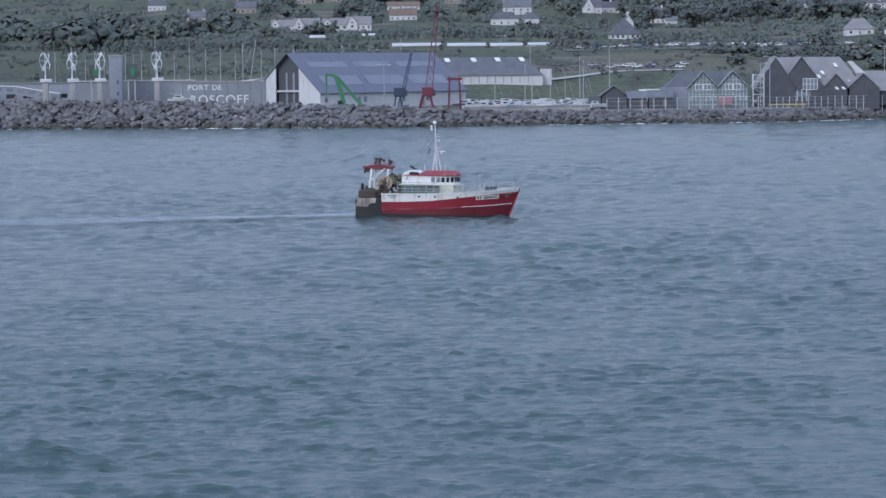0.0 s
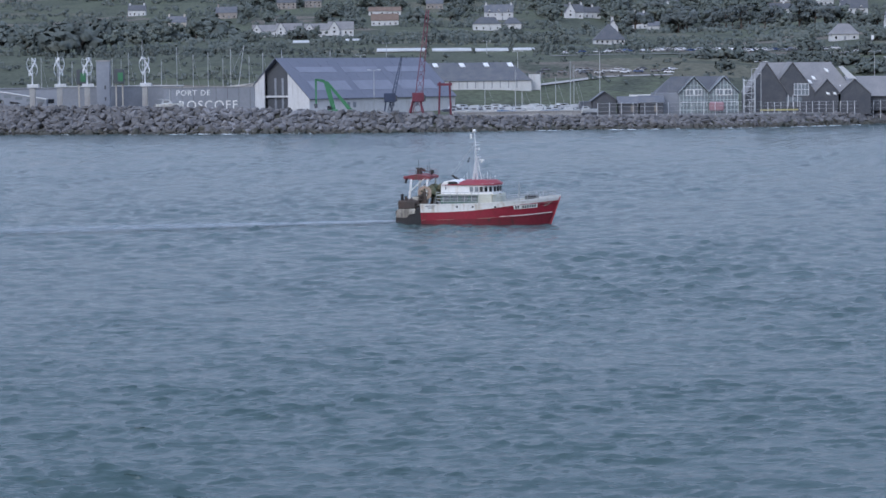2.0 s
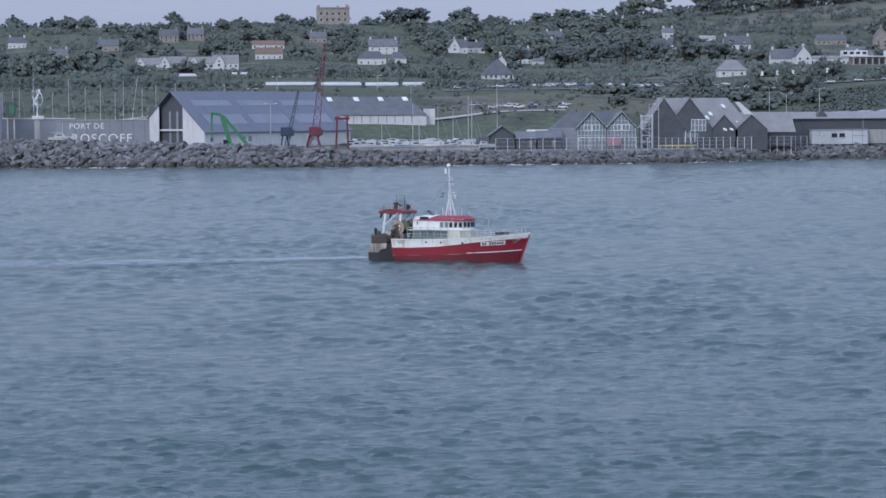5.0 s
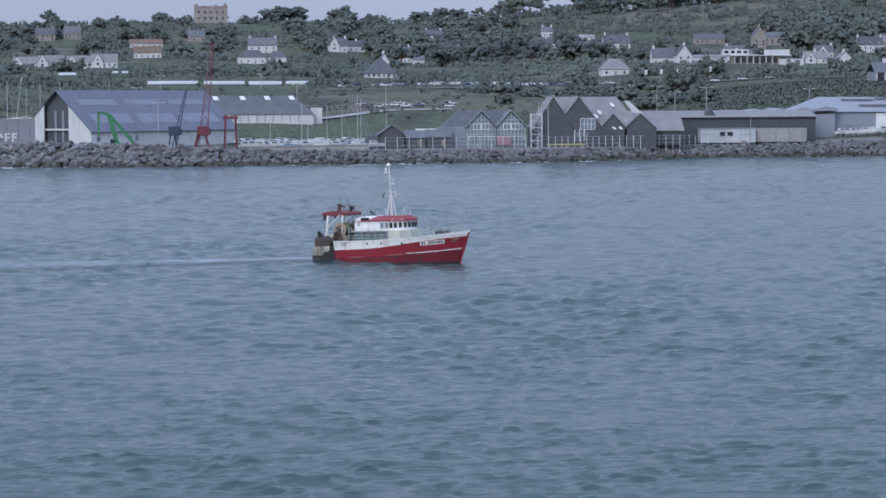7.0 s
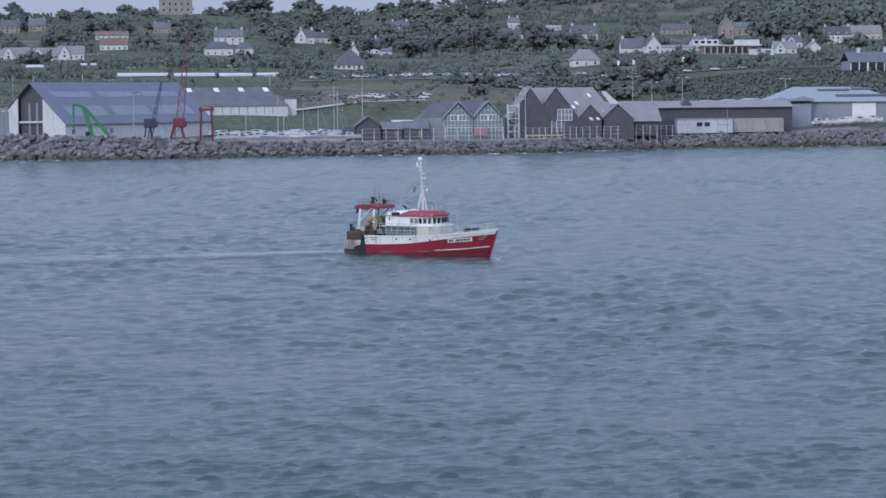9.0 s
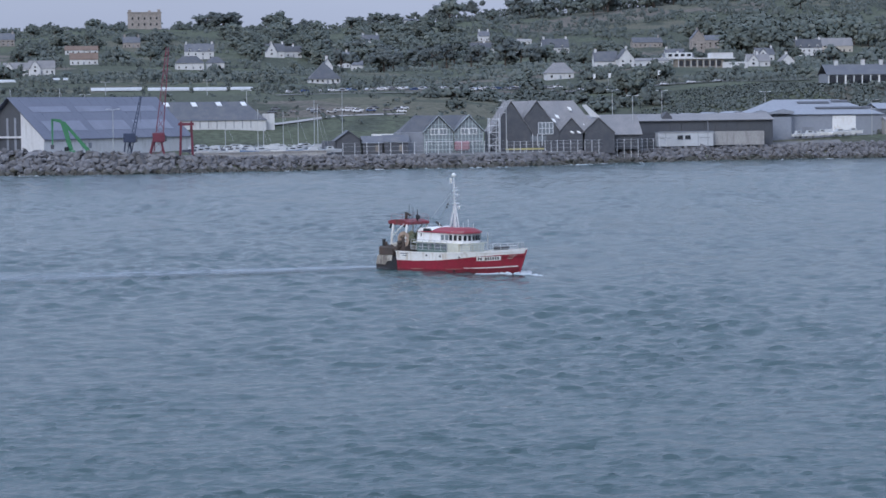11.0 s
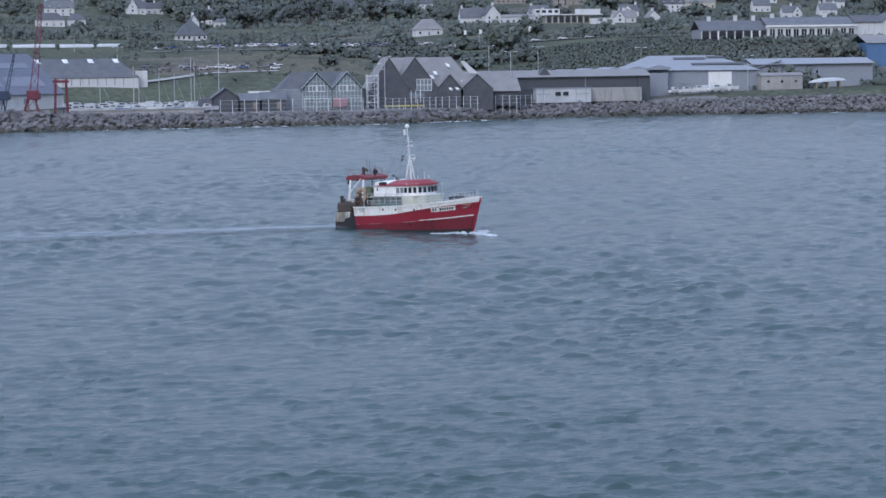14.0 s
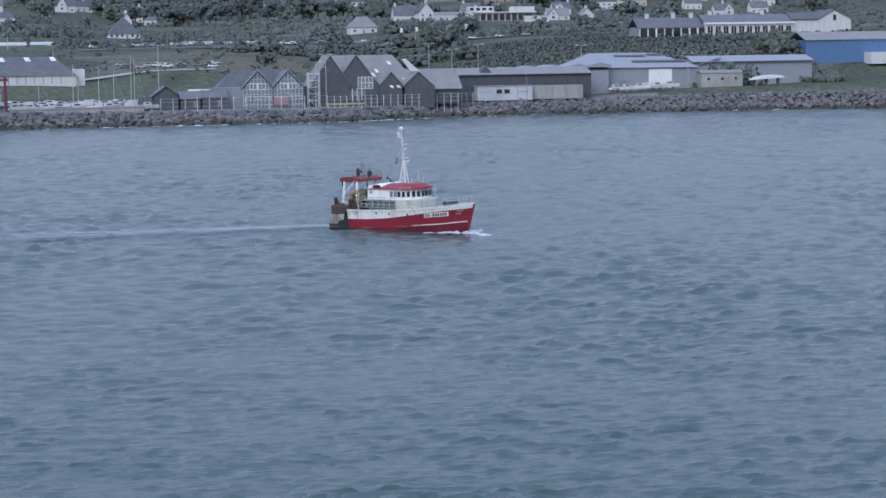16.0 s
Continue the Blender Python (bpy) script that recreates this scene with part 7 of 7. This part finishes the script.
for x, y, a in spots:
    k = car_rng.choice((0, 0, 0, 1, 1, 1, 1, 2, 2, 3))
    m = pose(x, y, gz(x, y) + 0.45, -6, 0, a)
    if k not in used:
        CARS[k].matrix_basis = m
        used.add(k)
    else:
        copy_thing(CARS[k], m)
for k in set(range(4)) - used:
    CARS[k].matrix_basis = pose(110 + 5 * k, 1250, gz(110 + 5 * k, 1250) + 0.45)
van = thing("lorry_trailer", "white box trailer parked behind the pavilion", "trailer", pose(79.5, 955, gz(79.5, 955)))
box_part("box_body", (0, 0, 4.2), (9.0, 2.5, 4.4), "white", van, bevel=0.05)
box_part("chassis", (0, 0, 1.4), (8.6, 1.6, 0.5), "metal_dark", van)
for x, y in itertools.product((-3.2, -2.1, 3.0), (-1.0, 1.0)):
    tube_part("wheel", (x, y - 0.2, 0.5), (x, y + 0.2, 0.5), 0.5, "rubber", van, n=10)


# ---------------------------------------------------------------- foam
foam_mat = island_mat("sea_foam", (0.58, 0.62, 0.64), (0.38, 0.44, 0.47), 0.85)


def blob(bm, c, rx, ry, rz, n=9, seed=0):
    """A low uneven lump of froth."""
    rnd = random.Random(seed)
    top = bm.verts.new((c[0], c[1], c[2] + rz))
    ring = []
    for i in range(n):
        a = 6.283 * i / n
        k = 0.6 + 0.6 * rnd.random()
        ring.append(bm.verts.new((c[0] + rx * k * math.cos(a), c[1] + ry * k * math.sin(a), c[2] - 0.05)))
    for i in range(n):
        bm.faces.new((top, ring[i], ring[(i + 1) % n]))


bow_wave = thing("bow_wave", "white foam curling from the trawler's bow", "foam")
bm = mk()
rnd = random.Random(3)
for i in range(90):
    k = rnd.random()
    x = 10.2 + 5.6 * k + rnd.uniform(-0.4, 0.4)
    blob(bm, (x, -0.4 - 2.2 * k + rnd.gauss(0, 0.35), 0.06), 0.2 + 0.3 * rnd.random(), 0.15 + 0.2 * rnd.random(), (0.05 + 0.2 * rnd.random()) * (1.1 - 0.5 * k), 8, i + 2000)
for i in range(75):
    k = rnd.random()
    s = -1 if rnd.random() < 0.6 else 1
    x = 10.6 - 4.2 * k ** 1.3 + rnd.uniform(-0.4, 1.2)
    y = s * (0.3 + 3.2 * k ** 0.75 + rnd.uniform(-0.2, 0.35))
    blob(bm, (x, y, 0.1), 0.2 + 0.35 * rnd.random(), 0.16 + 0.25 * rnd.random(), (0.08 + 0.24 * rnd.random()) * (1.15 - k), 8, i)
part("foam", bm, foam_mat, bow_wave, "", True)

# broad band of aerated water: froth in streaks, thinning to its edges and with the distance astern
wake_mat = bpy.data.materials.new("aerated_wake_water")
wake_mat.use_nodes = True
n, l = wake_mat.node_tree.nodes, wake_mat.node_tree.links
pb = n["Principled BSDF"]
pb.inputs["Base Color"].default_value = (0.36, 0.41, 0.45, 1)
pb.inputs["Roughness"].default_value = 0.6


def calc(kind, a, b):
    q = n.new("ShaderNodeMath")
    q.operation = kind
    for i, w in enumerate((a, b)):
        if isinstance(w, (int, float)):
            q.inputs[i].default_value = w
        else:
            l.new(w, q.inputs[i])
    return q.outputs[0]


tc = n.new("ShaderNodeTexCoord")
uv = n.new("ShaderNodeSeparateXYZ")
l.new(tc.outputs["UV"], uv.inputs[0])
edge = calc("MULTIPLY", calc("MULTIPLY", uv.outputs["Y"], calc("SUBTRACT", 1.0, uv.outputs["Y"])), 4.0)
along = calc("MULTIPLY", calc("POWER", calc("SUBTRACT", 1.0, uv.outputs["X"]), 0.6), 0.92)
mp = n.new("ShaderNodeMapping")
mp.inputs["Scale"].default_value = (0.16, 0.9, 1.0)
l.new(tc.outputs["Object"], mp.inputs["Vector"])
froth = n.new("ShaderNodeTexNoise")
froth.inputs["Scale"].default_value, froth.inputs["Detail"].default_value, froth.inputs["Roughness"].default_value = 0.8, 6, 0.65
l.new(mp.outputs[0], froth.inputs["Vector"])
rng_f = n.new("ShaderNodeMapRange")
rng_f.inputs["From Min"].default_value, rng_f.inputs["From Max"].default_value = 0.36, 0.70
rng_f.inputs["To Min"].default_value, rng_f.inputs["To Max"].default_value = 0.30, 0.85
l.new(froth.outputs["Fac"], rng_f.inputs["Value"])
l.new(calc("MULTIPLY", calc("MULTIPLY", edge, along), rng_f.outputs[0]), pb.inputs["Alpha"])

wake = thing("wake", "pale frothy wake trailing behind the trawler", "wake")
bm = mk()
uvl = bm.loops.layers.uv.new("UVMap")
grid = []
for i in range(81):
    k = i / 80
    half_w = 3.6 + 9.5 * k ** 0.8
    row = []
    for j in range(13):
        v_ = j / 12
        x = 0.6 - 88 * k
        y = (2 * v_ - 1) * half_w
        z = 0.30 + 0.05 * noise.noise(Vector((x * 0.35, y * 0.8, 3.0)))
        row.append((bm.verts.new((x, y, z)), k, v_))
    grid.append(row)
for r0, r1 in zip(grid[:-1], grid[1:]):
    for j in range(12):
        q = (r0[j], r0[j + 1], r1[j + 1], r1[j])
        f = bm.faces.new([c[0] for c in q])
        for lp, c in zip(f.loops, q):
            lp[uvl].uv = (c[1], c[2])
bmesh.ops.recalc_face_normals(bm, faces=bm.faces)
part("froth_band", bm, wake_mat, wake, "", True)


# ---------------------------------------------------------------- rock breakwater
breakwater = thing("breakwater", "breakwater of piled grey granite boulders", "breakwater", pose(0, 0, 0), kind="structure")
CREST_X = (-400, -152, -108, -67, -36, 13, 63, 125, 185, 231, 243, 287, 329, 420, 600)
CREST_Z = (10.6, 10.4, 9.8, 8.9, 8.0, 5.7, 4.9, 4.3, 5.0, 5.4, 6.2, 6.8, 7.0, 7.2, 7.2)


def boulder_mesh(seed):
    rnd = random.Random(seed)
    bm = mk()
    bmesh.ops.create_icosphere(bm, subdivisions=1, radius=0.5)
    cuts = [(Vector((rnd.gauss(0, 1), rnd.gauss(0, 1), rnd.gauss(0, 1))).normalized(), rnd.uniform(0.28, 0.42)) for _ in range(7)]
    for v in bm.verts:
        for nrm, dist in cuts:
            d = v.co.dot(nrm)
            if d > dist:
                v.co -= nrm * (d - dist)
        v.co *= rnd.uniform(0.93, 1.1)
    me = bpy.data.meshes.new("boulder")
    bm.to_mesh(me)
    bm.free()
    return me


BOULDERS = []
for s in range(10):
    for m_ in ("rock", "rock_wet"):
        me = boulder_mesh(s)
        me.materials.append(M[m_])
        BOULDERS.append(me)
rock_rng = random.Random(21)
spots = []
x = -330.0
while x < 470:
    crest = float(np.interp(x, CREST_X, CREST_Z))
    run = 4 + crest * 0.95
    size = 2.7 if x < 0 else 2.2 if x < 240 else 1.9
    k = int(math.hypot(run, crest) / (size * 0.62)) + 1
    for i in range(k + 1):
        f = i / k
        xx = x + rock_rng.uniform(-0.6, 0.6) * size
        y = float(shore(xx)) - 0.6 + f * run + rock_rng.uniform(-0.5, 0.5)
        z = -0.5 + f * (crest - 0.4) + rock_rng.uniform(-0.35, 0.35)
        spots.append((xx, y, z, size * rock_rng.uniform(0.75, 1.5)))
    for i in range(2):
        spots.append((x + rock_rng.uniform(-1, 1), float(shore(x)) - 0.6 + run + 1.2 + i * 1.6, crest - 0.9 - 0.8 * i, size * rock_rng.uniform(0.8, 1.2)))
    x += size * 0.62
verts, faces, base, mats = [], [], 0, []
made = 0
for xx, y, z, s in spots:
    wet = z < 0.9 + rock_rng.uniform(-0.3, 0.5)
    me = BOULDERS[2 * rock_rng.randrange(10) + (1 if wet else 0)]
    m = (Matrix.Translation((xx, y, z)) @ Euler((rock_rng.gauss(0.3, 0.45), rock_rng.gauss(0, 0.4), rock_rng.uniform(0, 6))).to_matrix().to_4x4()
         @ Matrix.Diagonal((s * rock_rng.uniform(0.9, 1.8), s * rock_rng.uniform(0.8, 1.2), s * rock_rng.uniform(0.5, 0.95), 1)))
    if -90 < xx < 60 and made < 300 and rock_rng.random() < 0.62:
        o = new("boulder", me)
        o.parent = breakwater
        o.matrix_basis = m
        made += 1
    else:
        co = [m @ v.co for v in me.vertices]
        verts += [tuple(c) for c in co]
        faces += [tuple(base + i for i in p.vertices) for p in me.polygons]
        mats += [1 if wet else 0] * len(me.polygons)
        base += len(co)
me = bpy.data.meshes.new("boulder_pile")
me.from_pydata(verts, [], faces)
pile_mat = island_mat("piled_granite", (0.118, 0.118, 0.122), (0.205, 0.203, 0.205), 0.92)
me.materials.append(pile_mat)
me.materials.append(M["rock_wet"])
me.polygons.foreach_set("material_index", mats)
pile = new("boulder_pile", me)
pile.parent = breakwater
tagged(pile, kind="stuff")
# core of the mound under the boulders
cx_, cf_ = np.meshgrid(np.arange(-340, 480, 5.0), np.array([-0.3, 0.0, 0.5, 0.95, 1.25]))
crest = np.interp(cx_, CREST_X, CREST_Z)
cy_ = shore(cx_) + cf_ * (4 + crest * 0.95)
cz_ = np.clip(-1.6 + np.clip(cf_, -0.3, 0.95) / 0.95 * crest, -4, None) - np.where(cf_ > 1.2, 2.5, 0)
core = sheet("breakwater_core", cx_, cy_, cz_, M["rock_wet"], "dark rubble core of the breakwater", "breakwater")

# surf along the foot of the rocks
bm = mk()
surf_rng = random.Random(4)
for i in range(420):
    x = surf_rng.choice((surf_rng.uniform(-170, 400), surf_rng.gauss(-70, 16), surf_rng.gauss(150, 25), surf_rng.gauss(60, 20)))
    y = float(shore(x)) - 1.6 - abs(surf_rng.gauss(0, 1.2))
    blob(bm, (x, y, 0.05), 0.4 + 1.8 * surf_rng.random() ** 2, 0.2 + 0.25 * surf_rng.random(), 0.02 + 0.22 * surf_rng.random() ** 4, 8, i)
surf = part("surf", bm, foam_mat, None, "", True)
tagged(surf, "white surf breaking at the foot of the rocks", "foam", kind="stuff")


# ---------------------------------------------------------------- what moves
BOAT_ROWS = (  # seconds, east, north, heave, pitch, heading
    (0.0, -0.72, 345.50, -0.09, -1.29, -7.5),
    (0.5, 0.10, 345.25, -0.27, -2.15, -10.2),
    (1.0, 1.12, 345.00, -0.46, -2.16, -12.8),
    (1.5, 1.86, 344.75, -0.42, -1.92, -15.3),
    (2.0, 2.89, 344.50, -0.43, 0.01, -17.8),
    (2.5, 3.67, 344.25, -0.34, 1.35, -20.1),
    (3.0, 4.54, 344.00, -0.27, 2.02, -22.4),
    (5.5, 8.22, 342.75, -0.41, -0.37, -32.7),
    (6.0, 9.02, 342.50, -0.43, 0.56, -34.5),
    (6.5, 9.84, 342.25, -0.29, 1.25, -36.2),
    (7.0, 10.71, 342.00, -0.33, 1.69, -37.9),
    (7.5, 11.38, 341.75, -0.37, 1.05, -39.5),
    (8.0, 12.10, 341.50, -0.45, -0.05, -41.1),
    (8.5, 12.74, 341.25, -0.56, -0.53, -42.6),
    (9.0, 13.63, 341.00, -0.62, -0.05, -44.0),
    (11.5, 16.33, 339.75, -0.80, -1.26, -50.3),
    (12.0, 16.94, 339.50, -0.75, -0.03, -51.5),
    (12.5, 17.58, 339.25, -0.55, 1.49, -52.5),
    (13.0, 18.27, 339.00, -0.21, 3.17, -53.4),
    (13.5, 18.79, 338.75, 0.01, 2.81, -54.4),
    (14.0, 19.38, 338.50, 0.06, 1.61, -55.3),
    (14.5, 19.68, 338.25, -0.06, -0.47, -56.1),
    (15.0, 20.30, 338.00, -0.27, -1.28, -56.8),
    (15.5, 20.62, 337.75, -0.42, -0.90, -57.6),
    (16.0, 21.33, 337.50, -0.49, 0.13, -58.2),
)


def sailing(t, x, y, z, pitch, heading, flat=False):
    m = Matrix.Translation((x, y, 0.0 if flat else z + 0.05 - 0.2 * float(ease(9, 14, t)))) @ Matrix.Rotation(radians(heading), 4, "Z")
    roll = 0 if flat else 1.2 * math.sin(t * 0.9) + 0.8 * float(ease(9, 14, t))
    return m @ Matrix.Rotation(radians(0 if flat else -pitch), 4, "Y") @ Matrix.Rotation(radians(roll), 4, "X")


def motions():
    walk(boat, [(r[0], sailing(*r)) for r in BOAT_ROWS])
    walk(bow_wave, [(r[0], Matrix.Translation((0, 0, -0.42 * (1 - float(ease(7.5, 11, r[0]))))) @ sailing(*r, flat=True)) for r in BOAT_ROWS])
    walk(wake, [(r[0], pose(r[1] - 10 * math.cos(radians(r[5])), r[2] - 10 * math.sin(radians(r[5])), 0, 0, 0, 14 - 9 * r[0] / 16)) for r in BOAT_ROWS])
    walk(sea, [(0.0, pose(0, 0, 0)), (8.0, pose(1.6, -6.4, 0.05)), (16.0, pose(3.2, -12.8, 0))])
    for k, rotor in enumerate(rotors):
        walk(rotor, [(t, pose(0, 0, 0, 0, 0, 37 * k + (52 + 5 * k) * t)) for t in range(17)])


motions()
